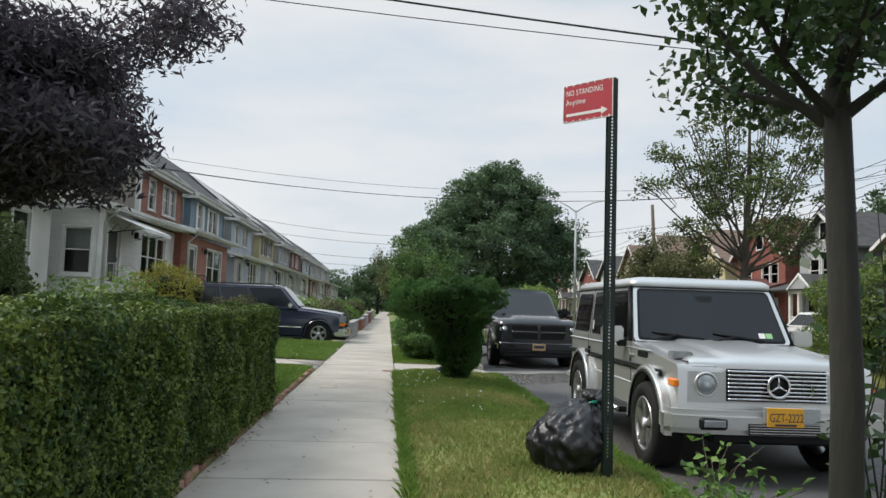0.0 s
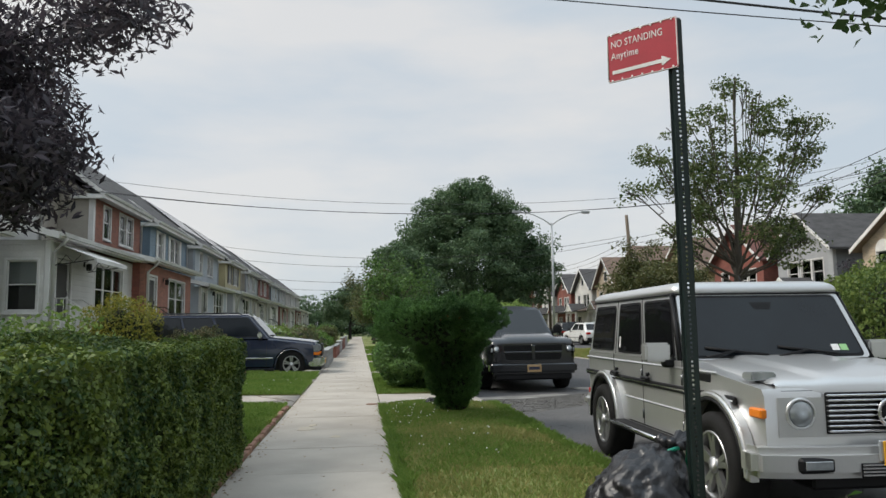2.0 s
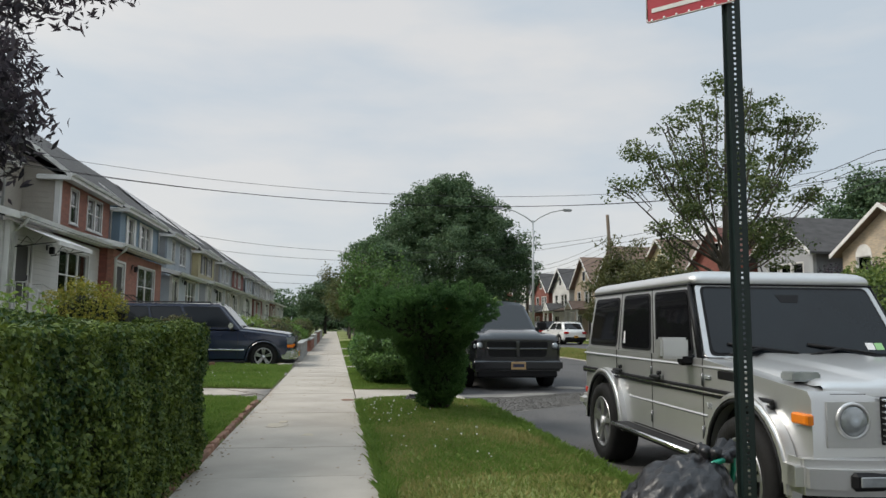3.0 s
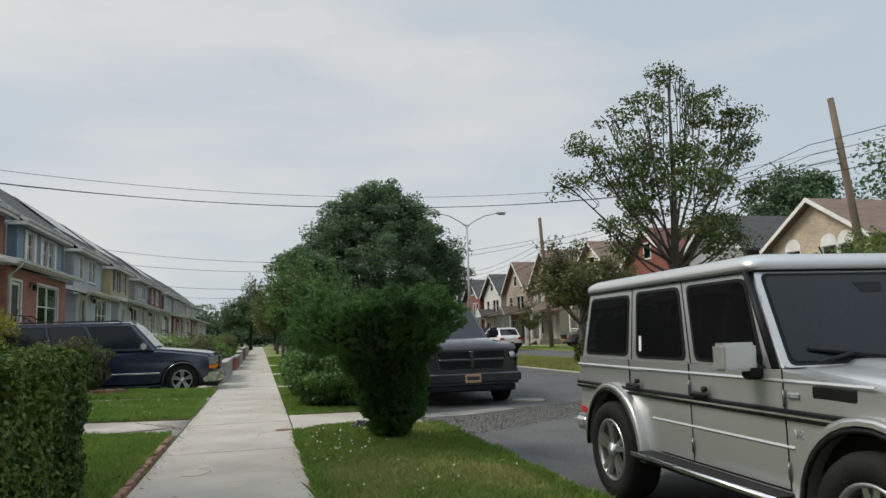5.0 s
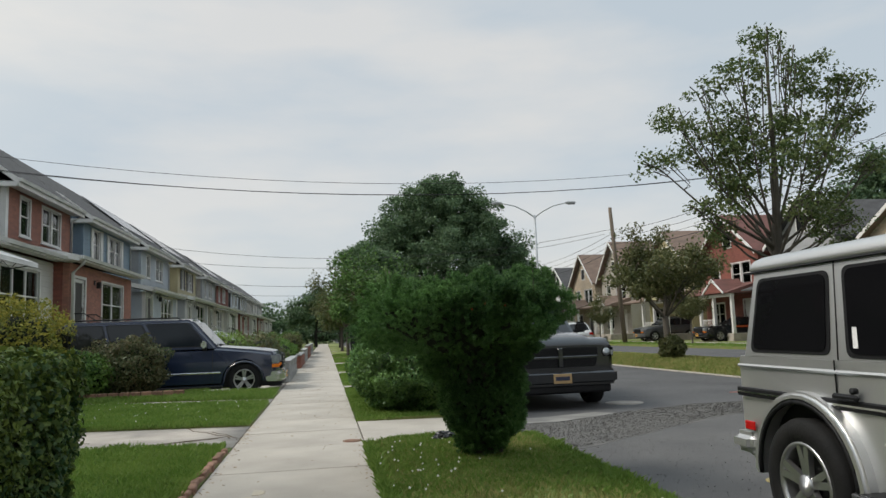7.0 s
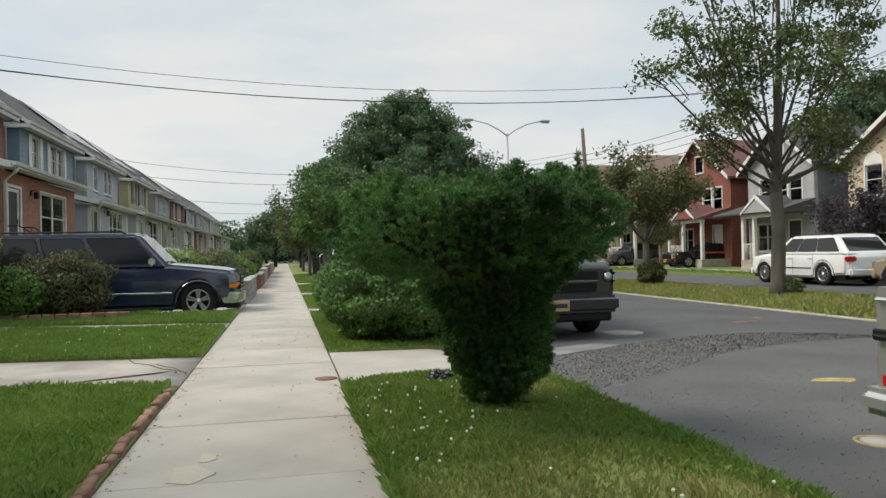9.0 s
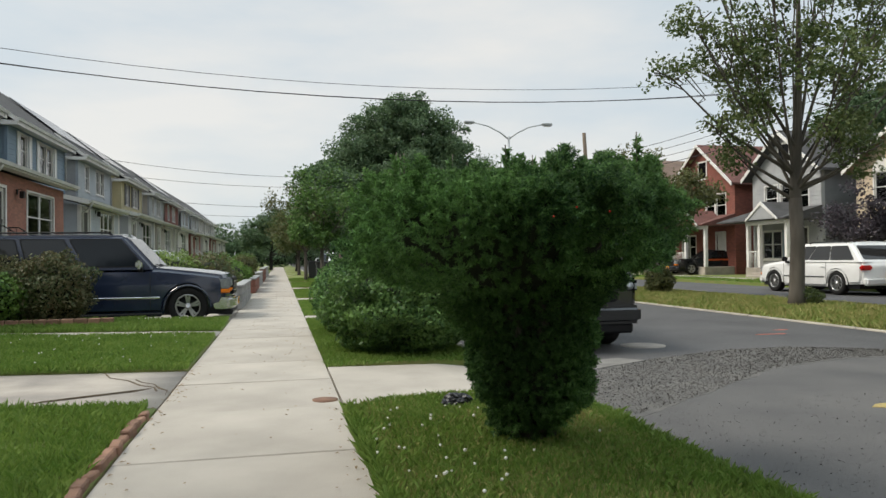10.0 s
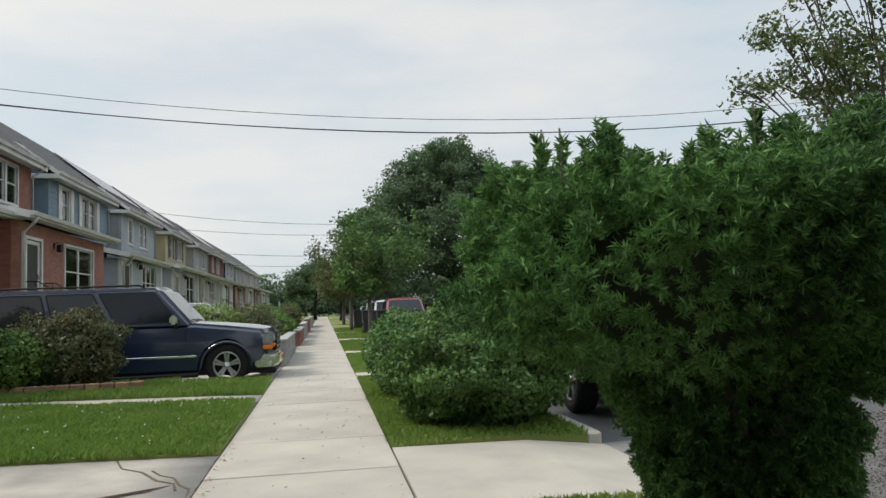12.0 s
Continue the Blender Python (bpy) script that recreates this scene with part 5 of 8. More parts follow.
def door(parent, plane, at, u0, u1, z0, z1, out, material=None, trim=None):
    def bx(ua, ub, za, zb, da, db, bev=0.006):
        a, c = sorted((at + out * da, at + out * db))
        return box(a, c, ua, ub, za, zb, bev) if plane == "x" else box(ua, ub, a, c, za, zb, bev)
    fr = bx(u0 - 0.09, u0, z0, z1 + 0.09, -0.1, 0.04)
    join(bx(u1, u1 + 0.09, z0, z1 + 0.09, -0.1, 0.04), fr)
    join(bx(u0, u1, z1, z1 + 0.09, -0.1, 0.04), fr)
    d = part("door", fr, WHITE_TRIM, parent)
    part("leaf", bx(u0 + 0.005, u1 - 0.005, z0 + 0.01, z1 - 0.005, -0.09, -0.05), material or DOOR_DARK, d, "dark storm door")
    if trim:
        st = bx(u0 + 0.01, u0 + 0.11, z0 + 0.02, z1 - 0.01, -0.05, -0.02)
        for ua, ub, za, zb in ((u1 - 0.11, u1 - 0.01, z0 + 0.02, z1 - 0.01), (u0 + 0.11, u1 - 0.11, z1 - 0.12, z1 - 0.01), (u0 + 0.11, u1 - 0.11, z0 + 0.02, z0 + 0.3)):
            join(bx(ua, ub, za, zb, -0.05, -0.02), st)
        part("storm_frame", st, trim, d)
    part("door_handle", bx(u1 - 0.12, u1 - 0.08, z0 + 0.95, z0 + 1.1, -0.05, -0.01), CHROME, d)
    return d


def lap_siding(name, parent, plane, at, u0, u1, z0, z1, holes, out, material, pitch=0.19, pieces=False):
    """Lapped boards on a wall, cut round its openings; as pieces where they are near."""
    joined = None
    z = z0
    while z < z1 - 0.02:
        zt = min(z + pitch, z1)
        cut = sorted([(h[0] - 0.07, h[1] + 0.07) for h in holes if h[2] - 0.07 < zt - 0.01 and h[3] + 0.07 > z + 0.01])
        spans, u = [], u0
        for a, c in cut:
            if a > u:
                spans.append((u, a))
            u = max(u, c)
        if u < u1:
            spans.append((u, u1))
        spans = [(a + 0.02 if a == u0 else a, c - 0.02 if c == u1 else c) for a, c in spans]
        for a, c in spans:
            if c - a < 0.03:
                continue
            pr = [(at + out * 0.002, z), (at + out * 0.026, z), (at + out * 0.008, zt), (at + out * 0.002, zt)]
            if plane == "x":
                b = prism(pr, a, c, "y")
            else:
                b = prism([(p[0], p[1]) for p in pr], a, c, "x")
            if pieces:
                part("board", b, material, parent)
            elif joined is None:
                joined = b
            else:
                join(b, joined)
        z = zt
    if joined is not None:
        part(name, joined, material, parent)


def wall_lantern(parent, x, y, z):
    b = box(x, x + 0.03, y - 0.05, y + 0.05, z - 0.08, z + 0.08, 0.005)
    tube([(x + 0.03, y, z + 0.05), (x + 0.12, y, z + 0.1), (x + 0.16, y, z + 0.04)], 0.01, 6, b)
    box(x + 0.09, x + 0.23, y - 0.07, y + 0.07, z - 0.2, z + 0.02, 0.02, b)
    return part("wall_lantern", b, IRON, parent)


def row_house(y0, y1, p0, p1, b0, b1, xp, xu, porch, upper, porch_side, upper_side, k, label, lap_u=True, lap_p=False, pieces=False, shutters=None, eave=6.66, ridge=9.85, solar=False, trimmed=None, pe=3.95):
    """One house of the row. y0..y1: its roof; p0..p1: the enclosed porch with its lean-to roof; b0..b1: the upper bay, set back, under a roof that climbs to the ridge."""
    h = thing("house", label, "house", "row of attached houses", (0, 0, 0))
    g0 = 0.12
    floor = 1.42
    ym = (y0 + y1) / 2
    rnd = random.Random(k)
    trimmed = trimmed or WHITE_TRIM
    # ground-floor porch with door and a wide window, both set in reveals
    d0 = p0 + 0.45
    w0 = p0 + (p1 - p0) * 0.46
    w1 = w0 + min(2.75, (p1 - p0) * 0.37)
    holes = [(d0, d0 + 1.05, floor, floor + 2.02), (w0, w1, floor + 0.45, floor + 2.08)]
    part("porch_wall", cells("x", xp, -0.2, p0, p1, g0 - 0.4, pe - 0.12, holes), porch, h)
    side_hole = [(xu + 0.55, xu + 1.35, floor + 0.5, floor + 1.9)] if pieces else []
    for ys, o in ((p0, -1), (p1, 1)):
        part("side_wall", cells("y", ys, -0.15 * o, xu - 0.4, xp - 0.21, g0 - 0.4, pe - 0.1, side_hole if o < 0 else []), porch_side, h)
    if pieces:
        window(h, "y", p0, *side_hole[0], -1, 0)
    if lap_p:
        lap_siding("siding", h, "x", xp, p0 + 0.12, p1 - 0.12, g0 - 0.1, pe - 0.14, holes, 1, porch, 0.17, pieces)
        lap_siding("side_siding", h, "y", p0, xu - 0.4, xp - 0.12, g0 - 0.1, pe - 0.14, side_hole, -1, porch, 0.17, pieces)
        for yc in (p0, p1 - 0.2):
            part("corner_post", box(xp - 0.1, xp + 0.035, yc - 0.03, yc + 0.18, g0, pe - 0.1, 0.006), WHITE_TRIM, h)
    door(h, "x", xp, *holes[0], 1, trim=WHITE_TRIM)
    window(h, "x", xp, *holes[1], 1, 2 if k % 2 else 1, curtain=0.8)
    wall_lantern(h, xp + 0.02, (d0 + 1.05 + w0) / 2, floor + 2.0)
    part("floor", box(xu - 2.5, xp - 0.21, p0 + 0.2, p1 - 0.2, floor - 0.25, floor - 0.05), ROOM, h)
    part("room_wall", box(xu - 2.3, xu - 2.2, p0 + 0.2, p1 - 0.2, floor, eave - 0.1), ROOM, h)
    for yy in (p0 + 0.2, p1 - 0.25):
        part("room_wall", box(xu - 2.2, xp - 0.22, yy, yy + 0.03, floor, pe - 0.25), ROOM, h)
    part("ceiling", box(xu - 2.2, xp - 0.22, p0 + 0.24, p1 - 0.26, pe - 0.28, pe - 0.22), ROOM, h)
    # stoop
    steps = None
    for s in range(8):
        steps = box(xp, xp + 0.27 * (8 - s) + 0.35, d0 - 0.15, d0 + 1.2, g0 - 0.1 + 0.165 * s - (0.05 if s == 0 else 0), g0 + 0.165 * (s + 1) - 0.1, 0.01, steps)
    part("stoop", steps, OLD_CONCRETE, h, "concrete stoop")
    for yy in (d0 - 0.1, d0 + 1.15):
        rails = bmesh.new()
        tube([(xp + 2.45, yy, g0 + 0.75), (xp + 0.35, yy, floor + 0.85), (xp + 0.05, yy, floor + 0.85)], 0.018, 6, rails)
        for i in range(13):
            x = xp + 0.1 + 0.19 * i
            zb = g0 + max(0, 1.3 - 0.61 * max(0, x - xp - 0.35))
            tube([(x, yy, max(g0, zb - 0.1)), (x, yy, min(floor + 0.85, g0 + 0.75 + 0.68 * (xp + 2.45 - x)))], 0.009, 5, rails)
        tagged(part("railing", rails, WHITE_TRIM if k % 2 else IRON, h), kind="stuff")
    # porch roof, lean-to over the whole front, with fascia and gutter
    zt = pe + 0.62
    q1 = p1 + 0.12
    b = prism([(xp + 0.42, pe - 0.02), (xp + 0.42, pe + 0.06), (xu - 0.02, zt + 0.06), (xu - 0.02, zt - 0.06), (xp - 0.1, pe - 0.02)], p0 - 0.42, q1, "y", 0.004)
    part("porch_roof", b, SHINGLE, h)
    for i in range(1, 9):
        t = i / 9
        part("shingle_course", prism([(xp + 0.42 + (xu - xp - 0.44) * t + 0.02, pe + 0.06 + 0.62 * t - 0.006), (xp + 0.42 + (xu - xp - 0.44) * t + 0.02, pe + 0.074 + 0.62 * t), (xp + 0.42 + (xu - xp - 0.44) * t - 0.2, pe + 0.066 + 0.62 * (t + 0.075))], p0 - 0.42, q1 - 0.002, "y"), SHINGLE, h)
    part("fascia", box(xp + 0.421, xp + 0.455, p0 - 0.42, q1 - 0.01, pe - 0.1, pe + 0.065, 0.004), WHITE_TRIM, h)
    part("porch_bargeboard", prism([(xp + 0.42, pe - 0.12), (xp + 0.42, pe + 0.07), (xu - 0.02, zt + 0.07), (xu - 0.02, zt - 0.14)], p0 - 0.455, p0 - 0.421, "y"), WHITE_TRIM, h)
    part("soffit", box(xp + 0.036, xp + 0.419, p0 - 0.4, q1 - 0.02, pe - 0.06, pe - 0.022), WHITE_TRIM, h)
    g = prism([(xp + 0.456, pe - 0.06), (xp + 0.55, pe - 0.05), (xp + 0.58, pe + 0.05), (xp + 0.456, pe + 0.05)], p0 - 0.47, q1 - 0.01, "y", 0.006)
    part("gutter", g, GUTTER, h)
    part("downspout", tube([(xp + 0.5, p0 - 0.12, pe - 0.05), (xp + 0.42, p0 - 0.1, pe - 0.2), (xp + 0.09, p0 + 0.06, pe - 0.45), (xp + 0.09, p0 + 0.06, g0)], 0.05, 8), GUTTER, h)
    # upper floor: a bay that stands proud of a recessed wall
    bw = b1 - b0
    u1, u2 = b0 + bw * 0.19, b0 + bw * 0.51
    uh = [(u1, u1 + 0.8, 5.08, 6.36), (u2, u2 + 0.85, 5.08, 6.36), (u2 + 0.97, u2 + 1.82, 5.08, 6.36)]
    slope = (ridge - eave) / 4.05
    part("upper_wall", cells("x", xu, -0.2, b0, b1, pe, eave - 0.05, uh), upper, h)
    for ys, o in ((b0, -1), (b1, 1)):
        part("upper_side_wall", prism([(xu - 0.01, pe), (xu - 0.01, eave - 0.05), (xu - 1.6, eave + 0.9), (xu - 1.6, pe)], ys, ys - 0.15 * o, "y"), upper_side, h)
    part("recessed_wall", box(xu - 1.5, xu - 1.3, y0 + 0.01, y1 - 0.01, pe, eave + 0.75), upper_side, h)
    if lap_u:
        lap_siding("upper_siding", h, "x", xu, b0, b1, pe + 0.4, eave - 0.08, uh, 1, upper, 0.2)
        lap_siding("upper_side_siding", h, "y", b0, xu - 1.3, xu, pe + 0.4, eave - 0.1, [], -1, upper_side, 0.2)
        for yc in (b0 - 0.034, b1 - 0.085):
            part("corner_post", box(xu - 0.1, xu + 0.035, yc, yc + 0.119, pe + 0.5, eave - 0.06, 0.004), upper, h)
    elif upper_side is TAN_SIDING:
        lap_siding("upper_side_siding", h, "y", b0, xu - 1.3, xu - 0.12, pe + 0.4, eave - 0.1, [], -1, upper_side, 0.2)
        part("corner_post", box(xu - 0.16, xu + 0.03, b0 - 0.04, b0 + 0.16, pe + 0.5, eave - 0.06, 0.006), WHITE_TRIM, h)
    for q in uh:
        window(h, "x", xu, *q, 1, 0, curtain=0.3 + 0.25 * rnd.random())
    if shutters:
        for ya in (uh[0][0] - 0.46, uh[0][1] + 0.12, uh[1][0] - 0.46, uh[2][1] + 0.12):
            part("shutter", box(xu + 0.03, xu + 0.07, ya, ya + 0.34, 5.0, 6.43, 0.005), shutters, h)
    # main roof, and the bay's own roof carried forward with a boxed cornice return
    xm = xu - 0.72
    zm = eave + (0.45 + 0.72) * slope
    part("roof", prism([(xm, zm - 0.10), (xm, zm + 0.04), (xu - 3.6, ridge), (xu - 7.7, eave + 0.06), (xu - 7.7, eave - 0.06)], y0, y1 - 0.004, "y"), SHINGLE, h)
    part("main_fascia", box(xm + 0.001, xm + 0.04, y0, b0 - 0.3, zm - 0.16, zm + 0.045, 0.004), trimmed, h)
    part("bay_roof", prism([(xu + 0.45, eave - 0.06), (xu + 0.45, eave + 0.06), (xm - 0.3, zm + 0.3 * slope + 0.05), (xm - 0.3, zm - 0.1)], b0 - 0.25, b1 + 0.2, "y"), SHINGLE, h)
    part("bay_bargeboard", prism([(xu + 0.45, eave - 0.12), (xu + 0.45, eave + 0.07), (xm, zm + 0.05), (xm, zm - 0.14)], b0 - 0.285, b0 - 0.252, "y"), trimmed, h)
    part("cornice_return", prism([(b0 - 0.28, eave - 0.2), (b0 - 0.28, eave - 0.06), (b0 - 0.06, eave + 0.02), (b0 - 0.06, eave - 0.2)], xu - 0.75, xu + 0.44, "x", 0.01), trimmed, h)
    part("roof_fascia", box(xu + 0.451, xu + 0.485, b0 - 0.28, b1 + 0.2, eave - 0.20, eave + 0.07, 0.004), trimmed, h)
    part("roof_soffit", box(xu + 0.03, xu + 0.448, b0 - 0.05, b1 + 0.18, eave - 0.13, eave - 0.065), trimmed, h)
    part("roof_gutter", prism([(xu + 0.486, eave - 0.06), (xu + 0.57, eave - 0.05), (xu + 0.6, eave + 0.05), (xu + 0.486, eave + 0.05)], b0 - 0.28, b1 + 0.2, "y", 0.006), GUTTER, h)
    part("roof_downspout", tube([(xu + 0.52, b1 - 0.05, eave - 0.05), (xu + 0.4, b1 - 0.05, eave - 0.2), (xu + 0.08, b1 - 0.05, eave - 0.4), (xu + 0.08, b1 - 0.05, zt)], 0.04, 8), GUTTER, h)
    part("back_wall", box(xu - 7.6, xu - 7.4, y0 + 0.02, y1 - 0.02, -0.2, eave), upper_side, h)
    part("vent_pipe", tube([(xu - 2.2, ym + rnd.uniform(-1, 1), eave + 1.1), (xu - 2.2, ym, eave + 1.75)], 0.05, 8), IRON, h)
    if solar:
        s = (ridge - eave) / 4.05
        for i in range(5):
            ya = y0 + 0.6 + i * 1.55
            part("solar_panel", prism([(xu - 0.7, eave + 1.15 * s + 0.1), (xu - 0.7, eave + 1.15 * s + 0.15), (xu - 2.9, eave + 3.35 * s + 0.15), (xu - 2.9, eave + 3.35 * s + 0.1)], ya, ya + 1.5, "y"), SOLAR, h)
    return h


H0 = row_house(28.4, 36.3, 22.0, 29.7, 29.9, 36.0, -8.95, -10.6, WHITE_SIDING, RED_BRICK, WHITE_SIDING, TAN_SIDING, 1, "red brick row house with a white clapboard porch and awning", False, True, True, pe=4.0)
row_house(36.4, 46.0, 29.4, 36.9, 37.6, 45.1, -8.45, -10.6, RED_BRICK, BLUE_SIDING, DARK_BRICK, BLUE_SIDING, 2, "blue clapboard row house with white shutters over a brick porch", True, shutters=WHITE_TRIM, pe=4.02)
row_house(46.1, 56.0, 39.2, 46.5, 47.5, 54.8, -8.45, -10.6, PALE_BLUE_SIDING, PALE_BLUE_SIDING, PALE_BLUE_SIDING, GREY_SIDING, 3, "pale grey-blue row house with a shingled porch roof", True, True, pe=3.68, solar=True)
row_house(56.1, 66.2, 49.4, 57.2, 57.9, 65.0, -8.45, -10.6, GREY_SIDING, YELLOW_SIDING, GREY_SIDING, YELLOW_SIDING, 4, "pale yellow row house over a grey porch", True, True, shutters=DOOR_DARK, solar=True, pe=3.8)
row_house(66.3, 76.0, 58.2, 66.0, 68.2, 75.2, -8.5, -10.6, TAN_SIDING, GREY_SIDING, TAN_SIDING, TAN_SIDING, 5, "grey clapboard row house over a tan porch", True, pe=3.8)
row_house(76.1, 86.2, 67.0, 75.5, 76.4, 85.0, -8.5, -10.6, WHITE_SIDING, DARK_BRICK, GREY_SIDING, DARK_BRICK, 6, "dark red brick row house over a white porch", False, solar=True, pe=3.85)
row_house(86.3, 95.0, 77.0, 85.5, 87.2, 94.4, -8.5, -10.6, DARK_BRICK, PALE_BLUE_SIDING, DARK_BRICK, GREY_SIDING, 7, "pale row house over a dark brick porch", False, pe=3.8)
row_house(95.1, 103.6, 87.0, 95.0, 96.0, 103.0, -8.5, -10.6, WHITE_SIDING, GREY_SIDING, WHITE_SIDING, GREY_SIDING, 8, "grey and white row house", False)
row_house(103.7, 111.6, 96.5, 104.0, 104.4, 111.0, -8.5, -10.6, DARK_BRICK, TAN_SIDING, DARK_BRICK, TAN_SIDING, 9, "tan row house over a brick porch", False)
row_house(111.7, 119.6, 105.0, 112.0, 112.4, 119.0, -8.5, -10.6, WHITE_SIDING, WHITE_SIDING, WHITE_SIDING, WHITE_SIDING, 10, "plain white attached row house", False)
row_house(119.7, 127.6, 113.0, 120.0, 120.4, 127.0, -8.5, -10.6, GREY_SIDING, GREY_SIDING, GREY_SIDING, GREY_SIDING, 11, "plain grey attached row house", False)
row_house(20.4, 28.3, 14.0, 21.2, 21.6, 27.6, -10.1, -11.6, WHITE_SIDING, WHITE_SIDING, WHITE_SIDING, WHITE_SIDING, 13, "white row house behind the tree", False)
row_house(12.4, 20.3, 6.0, 13.4, 13.4, 19.6, -10.1, -11.6, TAN_SIDING, TAN_SIDING, TAN_SIDING, TAN_SIDING, 14, "tan row house behind the hedge", False)

# metal awning over the porch door of the white house
aw = part("awning", prism([(-8.92, 3.88), (-8.90, 3.86), (-7.75, 3.40), (-7.75, 3.28), (-7.78, 3.28), (-7.78, 3.38), (-8.92, 3.84)], 22.2, 24.9, "y", 0.004), WHITE_TRIM, H0, "white scalloped metal awning")
for yy in (22.25, 24.85):
    br = tube([(-8.92, yy, 3.2), (-7.85, yy, 3.36)], 0.014, 6)
    tube([(-8.8, yy, 3.22), (-8.6, yy, 3.5), (-8.4, yy, 3.28), (-8.2, yy, 3.5)], 0.010, 6, br)
    part("awning_bracket", br, IRON, aw, "black curled iron bracket")


def far_house(y0, y1, x, wall, roof, trim, label, k, ridge=8.6, porch=True, arched=False, brick=None, e=5.6):
    """A detached house across the street: gable to the street, porch with its own small gable."""
    h = thing("house", label, "house", "houses across the street")
    ym = (y0 + y1) / 2
    ya, yb = y0 + 0.5, y1 - 0.5
    holes = [(ya + 0.9, ya + 1.9, 3.5, 4.95), (ya + 2.05, ya + 3.0, 3.5, 4.95), (yb - 2.1, yb - 1.1, 3.5, 4.95), (yb - 2.4, yb - 0.8, 0.95, 2.45)]
    if ridge > 7.5:
        holes.append((ym - 0.4, ym + 0.4, 6.1, 7.1))
    dr = (ya + 1.0, ya + 1.9, 0.5, 2.55)
    part("front_wall", cells("x", x, 0.2, ya, yb, -0.1, e, [q for q in holes if q[3] < e] + [dr]), brick or wall, h)
    gable = [(ya, e), (yb, e), (ym, ridge - 0.15)]
    part("gable", prism(gable, x, x + 0.2, "x"), wall, h)
    if ridge > 7.5:
        bz = prism([(ym - 0.5, 6.0), (ym + 0.5, 6.0), (ym + 0.5, 7.2), (ym - 0.5, 7.2)], x - 0.04, x - 0.004, "x")
        part("gable_window", bz, trim, h)
        part("gable_pane", box(x - 0.052, x - 0.044, ym - 0.4, ym + 0.4, 6.1, 7.1), TINT, h)
    for yy, o in ((ya, 1), (yb, -1)):
        part("side_wall", box(x + 0.2, x + 11, min(yy, yy + 0.2 * o), max(yy, yy + 0.2 * o), -0.1, e), SLATE_SIDING if k == 2 else (brick or wall), h)
    part("back_wall", box(x + 10.8, x + 11, ya + 0.2, yb - 0.2, -0.1, e), wall, h)
    part("room_wall", box(x + 2.0, x + 2.1, ya + 0.2, yb - 0.2, 0.2, e), ROOM, h)
    if not brick:
        lap_siding("siding", h, "x", x, ya, yb, 0.2, e, [q for q in holes if q[3] < e] + [dr], -1, wall, 0.22)
    for q in holes:
        if q[3] < e:
            window(h, "x", x, *q, -1, 1 if q[1] - q[0] > 1.3 else 0, trim=trim, shutters=(BLUE_SIDING if k == 2 and q[2] < 2 else None))
    if arched:
        for q in holes[:3]:
            c = (q[0] + q[1]) / 2
            r = (q[1] - q[0]) / 2 + 0.07
            pts = [(c + r * math.cos(t), q[3] + 0.06 + r * math.sin(t)) for t in np.linspace(0, math.pi, 12)]
            part("arch", prism(pts, x - 0.036, x, "x"), trim, h)
    door(h, "x", x, *dr, -1, WHITE_TRIM if k % 2 else DOOR_DARK)
    for side, s in ((ya - 0.4, 1), (yb + 0.4, -1)):
        sl = (ridge - e + 0.2) / (ym - ya + 0.4)
        pr = [(side, e - 0.25), (side, e - 0.12), (ym, ridge + 0.06), (ym, ridge - 0.08)]
        part("roof", prism(pr, x - 0.45, x + 11.3, "x"), roof, h)
        part("bargeboard", prism([(side, e - 0.32), (side, e - 0.10), (ym, ridge + 0.08), (ym, ridge - 0.14)], x - 0.5, x - 0.455, "x"), trim, h)
    if porch:
        px = x - 2.0
        py0, py1 = ya + 0.1, ya + (yb - ya) * 0.62
        part("porch_floor", box(px, x, py0, py1, -0.1, 0.5, 0.02), OLD_CONCRETE, h)
        st = None
        for s in range(3):
            st = box(px - 0.3 * (3 - s), px, ya + 0.85, ya + 2.1, -0.1, 0.05 + 0.15 * s + 0.06, 0.01, st)
        part("porch_steps", st, OLD_CONCRETE, h)
        for yy in (py0 + 0.1, ya + 2.3, py1 - 0.1):
            part("porch_column", box(px + 0.05, px + 0.24, yy - 0.1, yy + 0.1, 0.5, 2.75, 0.012), trim, h)
        part("porch_beam", box(px + 0.02, px + 0.27, py0, py1, 2.75, 2.95, 0.01), trim, h)
        part("porch_roof", prism([(px - 0.3, 2.95), (px - 0.3, 3.02), (x - 0.03, 3.65), (x - 0.03, 2.95)], py0 - 0.2, yb + 0.1, "y"), roof, h)
        c = ya + 1.5
        part("porch_gable", prism([(c - 1.1, 3.0), (c + 1.1, 3.0), (c, 3.75)], px - 0.36, px - 0.30, "x"), wall, h)
        for a, bb in ((c - 1.25, c), (c + 1.25, c)):
            part("porch_bargeboard", prism([(a, 2.92), (a, 3.02), (bb, 3.92), (bb, 3.74)], px - 0.42, px - 0.361, "x"), trim, h)
            part("porch_gable_roof", prism([(a, 2.96), (a, 3.02), (bb, 3.90), (bb, 3.82)], px - 0.36, x - 0.5, "x"), roof, h)
        rl = bmesh.new()
        tube([(px + 0.14, ya + 2.3, 1.35), (px + 0.14, py1 - 0.1, 1.35)], 0.03, 6, rl)
        n = int((py1 - ya - 2.4) / 0.14)
        for i in range(n):
            yy = ya + 2.4 + i * 0.14
            tube([(px + 0.14, yy, 0.5), (px + 0.14, yy, 1.35)], 0.014, 5, rl)
        tagged(part("porch_railing", rl, trim, h), kind="stuff")
    return h


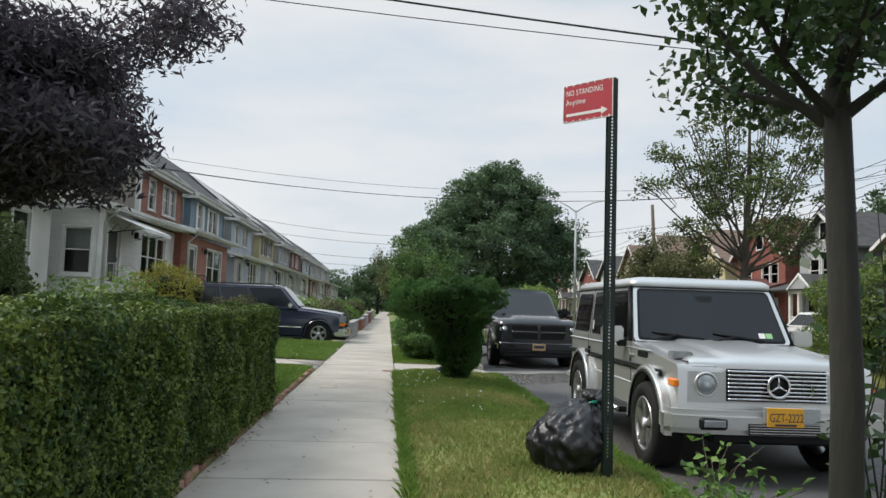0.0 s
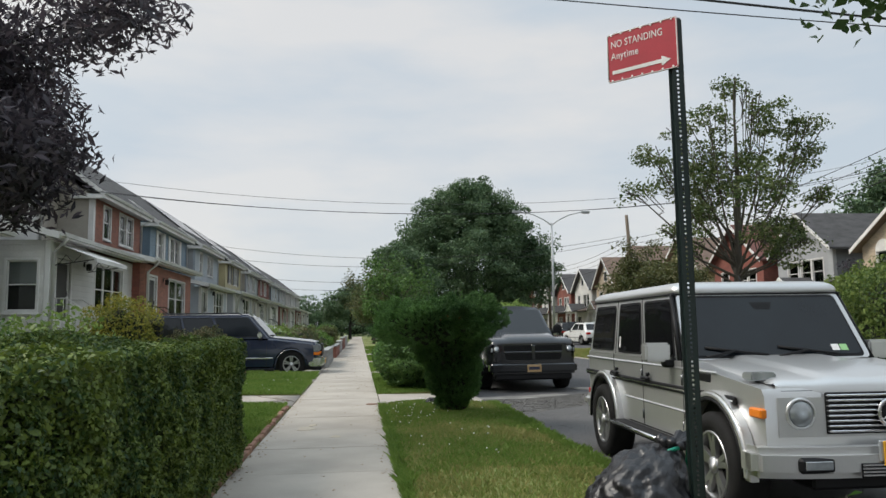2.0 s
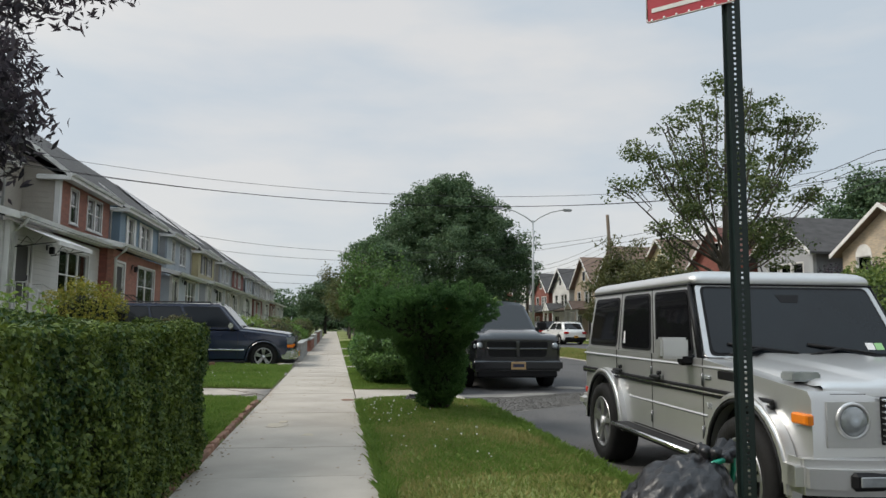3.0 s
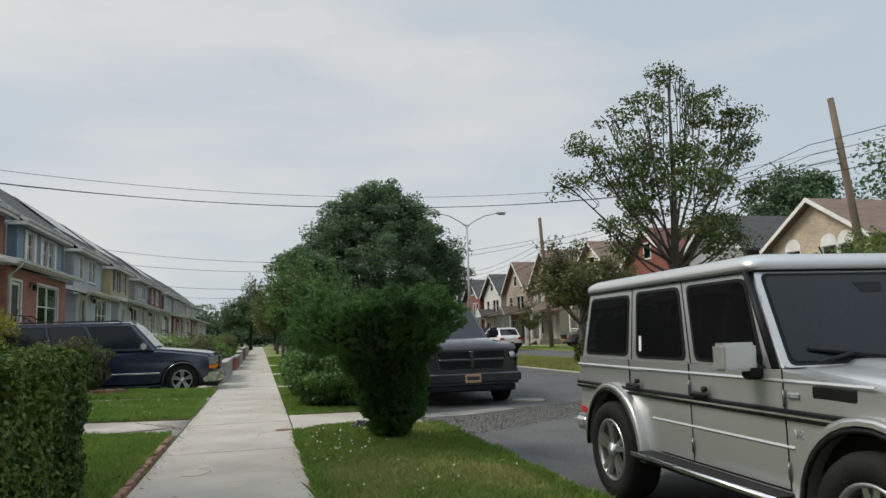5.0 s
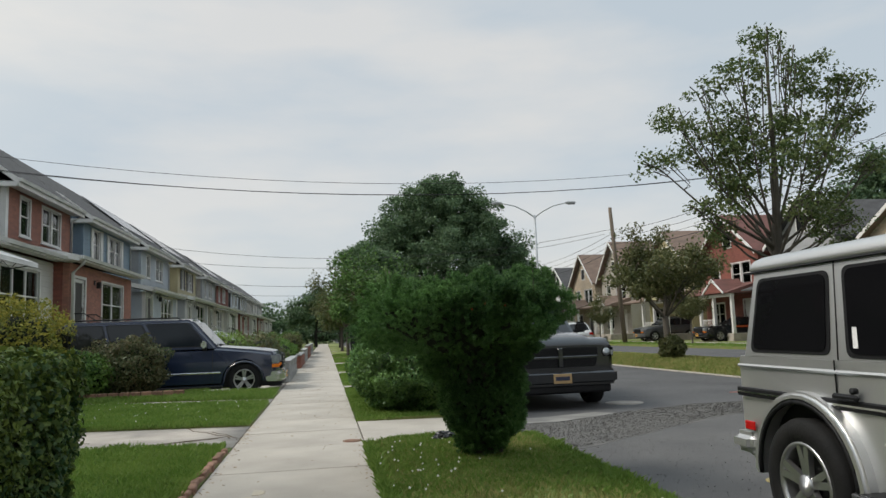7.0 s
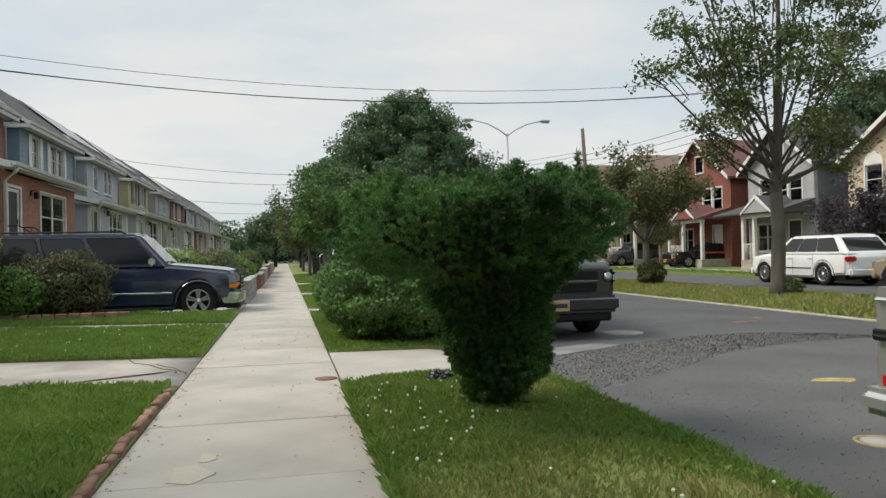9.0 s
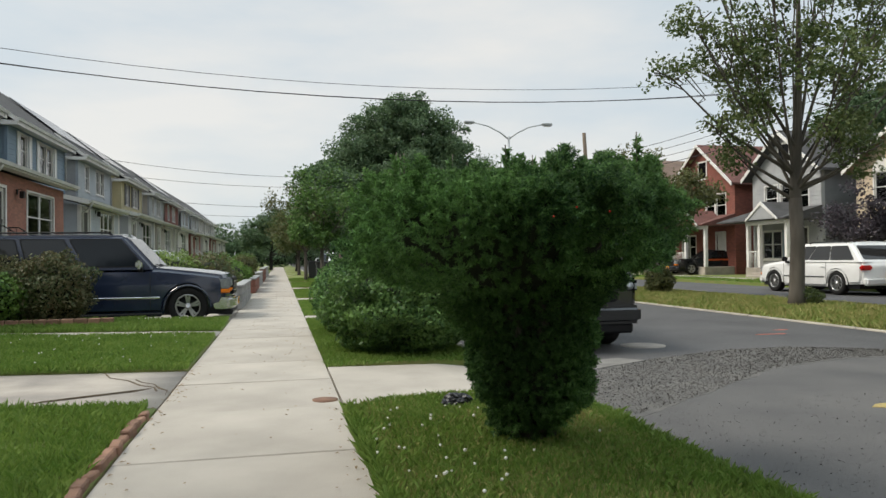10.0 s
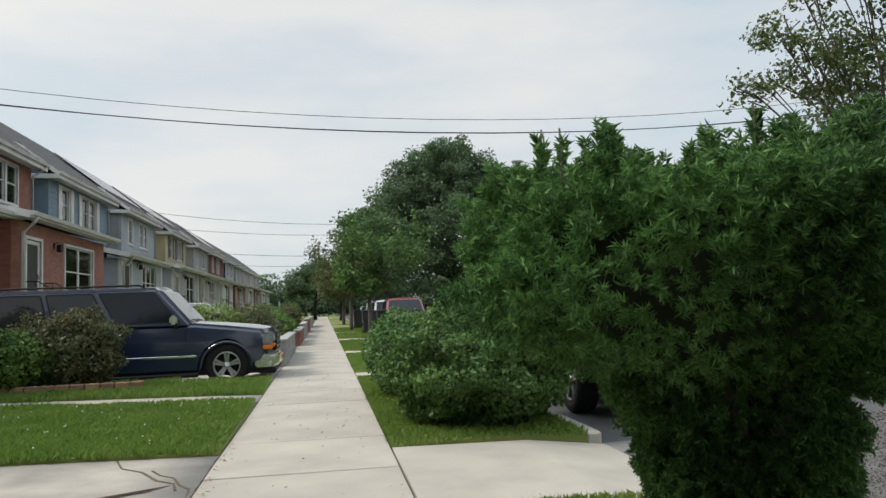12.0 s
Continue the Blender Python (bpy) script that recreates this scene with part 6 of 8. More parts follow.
far_house(29.7, 37.3, 26.6, TAN_BRICK, BROWN_SHINGLE, WHITE_TRIM, "tan stone house with arched upper windows", 1, 7.4, False, True, TAN_BRICK, 5.3)
far_house(37.9, 44.3, 26.0, GREY_SIDING, SHINGLE, WHITE_TRIM, "grey clapboard house with a white gabled porch", 2, 7.8)
far_house(45.0, 52.6, 26.0, DARK_BRICK, RED_SHINGLE, WHITE_TRIM, "red brick house with a red shingle roof", 3, 8.2, True, False, DARK_BRICK)
far_house(53.6, 61.6, 26.0, YELLOW_SIDING, BROWN_SHINGLE, WHITE_TRIM, "yellow clapboard house with a porch", 4, 8.4)
far_house(64.3, 71.7, 26.0, TAN_SIDING, BROWN_SHINGLE, WHITE_TRIM, "tan house with a brown gabled roof", 5, 8.9)
far_house(72.5, 79.9, 26.0, TAN_BRICK, BROWN_SHINGLE, WHITE_TRIM, "tan house with a gabled roof", 6, 8.6, True, False, TAN_BRICK)
far_house(80.7, 88.1, 26.0, WHITE_SIDING, SHINGLE, WHITE_TRIM, "white house with a dark roof", 7, 8.0)
far_house(88.9, 96.3, 26.0, DARK_BRICK, SHINGLE, WHITE_TRIM, "red brick house with white windows", 8, 8.0, True, False, DARK_BRICK)
far_house(97.1, 104.5, 26.0, WHITE_SIDING, SHINGLE, WHITE_TRIM, "white house down the street", 9, 8.0)
far_house(105.3, 112.7, 26.0, DARK_BRICK, SHINGLE, WHITE_TRIM, "red brick house down the street", 10, 8.0, True, False, DARK_BRICK)
far_house(19.6, 27.6, 26.6, TAN_SIDING, BROWN_SHINGLE, WHITE_TRIM, "tan house with a brown roof across the street", 12, 7.3, True, False, None, 5.2)
far_house(11.0, 19.0, 25.2, GREY_SIDING, SHINGLE, WHITE_TRIM, "grey house across the street", 13, 8.4, True)


# low front walls past the drive
def block_wall(x, y0, y1, h, material, label, cap=True):
    w = thing("garden_wall", label, "wall", at=(x, y0, 0))
    rows = max(1, round(h / 0.2))
    l, n = 0.42, max(1, round((y1 - y0) / 0.42))
    l = (y1 - y0) / n
    proto = None
    for r in range(rows):
        for i in range(n):
            m = pose(0, (i + 0.5) * l, (r + 0.5) * h / rows)
            if proto is None:
                proto = part("block", box(-0.1, 0.1, -l / 2 + 0.005, l / 2 - 0.005, -h / rows / 2 + 0.005, h / rows / 2 - 0.005, 0.015), material, w)
                proto.matrix_basis = m
            else:
                o = new("block", proto.data)
                o.parent, o.matrix_basis = w, m
    if cap:
        part("coping", box(-0.13, 0.13, -0.02, y1 - y0 + 0.02, h, h + 0.06, 0.012), STONE_WALL, w)
    return w


block_wall(-1.52, 25.6, 31.0, 0.55, STONE_WALL, "low grey block garden wall beside the pavement")
block_wall(-1.5, 34.6, 40.0, 0.5, RED_BLOCK, "low red brick garden wall beside the pavement")
block_wall(-1.5, 41.0, 46.5, 0.6, STONE_WALL, "low grey garden wall with planting")
block_wall(-1.5, 48.0, 55.0, 0.7, RED_BLOCK, "low red brick garden wall beside the pavement")
block_wall(-1.5, 57.0, 66.0, 0.7, STONE_WALL, "low grey garden wall beside the pavement")


# ---- cars: x across (left of the driver is -x), y forward, z up, from the ground under the middle of the wheelbase ----
def wheel(parent, x, y, r, width, out, rim=None, spokes=5, name="wheel"):
    """A wheel facing out along +x or -x."""
    c = (x, y, r)
    w = width / 2
    prof = [(r * 0.62, -w * 0.85), (r * 0.80, -w), (r * 0.955, -w * 0.92), (r, -w * 0.66), (r * 0.985, 0), (r, w * 0.66), (r * 0.955, w * 0.92), (r * 0.80, w), (r * 0.62, w * 0.85)]
    root = part(name, lathe(prof, 36, "x", c), RUBBER, parent)
    b = lathe([(r * 0.60, -w * 0.7), (r * 0.635, -w * 0.86), (r * 0.645, w * 0.9), (r * 0.60, w * 0.93), (r * 0.575, w * 0.7)] if out > 0 else [(r * 0.60, w * 0.7), (r * 0.635, w * 0.86), (r * 0.645, -w * 0.9), (r * 0.60, -w * 0.93), (r * 0.575, -w * 0.7)], 36, "x", c)
    part("rim", b, rim or ALLOY, root)
    part("brake", lathe([(0.02, -0.01), (r * 0.5, -0.01), (r * 0.5, 0.01), (0.02, 0.01)], 24, "x", (x + out * w * 0.1, y, r)), PLASTIC, root)
    sp = bmesh.new()
    for i in range(spokes):
        a = 2 * math.pi * (i + 0.25) / spokes
        for da in ((-0.13, 0.13) if spokes <= 6 else (0.0,)):
            u = Vector((0, math.cos(a + da), math.sin(a + da)))
            t = Vector((0, -math.sin(a), math.cos(a)))
            hw = r * (0.055 if spokes <= 6 else 0.035)
            q = []
            for rad, k, d in ((r * 0.10, 1.2, 0.78), (r * 0.61, 0.9, 0.88)):
                o = Vector((x + out * w * d, y, r)) + (Vector((0, math.cos(a + da * (0.5 if rad < r * 0.3 else 1.2)), math.sin(a + da * (0.5 if rad < r * 0.3 else 1.2))))) * rad
                q.append([sp.verts.new(o + t * hw * k * s + Vector((out * e, 0, 0))) for s, e in ((-1, 0), (1, 0), (1, -0.035), (-1, -0.035))])
            for k in range(4):
                sp.faces.new((q[0][k], q[0][(k + 1) % 4], q[1][(k + 1) % 4], q[1][k]))
            sp.faces.new(q[0])
            sp.faces.new(q[1])
    bmesh.ops.recalc_face_normals(sp, faces=sp.faces[:])
    lathe([(0.0, -0.02), (r * 0.17, -0.02), (r * 0.15, 0.012), (0.0, 0.018)] if out > 0 else [(0.0, 0.02), (r * 0.17, 0.02), (r * 0.15, -0.012), (0.0, -0.018)], 16, "x", (x + out * w * 0.82, y, r), sp)
    part("spokes", sp, rim or ALLOY, root)
    return root


def arch_points(yc, r, z0, n=10, rev=False):
    pts = [(yc + r * math.cos(t), z0 + r * math.sin(t)) for t in np.linspace(0, math.pi, n)]
    return pts if not rev else pts[::-1]


def flat_panel(pts, n, thick):
    """A panel of any outline in space, with thickness along n."""
    b = bmesh.new()
    n = Vector(n)
    v0 = [b.verts.new(Vector(p)) for p in pts]
    v1 = [b.verts.new(Vector(p) + n * thick) for p in pts]
    b.faces.new(v0)
    b.faces.new(v1)
    for i in range(len(pts)):
        j = (i + 1) % len(pts)
        b.faces.new((v0[i], v0[j], v1[j], v1[i]))
    bmesh.ops.recalc_face_normals(b, faces=b.faces[:])
    return b


def rounded(pts, r, n=4):
    """An outline with its corners rounded."""
    out = []
    k = len(pts)
    for i in range(k):
        p, a, c = Vector(pts[i]), Vector(pts[i - 1]), Vector(pts[(i + 1) % k])
        ra = min(r, (a - p).length * 0.45)
        rc = min(r, (c - p).length * 0.45)
        s, e = p + (a - p).normalized() * ra, p + (c - p).normalized() * rc
        for j in range(n + 1):
            t = j / n
            out.append(tuple((1 - t) ** 2 * s + 2 * t * (1 - t) * p + t * t * e))
    return out


def smooth_by_angle(ob, degrees=32):
    ob.data.polygons.foreach_set("use_smooth", [True] * len(ob.data.polygons))
    ob.data.set_sharp_from_angle(angle=radians(degrees))
    return ob


def slice_up(b, axis, places):
    """Cuts a mesh along planes across an axis, so that it can be shaped."""
    for p in places:
        co, no = [0, 0, 0], [0, 0, 0]
        co[axis], no[axis] = p, 1
        bmesh.ops.bisect_plane(b, geom=b.verts[:] + b.edges[:] + b.faces[:], plane_co=co, plane_no=no)


def side_shell(outline, width, material, parent, name="body", bevel=0.05, pinch=0.0, label="", crown=0.0, tuck=0.0, cowl=9.0):
    """The body below the windows: a side outline across the car's width, its nose and tail rounded in plan, its flanks curved, its bonnet crowned."""
    b = prism(outline, -width / 2, width / 2, "x", bevel, seg=3)
    ys, zs = [p[0] for p in outline], [p[1] for p in outline]
    lo, hi, bot, top = min(ys), max(ys), min(zs), max(zs)
    if crown or tuck:
        slice_up(b, 0, [width * k for k in (-0.44, -0.36, -0.24, -0.1, 0.1, 0.24, 0.36, 0.44)])
        slice_up(b, 2, [bot + (top - bot) * k for k in (0.3, 0.45, 0.6, 0.72, 0.84, 0.93)])
        slice_up(b, 1, [hi - 0.15, hi - 0.35, hi - 0.6, lo + 0.15, lo + 0.4])
    for v in b.verts:
        u = v.co.x / (width / 2)
        t = max(0, (v.co.y - (hi - 0.7)) / 0.7, ((lo + 0.6) - v.co.y) / 0.6)
        v.co.x *= 1 - pinch * t * t
        if crown or tuck:
            k = (v.co.z - (bot + 0.5 * (top - bot))) / (0.5 * (top - bot))
            v.co.x *= 1 - tuck * k * k * (1.4 if k > 0 else 0.6)
            if v.co.y > hi - 0.75:
                v.co.y -= 0.16 * abs(u) ** 3 * (1 - (hi - v.co.y) / 0.75)
            elif v.co.y < lo + 0.6:
                v.co.y += 0.12 * abs(u) ** 3 * (1 - (v.co.y - lo) / 0.6)
            if v.co.y > cowl and k > 0.45:
                v.co.z += crown * (1 - u * u) * min(1, (hi - v.co.y) / 0.3)
    bmesh.ops.triangulate(b, faces=[f for f in b.faces if len(f.verts) > 4])
    return smooth_by_angle(part(name, b, material, parent, label))


def greenhouse(parent, material, y_list, z0, z1, w0, w1, name="cabin"):
    """The cabin: four places along y (base front, top front, top rear, base rear), narrowing to the roof."""
    bf, tf, tr, brr = y_list
    b = bmesh.new()
    base = [(-w0 / 2, bf, z0), (w0 / 2, bf, z0), (w0 / 2, brr, z0), (-w0 / 2, brr, z0)]
    top = [(-w1 / 2, tf, z1), (w1 / 2, tf, z1), (w1 / 2, tr, z1), (-w1 / 2, tr, z1)]
    v0, v1 = [b.verts.new(p) for p in base], [b.verts.new(p) for p in top]
    b.faces.new(v0[::-1])
    b.faces.new(v1)
    for i in range(4):
        b.faces.new((v0[i], v0[(i + 1) % 4], v1[(i + 1) % 4], v1[i]))
    bmesh.ops.bevel(b, geom=[e for e in b.edges if max(v.co.z for v in e.verts) > z1 - 0.01], offset=0.07, segments=3, affect="EDGES")
    bmesh.ops.recalc_face_normals(b, faces=b.faces[:])
    slice_up(b, 0, [w1 * k for k in (-0.36, -0.2, 0.0, 0.2, 0.36)])
    for v in b.verts:
        if v.co.z > z1 - 0.004:
            v.co.z += 0.045 * max(0.0, 1 - (v.co.x / (w1 * 0.46)) ** 2)
    bmesh.ops.recalc_face_normals(b, faces=b.faces[:])
    smooth_by_angle(part(name, b, material, parent))
    return base, top


def pane_on(parent, quad, inset, material, name="window", lift=0.006, r=0.05, sub=None):
    """Glass laid on a four-sided face of the cabin. inset: fractions (u0, u1, v0, v1); sub: other corners as (u, v)."""
    p = [Vector(q) for q in quad]
    def at(u, v):
        return (p[0] * (1 - u) + p[1] * u) * (1 - v) + (p[3] * (1 - u) + p[2] * u) * v
    n = (p[1] - p[0]).cross(p[3] - p[0]).normalized()
    mid = (p[0] + p[1] + p[2] + p[3]) / 4
    if (mid - Vector((0, mid.y * 0.5, 0.8))).dot(n) < 0:
        n = -n
    cs = sub or [(inset[0], inset[2]), (inset[1], inset[2]), (inset[1], inset[3]), (inset[0], inset[3])]
    pts = rounded([at(*c) for c in cs], r)
    pts = [Vector(q) + n * 0.001 for q in pts]
    return part(name, flat_panel(pts, n, lift), material, parent), n, at


def mirror_pair(parent, x, y, z, material, w=0.2, h=0.2):
    for s in (-1, 1):
        m = part("wing_mirror", box(min(s * x, s * (x + w)), max(s * x, s * (x + w)), y - 0.07, y + 0.06, z - h / 2, z + h / 2, 0.035, seg=2), material, parent)
        part("mirror_arm", box(min(s * (x - 0.1), s * (x + 0.06)), max(s * (x - 0.1), s * (x + 0.06)), y - 0.04, y + 0.04, z - h / 2 - 0.06, z - h / 2 + 0.02, 0.015), PLASTIC, m)


def number_plate(parent, y, z, face, text=None, material=None):
    p = part("number_plate", box(-0.155, 0.155, min(y, y + face * 0.01), max(y, y + face * 0.01), z - 0.078, z + 0.078, 0.004), material or PLATE, parent, "yellow number plate")
    if text:
        m = pose(0.135, y + face * 0.0105, z - 0.035, 90, 0, 180) if face > 0 else pose(-0.135, y + face * 0.0105, z - 0.035, 90, 0, 0)
        text_mesh(text, 0.1, PLATE_INK, p, m, 0.0008, "characters", 1.0, 0.66)
        part("caption_bar", box(-0.09, 0.09, min(y + face * 0.0102, y + face * 0.0115), max(y + face * 0.0102, y + face * 0.0115), z - 0.068, z - 0.052), PLATE_INK, p)
    else:
        part("caption_bar", box(-0.12, 0.12, min(y + face * 0.0102, y + face * 0.0115), max(y + face * 0.0102, y + face * 0.0115), z - 0.03, z + 0.035), PLATE_INK, p)
    return p


def car(name, label, at, rz, paint, L, W, H, wb, r, belt, hood, cab, style="suv", front=None, rim=None, glass=None, group="", chrome=True, plate_text=None, stripe=None, spokes=5, lower=None, big=False):
    """A parked car. cab: (windscreen foot, windscreen top, roof end, rear window foot) along y."""
    c = thing(name, label, "car", group, at, rz)
    f = wb / 2 + (front if front is not None else (L - wb) * 0.46)
    bk = f - L
    s = 0.30 + 0.02 * (r - 0.33) * 10
    fa, ra = wb / 2, -wb / 2
    ar = r + 0.07
    zf = hood - 0.06
    low = [(f - 0.06, s + 0.08), (f, s + 0.25), (f - 0.01, zf - 0.14), (f - 0.10, zf), (cab[0] + 0.05, belt + 0.02), (cab[3] if style != "suv" else bk + 0.10, belt + 0.02)]
    if style == "pickup":
        low += [(bk + 0.05, belt + 0.02)]
    elif style == "sedan":
        low += [(bk + 0.12, belt - 0.02)]
    low += [(bk + 0.02, belt - 0.12), (bk, s + 0.3), (bk + 0.08, s + 0.06)]
    low += arch_points(ra, ar, r * 0.9, 9, True) + [(ra + ar + 0.02, s - 0.06), (fa - ar - 0.02, s - 0.06)] + arch_points(fa, ar, r * 0.9, 9, True)
    body = side_shell(low, W, paint, c, "body", 0.07, 0.06, "", 0.05, 0.035, cab[0])
    part("underbody", box(-W / 2 + 0.12, W / 2 - 0.12, bk + 0.25, f - 0.25, s - 0.1, s + 0.25), PLASTIC, c)
    for ya in (ra, fa):
        part("wheel_well", box(-W / 2 + 0.1, W / 2 - 0.1, ya - ar, ya + ar, r * 0.9, r + ar - 0.05), PLASTIC, c)
    base, top = greenhouse(c, paint, cab, belt, H, W - 0.10, W - 0.36)
    gl = glass or CAR_GLASS
    # windscreen, rear window, side windows
    pane_on(c, (base[0], base[1], top[1], top[0]), (0.06, 0.94, 0.08, 0.90), SCREEN, "windscreen")
    pane_on(c, (base[3], base[2], top[2], top[3]), (0.08, 0.92, 0.12, 0.86), gl, "rear_window")
    long_cab = (cab[0] - cab[3]) > 3.0
    cuts = ((0.045, 0.30, 0.335, 0.545, 0.575, 0.965) if big else (0.09, 0.345, 0.352, 0.625, 0.632, 0.93)) if long_cab else (0.12, 0.50, 0.54, 0.90)
    for sx, q in ((-1, (base[0], base[3], top[3], top[0])), (1, (base[1], base[2], top[2], top[1]))):
        for i in range(0, len(cuts), 2):
            pane_on(c, q, (cuts[i], cuts[i + 1], 0.10, 0.86), SCREEN if big and i == 0 else gl, "side_window")
            if big:
                pane_on(c, q, (cuts[i] - 0.006, cuts[i + 1] + 0.006, 0.07, 0.89), PLASTIC, "window_seal", 0.004)
    for ya in (cab[0] - 0.12, cab[0] - (1.48 if big else 1.15), cab[0] - (2.50 if big else 2.15))[: 3 if style != "sedan" else 2]:
        for sx in (-1, 1):
            part("door_seam", box(sx * W / 2 - 0.002, sx * W / 2 + 0.002, ya - 0.005, ya + 0.005, s + 0.05, belt - 0.03), PLASTIC, c)
    for ya in (cab[0] - 1.32, cab[0] - 2.35) if big else (cab[0] - 1.0, cab[0] - 2.0):
        for sx in (-1, 1):
            part("door_handle", box(sx * (W / 2 + 0.014) - 0.014, sx * (W / 2 + 0.014) + 0.014, ya - 0.11, ya + 0.09, belt - (0.20 if big else 0.17), belt - 0.125, 0.01), CHROME if chrome else paint, c, "chrome handle" if big else "")
    for sx in (-1, 1):
        part("side_moulding", box(sx * W / 2 - 0.012, sx * W / 2 + 0.012, ra + ar + 0.08, fa - ar - 0.08, s + 0.24, s + 0.28, 0.006), CHROME if chrome else PLASTIC, c)
        for ya in (ra, fa):
            pts = [(ya + (ar + 0.03) * math.cos(t), r * 0.9 + (ar + 0.03) * math.sin(t)) for t in np.linspace(0, math.pi, 12)] + [(ya + ar * 0.98 * math.cos(t), r * 0.9 + ar * 0.98 * math.sin(t)) for t in np.linspace(math.pi, 0, 12)]
            part("wheel_arch", prism(pts, sx * W / 2 - 0.015, sx * W / 2 + (0.035 if big else 0.015), "x", 0.012 if big else 0), lower or paint, c)
            wheel(c, sx * (W / 2 - 0.11), ya, r, 0.24, sx, rim, spokes)
    if big:
        for sx in (-1, 1):
            a, b2 = sorted((sx * W * 0.40, sx * W * 0.468))
            part("corner_lamp", box(a, b2, f - 0.30, f - 0.04, zf - 0.29, zf - 0.09, 0.02, seg=2), LAMP_LENS, c)
            part("corner_indicator", box(a, b2, f - 0.28, f - 0.035, zf - 0.38, zf - 0.295, 0.015), AMBER, c, "amber indicator")
            part("bumper_corner", box(min(sx * W * 0.42, sx * W * 0.475), max(sx * W * 0.42, sx * W * 0.475), f - 0.36, f - 0.06, s, s + 0.24, 0.03, seg=2), CHROME, c)
        part("valance", box(-W * 0.44, W * 0.44, f - 0.30, f + 0.02, s - 0.12, s - 0.005, 0.03), PLASTIC, c)
        for sx in (-1, 1):
            part("running_board", box(min(sx * (W / 2 - 0.12), sx * (W / 2 + 0.04)), max(sx * (W / 2 - 0.12), sx * (W / 2 + 0.04)), ra + ar + 0.05, fa - ar - 0.05, s - 0.12, s - 0.045, 0.02), PLASTIC, c)
            part("seat_back", box(sx * 0.42 - 0.24, sx * 0.42 + 0.24, -0.55, -0.38, s + 0.3, belt + 0.38, 0.06), ROOM, c)
    # bumpers, grille, lamps
    fb = box(-W / 2 + 0.04, W / 2 - 0.04, f - 0.12, f + 0.09, s, s + 0.24, 0.05, seg=3)
    slice_up(fb, 0, [W * k for k in (-0.4, -0.3, -0.15, 0.15, 0.3, 0.4)])
    for v in fb.verts:
        v.co.y -= 0.17 * (abs(v.co.x) / (W / 2)) ** 3
    smooth_by_angle(part("front_bumper", fb, CHROME if chrome else (lower or paint), c, "chrome bumper" if chrome else ""))
    part("rear_bumper", box(-W / 2 + 0.08, W / 2 - 0.08, bk - 0.07, bk + 0.12, s + 0.02, s + 0.26, 0.05, seg=3), CHROME if chrome else (lower or paint), c)
    gz0, gz1 = s + 0.28, zf - 0.06
    grille = part("grille", box(-W * 0.27, W * 0.27, f - 0.04, f + 0.02, gz0, gz1, 0.02), PLASTIC, c)
    for i in range(1, 4):
        zz = gz0 + (gz1 - gz0) * i / 4
        part("grille_bar", box(-W * 0.26, W * 0.26, f + 0.021, f + 0.034, zz - 0.012, zz + 0.012, 0.004), CHROME if chrome else PLASTIC, grille)
    for sx in (-1, 1):
        a, b2 = sorted((sx * W * 0.29, sx * W * 0.43))
        part("headlight", box(a, b2, f - 0.16, f + 0.004, gz1 - 0.20, gz1, 0.03, seg=2), LAMP_LENS, c)
        part("indicator", box(a, b2, f - 0.15, f + 0.003, gz1 - 0.28, gz1 - 0.21, 0.02), LAMP_LENS if style == "pickup" else AMBER, c)
        a, b2 = sorted((sx * (W / 2 - 0.40), sx * (W / 2 - 0.035)))
        part("tail_light", box(a, b2, bk + 0.01, bk + 0.20, belt - 0.26, belt - 0.10, 0.04, seg=2), RED_LENS, c)
    mirror_pair(c, W / 2, cab[0] - 0.30, belt + 0.10, CHROME if chrome and style == "suv" else PLASTIC, 0.19, 0.17)
    number_plate(c, f + 0.091, s + 0.14, 1, plate_text)
    number_plate(c, bk - 0.071, s + 0.3, -1)
    for sx in (-0.28, 0.22):
        part("wiper", tube([(sx, cab[0] + 0.03, belt + 0.05), (sx + 0.42, cab[0] - 0.06, belt + 0.10)], 0.012, 5), PLASTIC, c)
    if style == "suv":
        for sx in (-1, 1):
            rail = tube([(sx * (W / 2 - 0.26), cab[1] - 0.25, H + 0.0), (sx * (W / 2 - 0.26), cab[1] - 0.35, H + 0.05), (sx * (W / 2 - 0.26), cab[2] + 0.35, H + 0.05), (sx * (W / 2 - 0.26), cab[2] + 0.25, H)], 0.018, 6)
            part("roof_rail", rail, PLASTIC, c)
    if stripe:
        for sx in (-1, 1):
            part("stripe", box(sx * W / 2 - 0.004, sx * W / 2 + 0.004, bk + 0.2, cab[0] + 0.1, belt - 0.16, belt - 0.06), stripe, c, "orange side stripe")
    return c


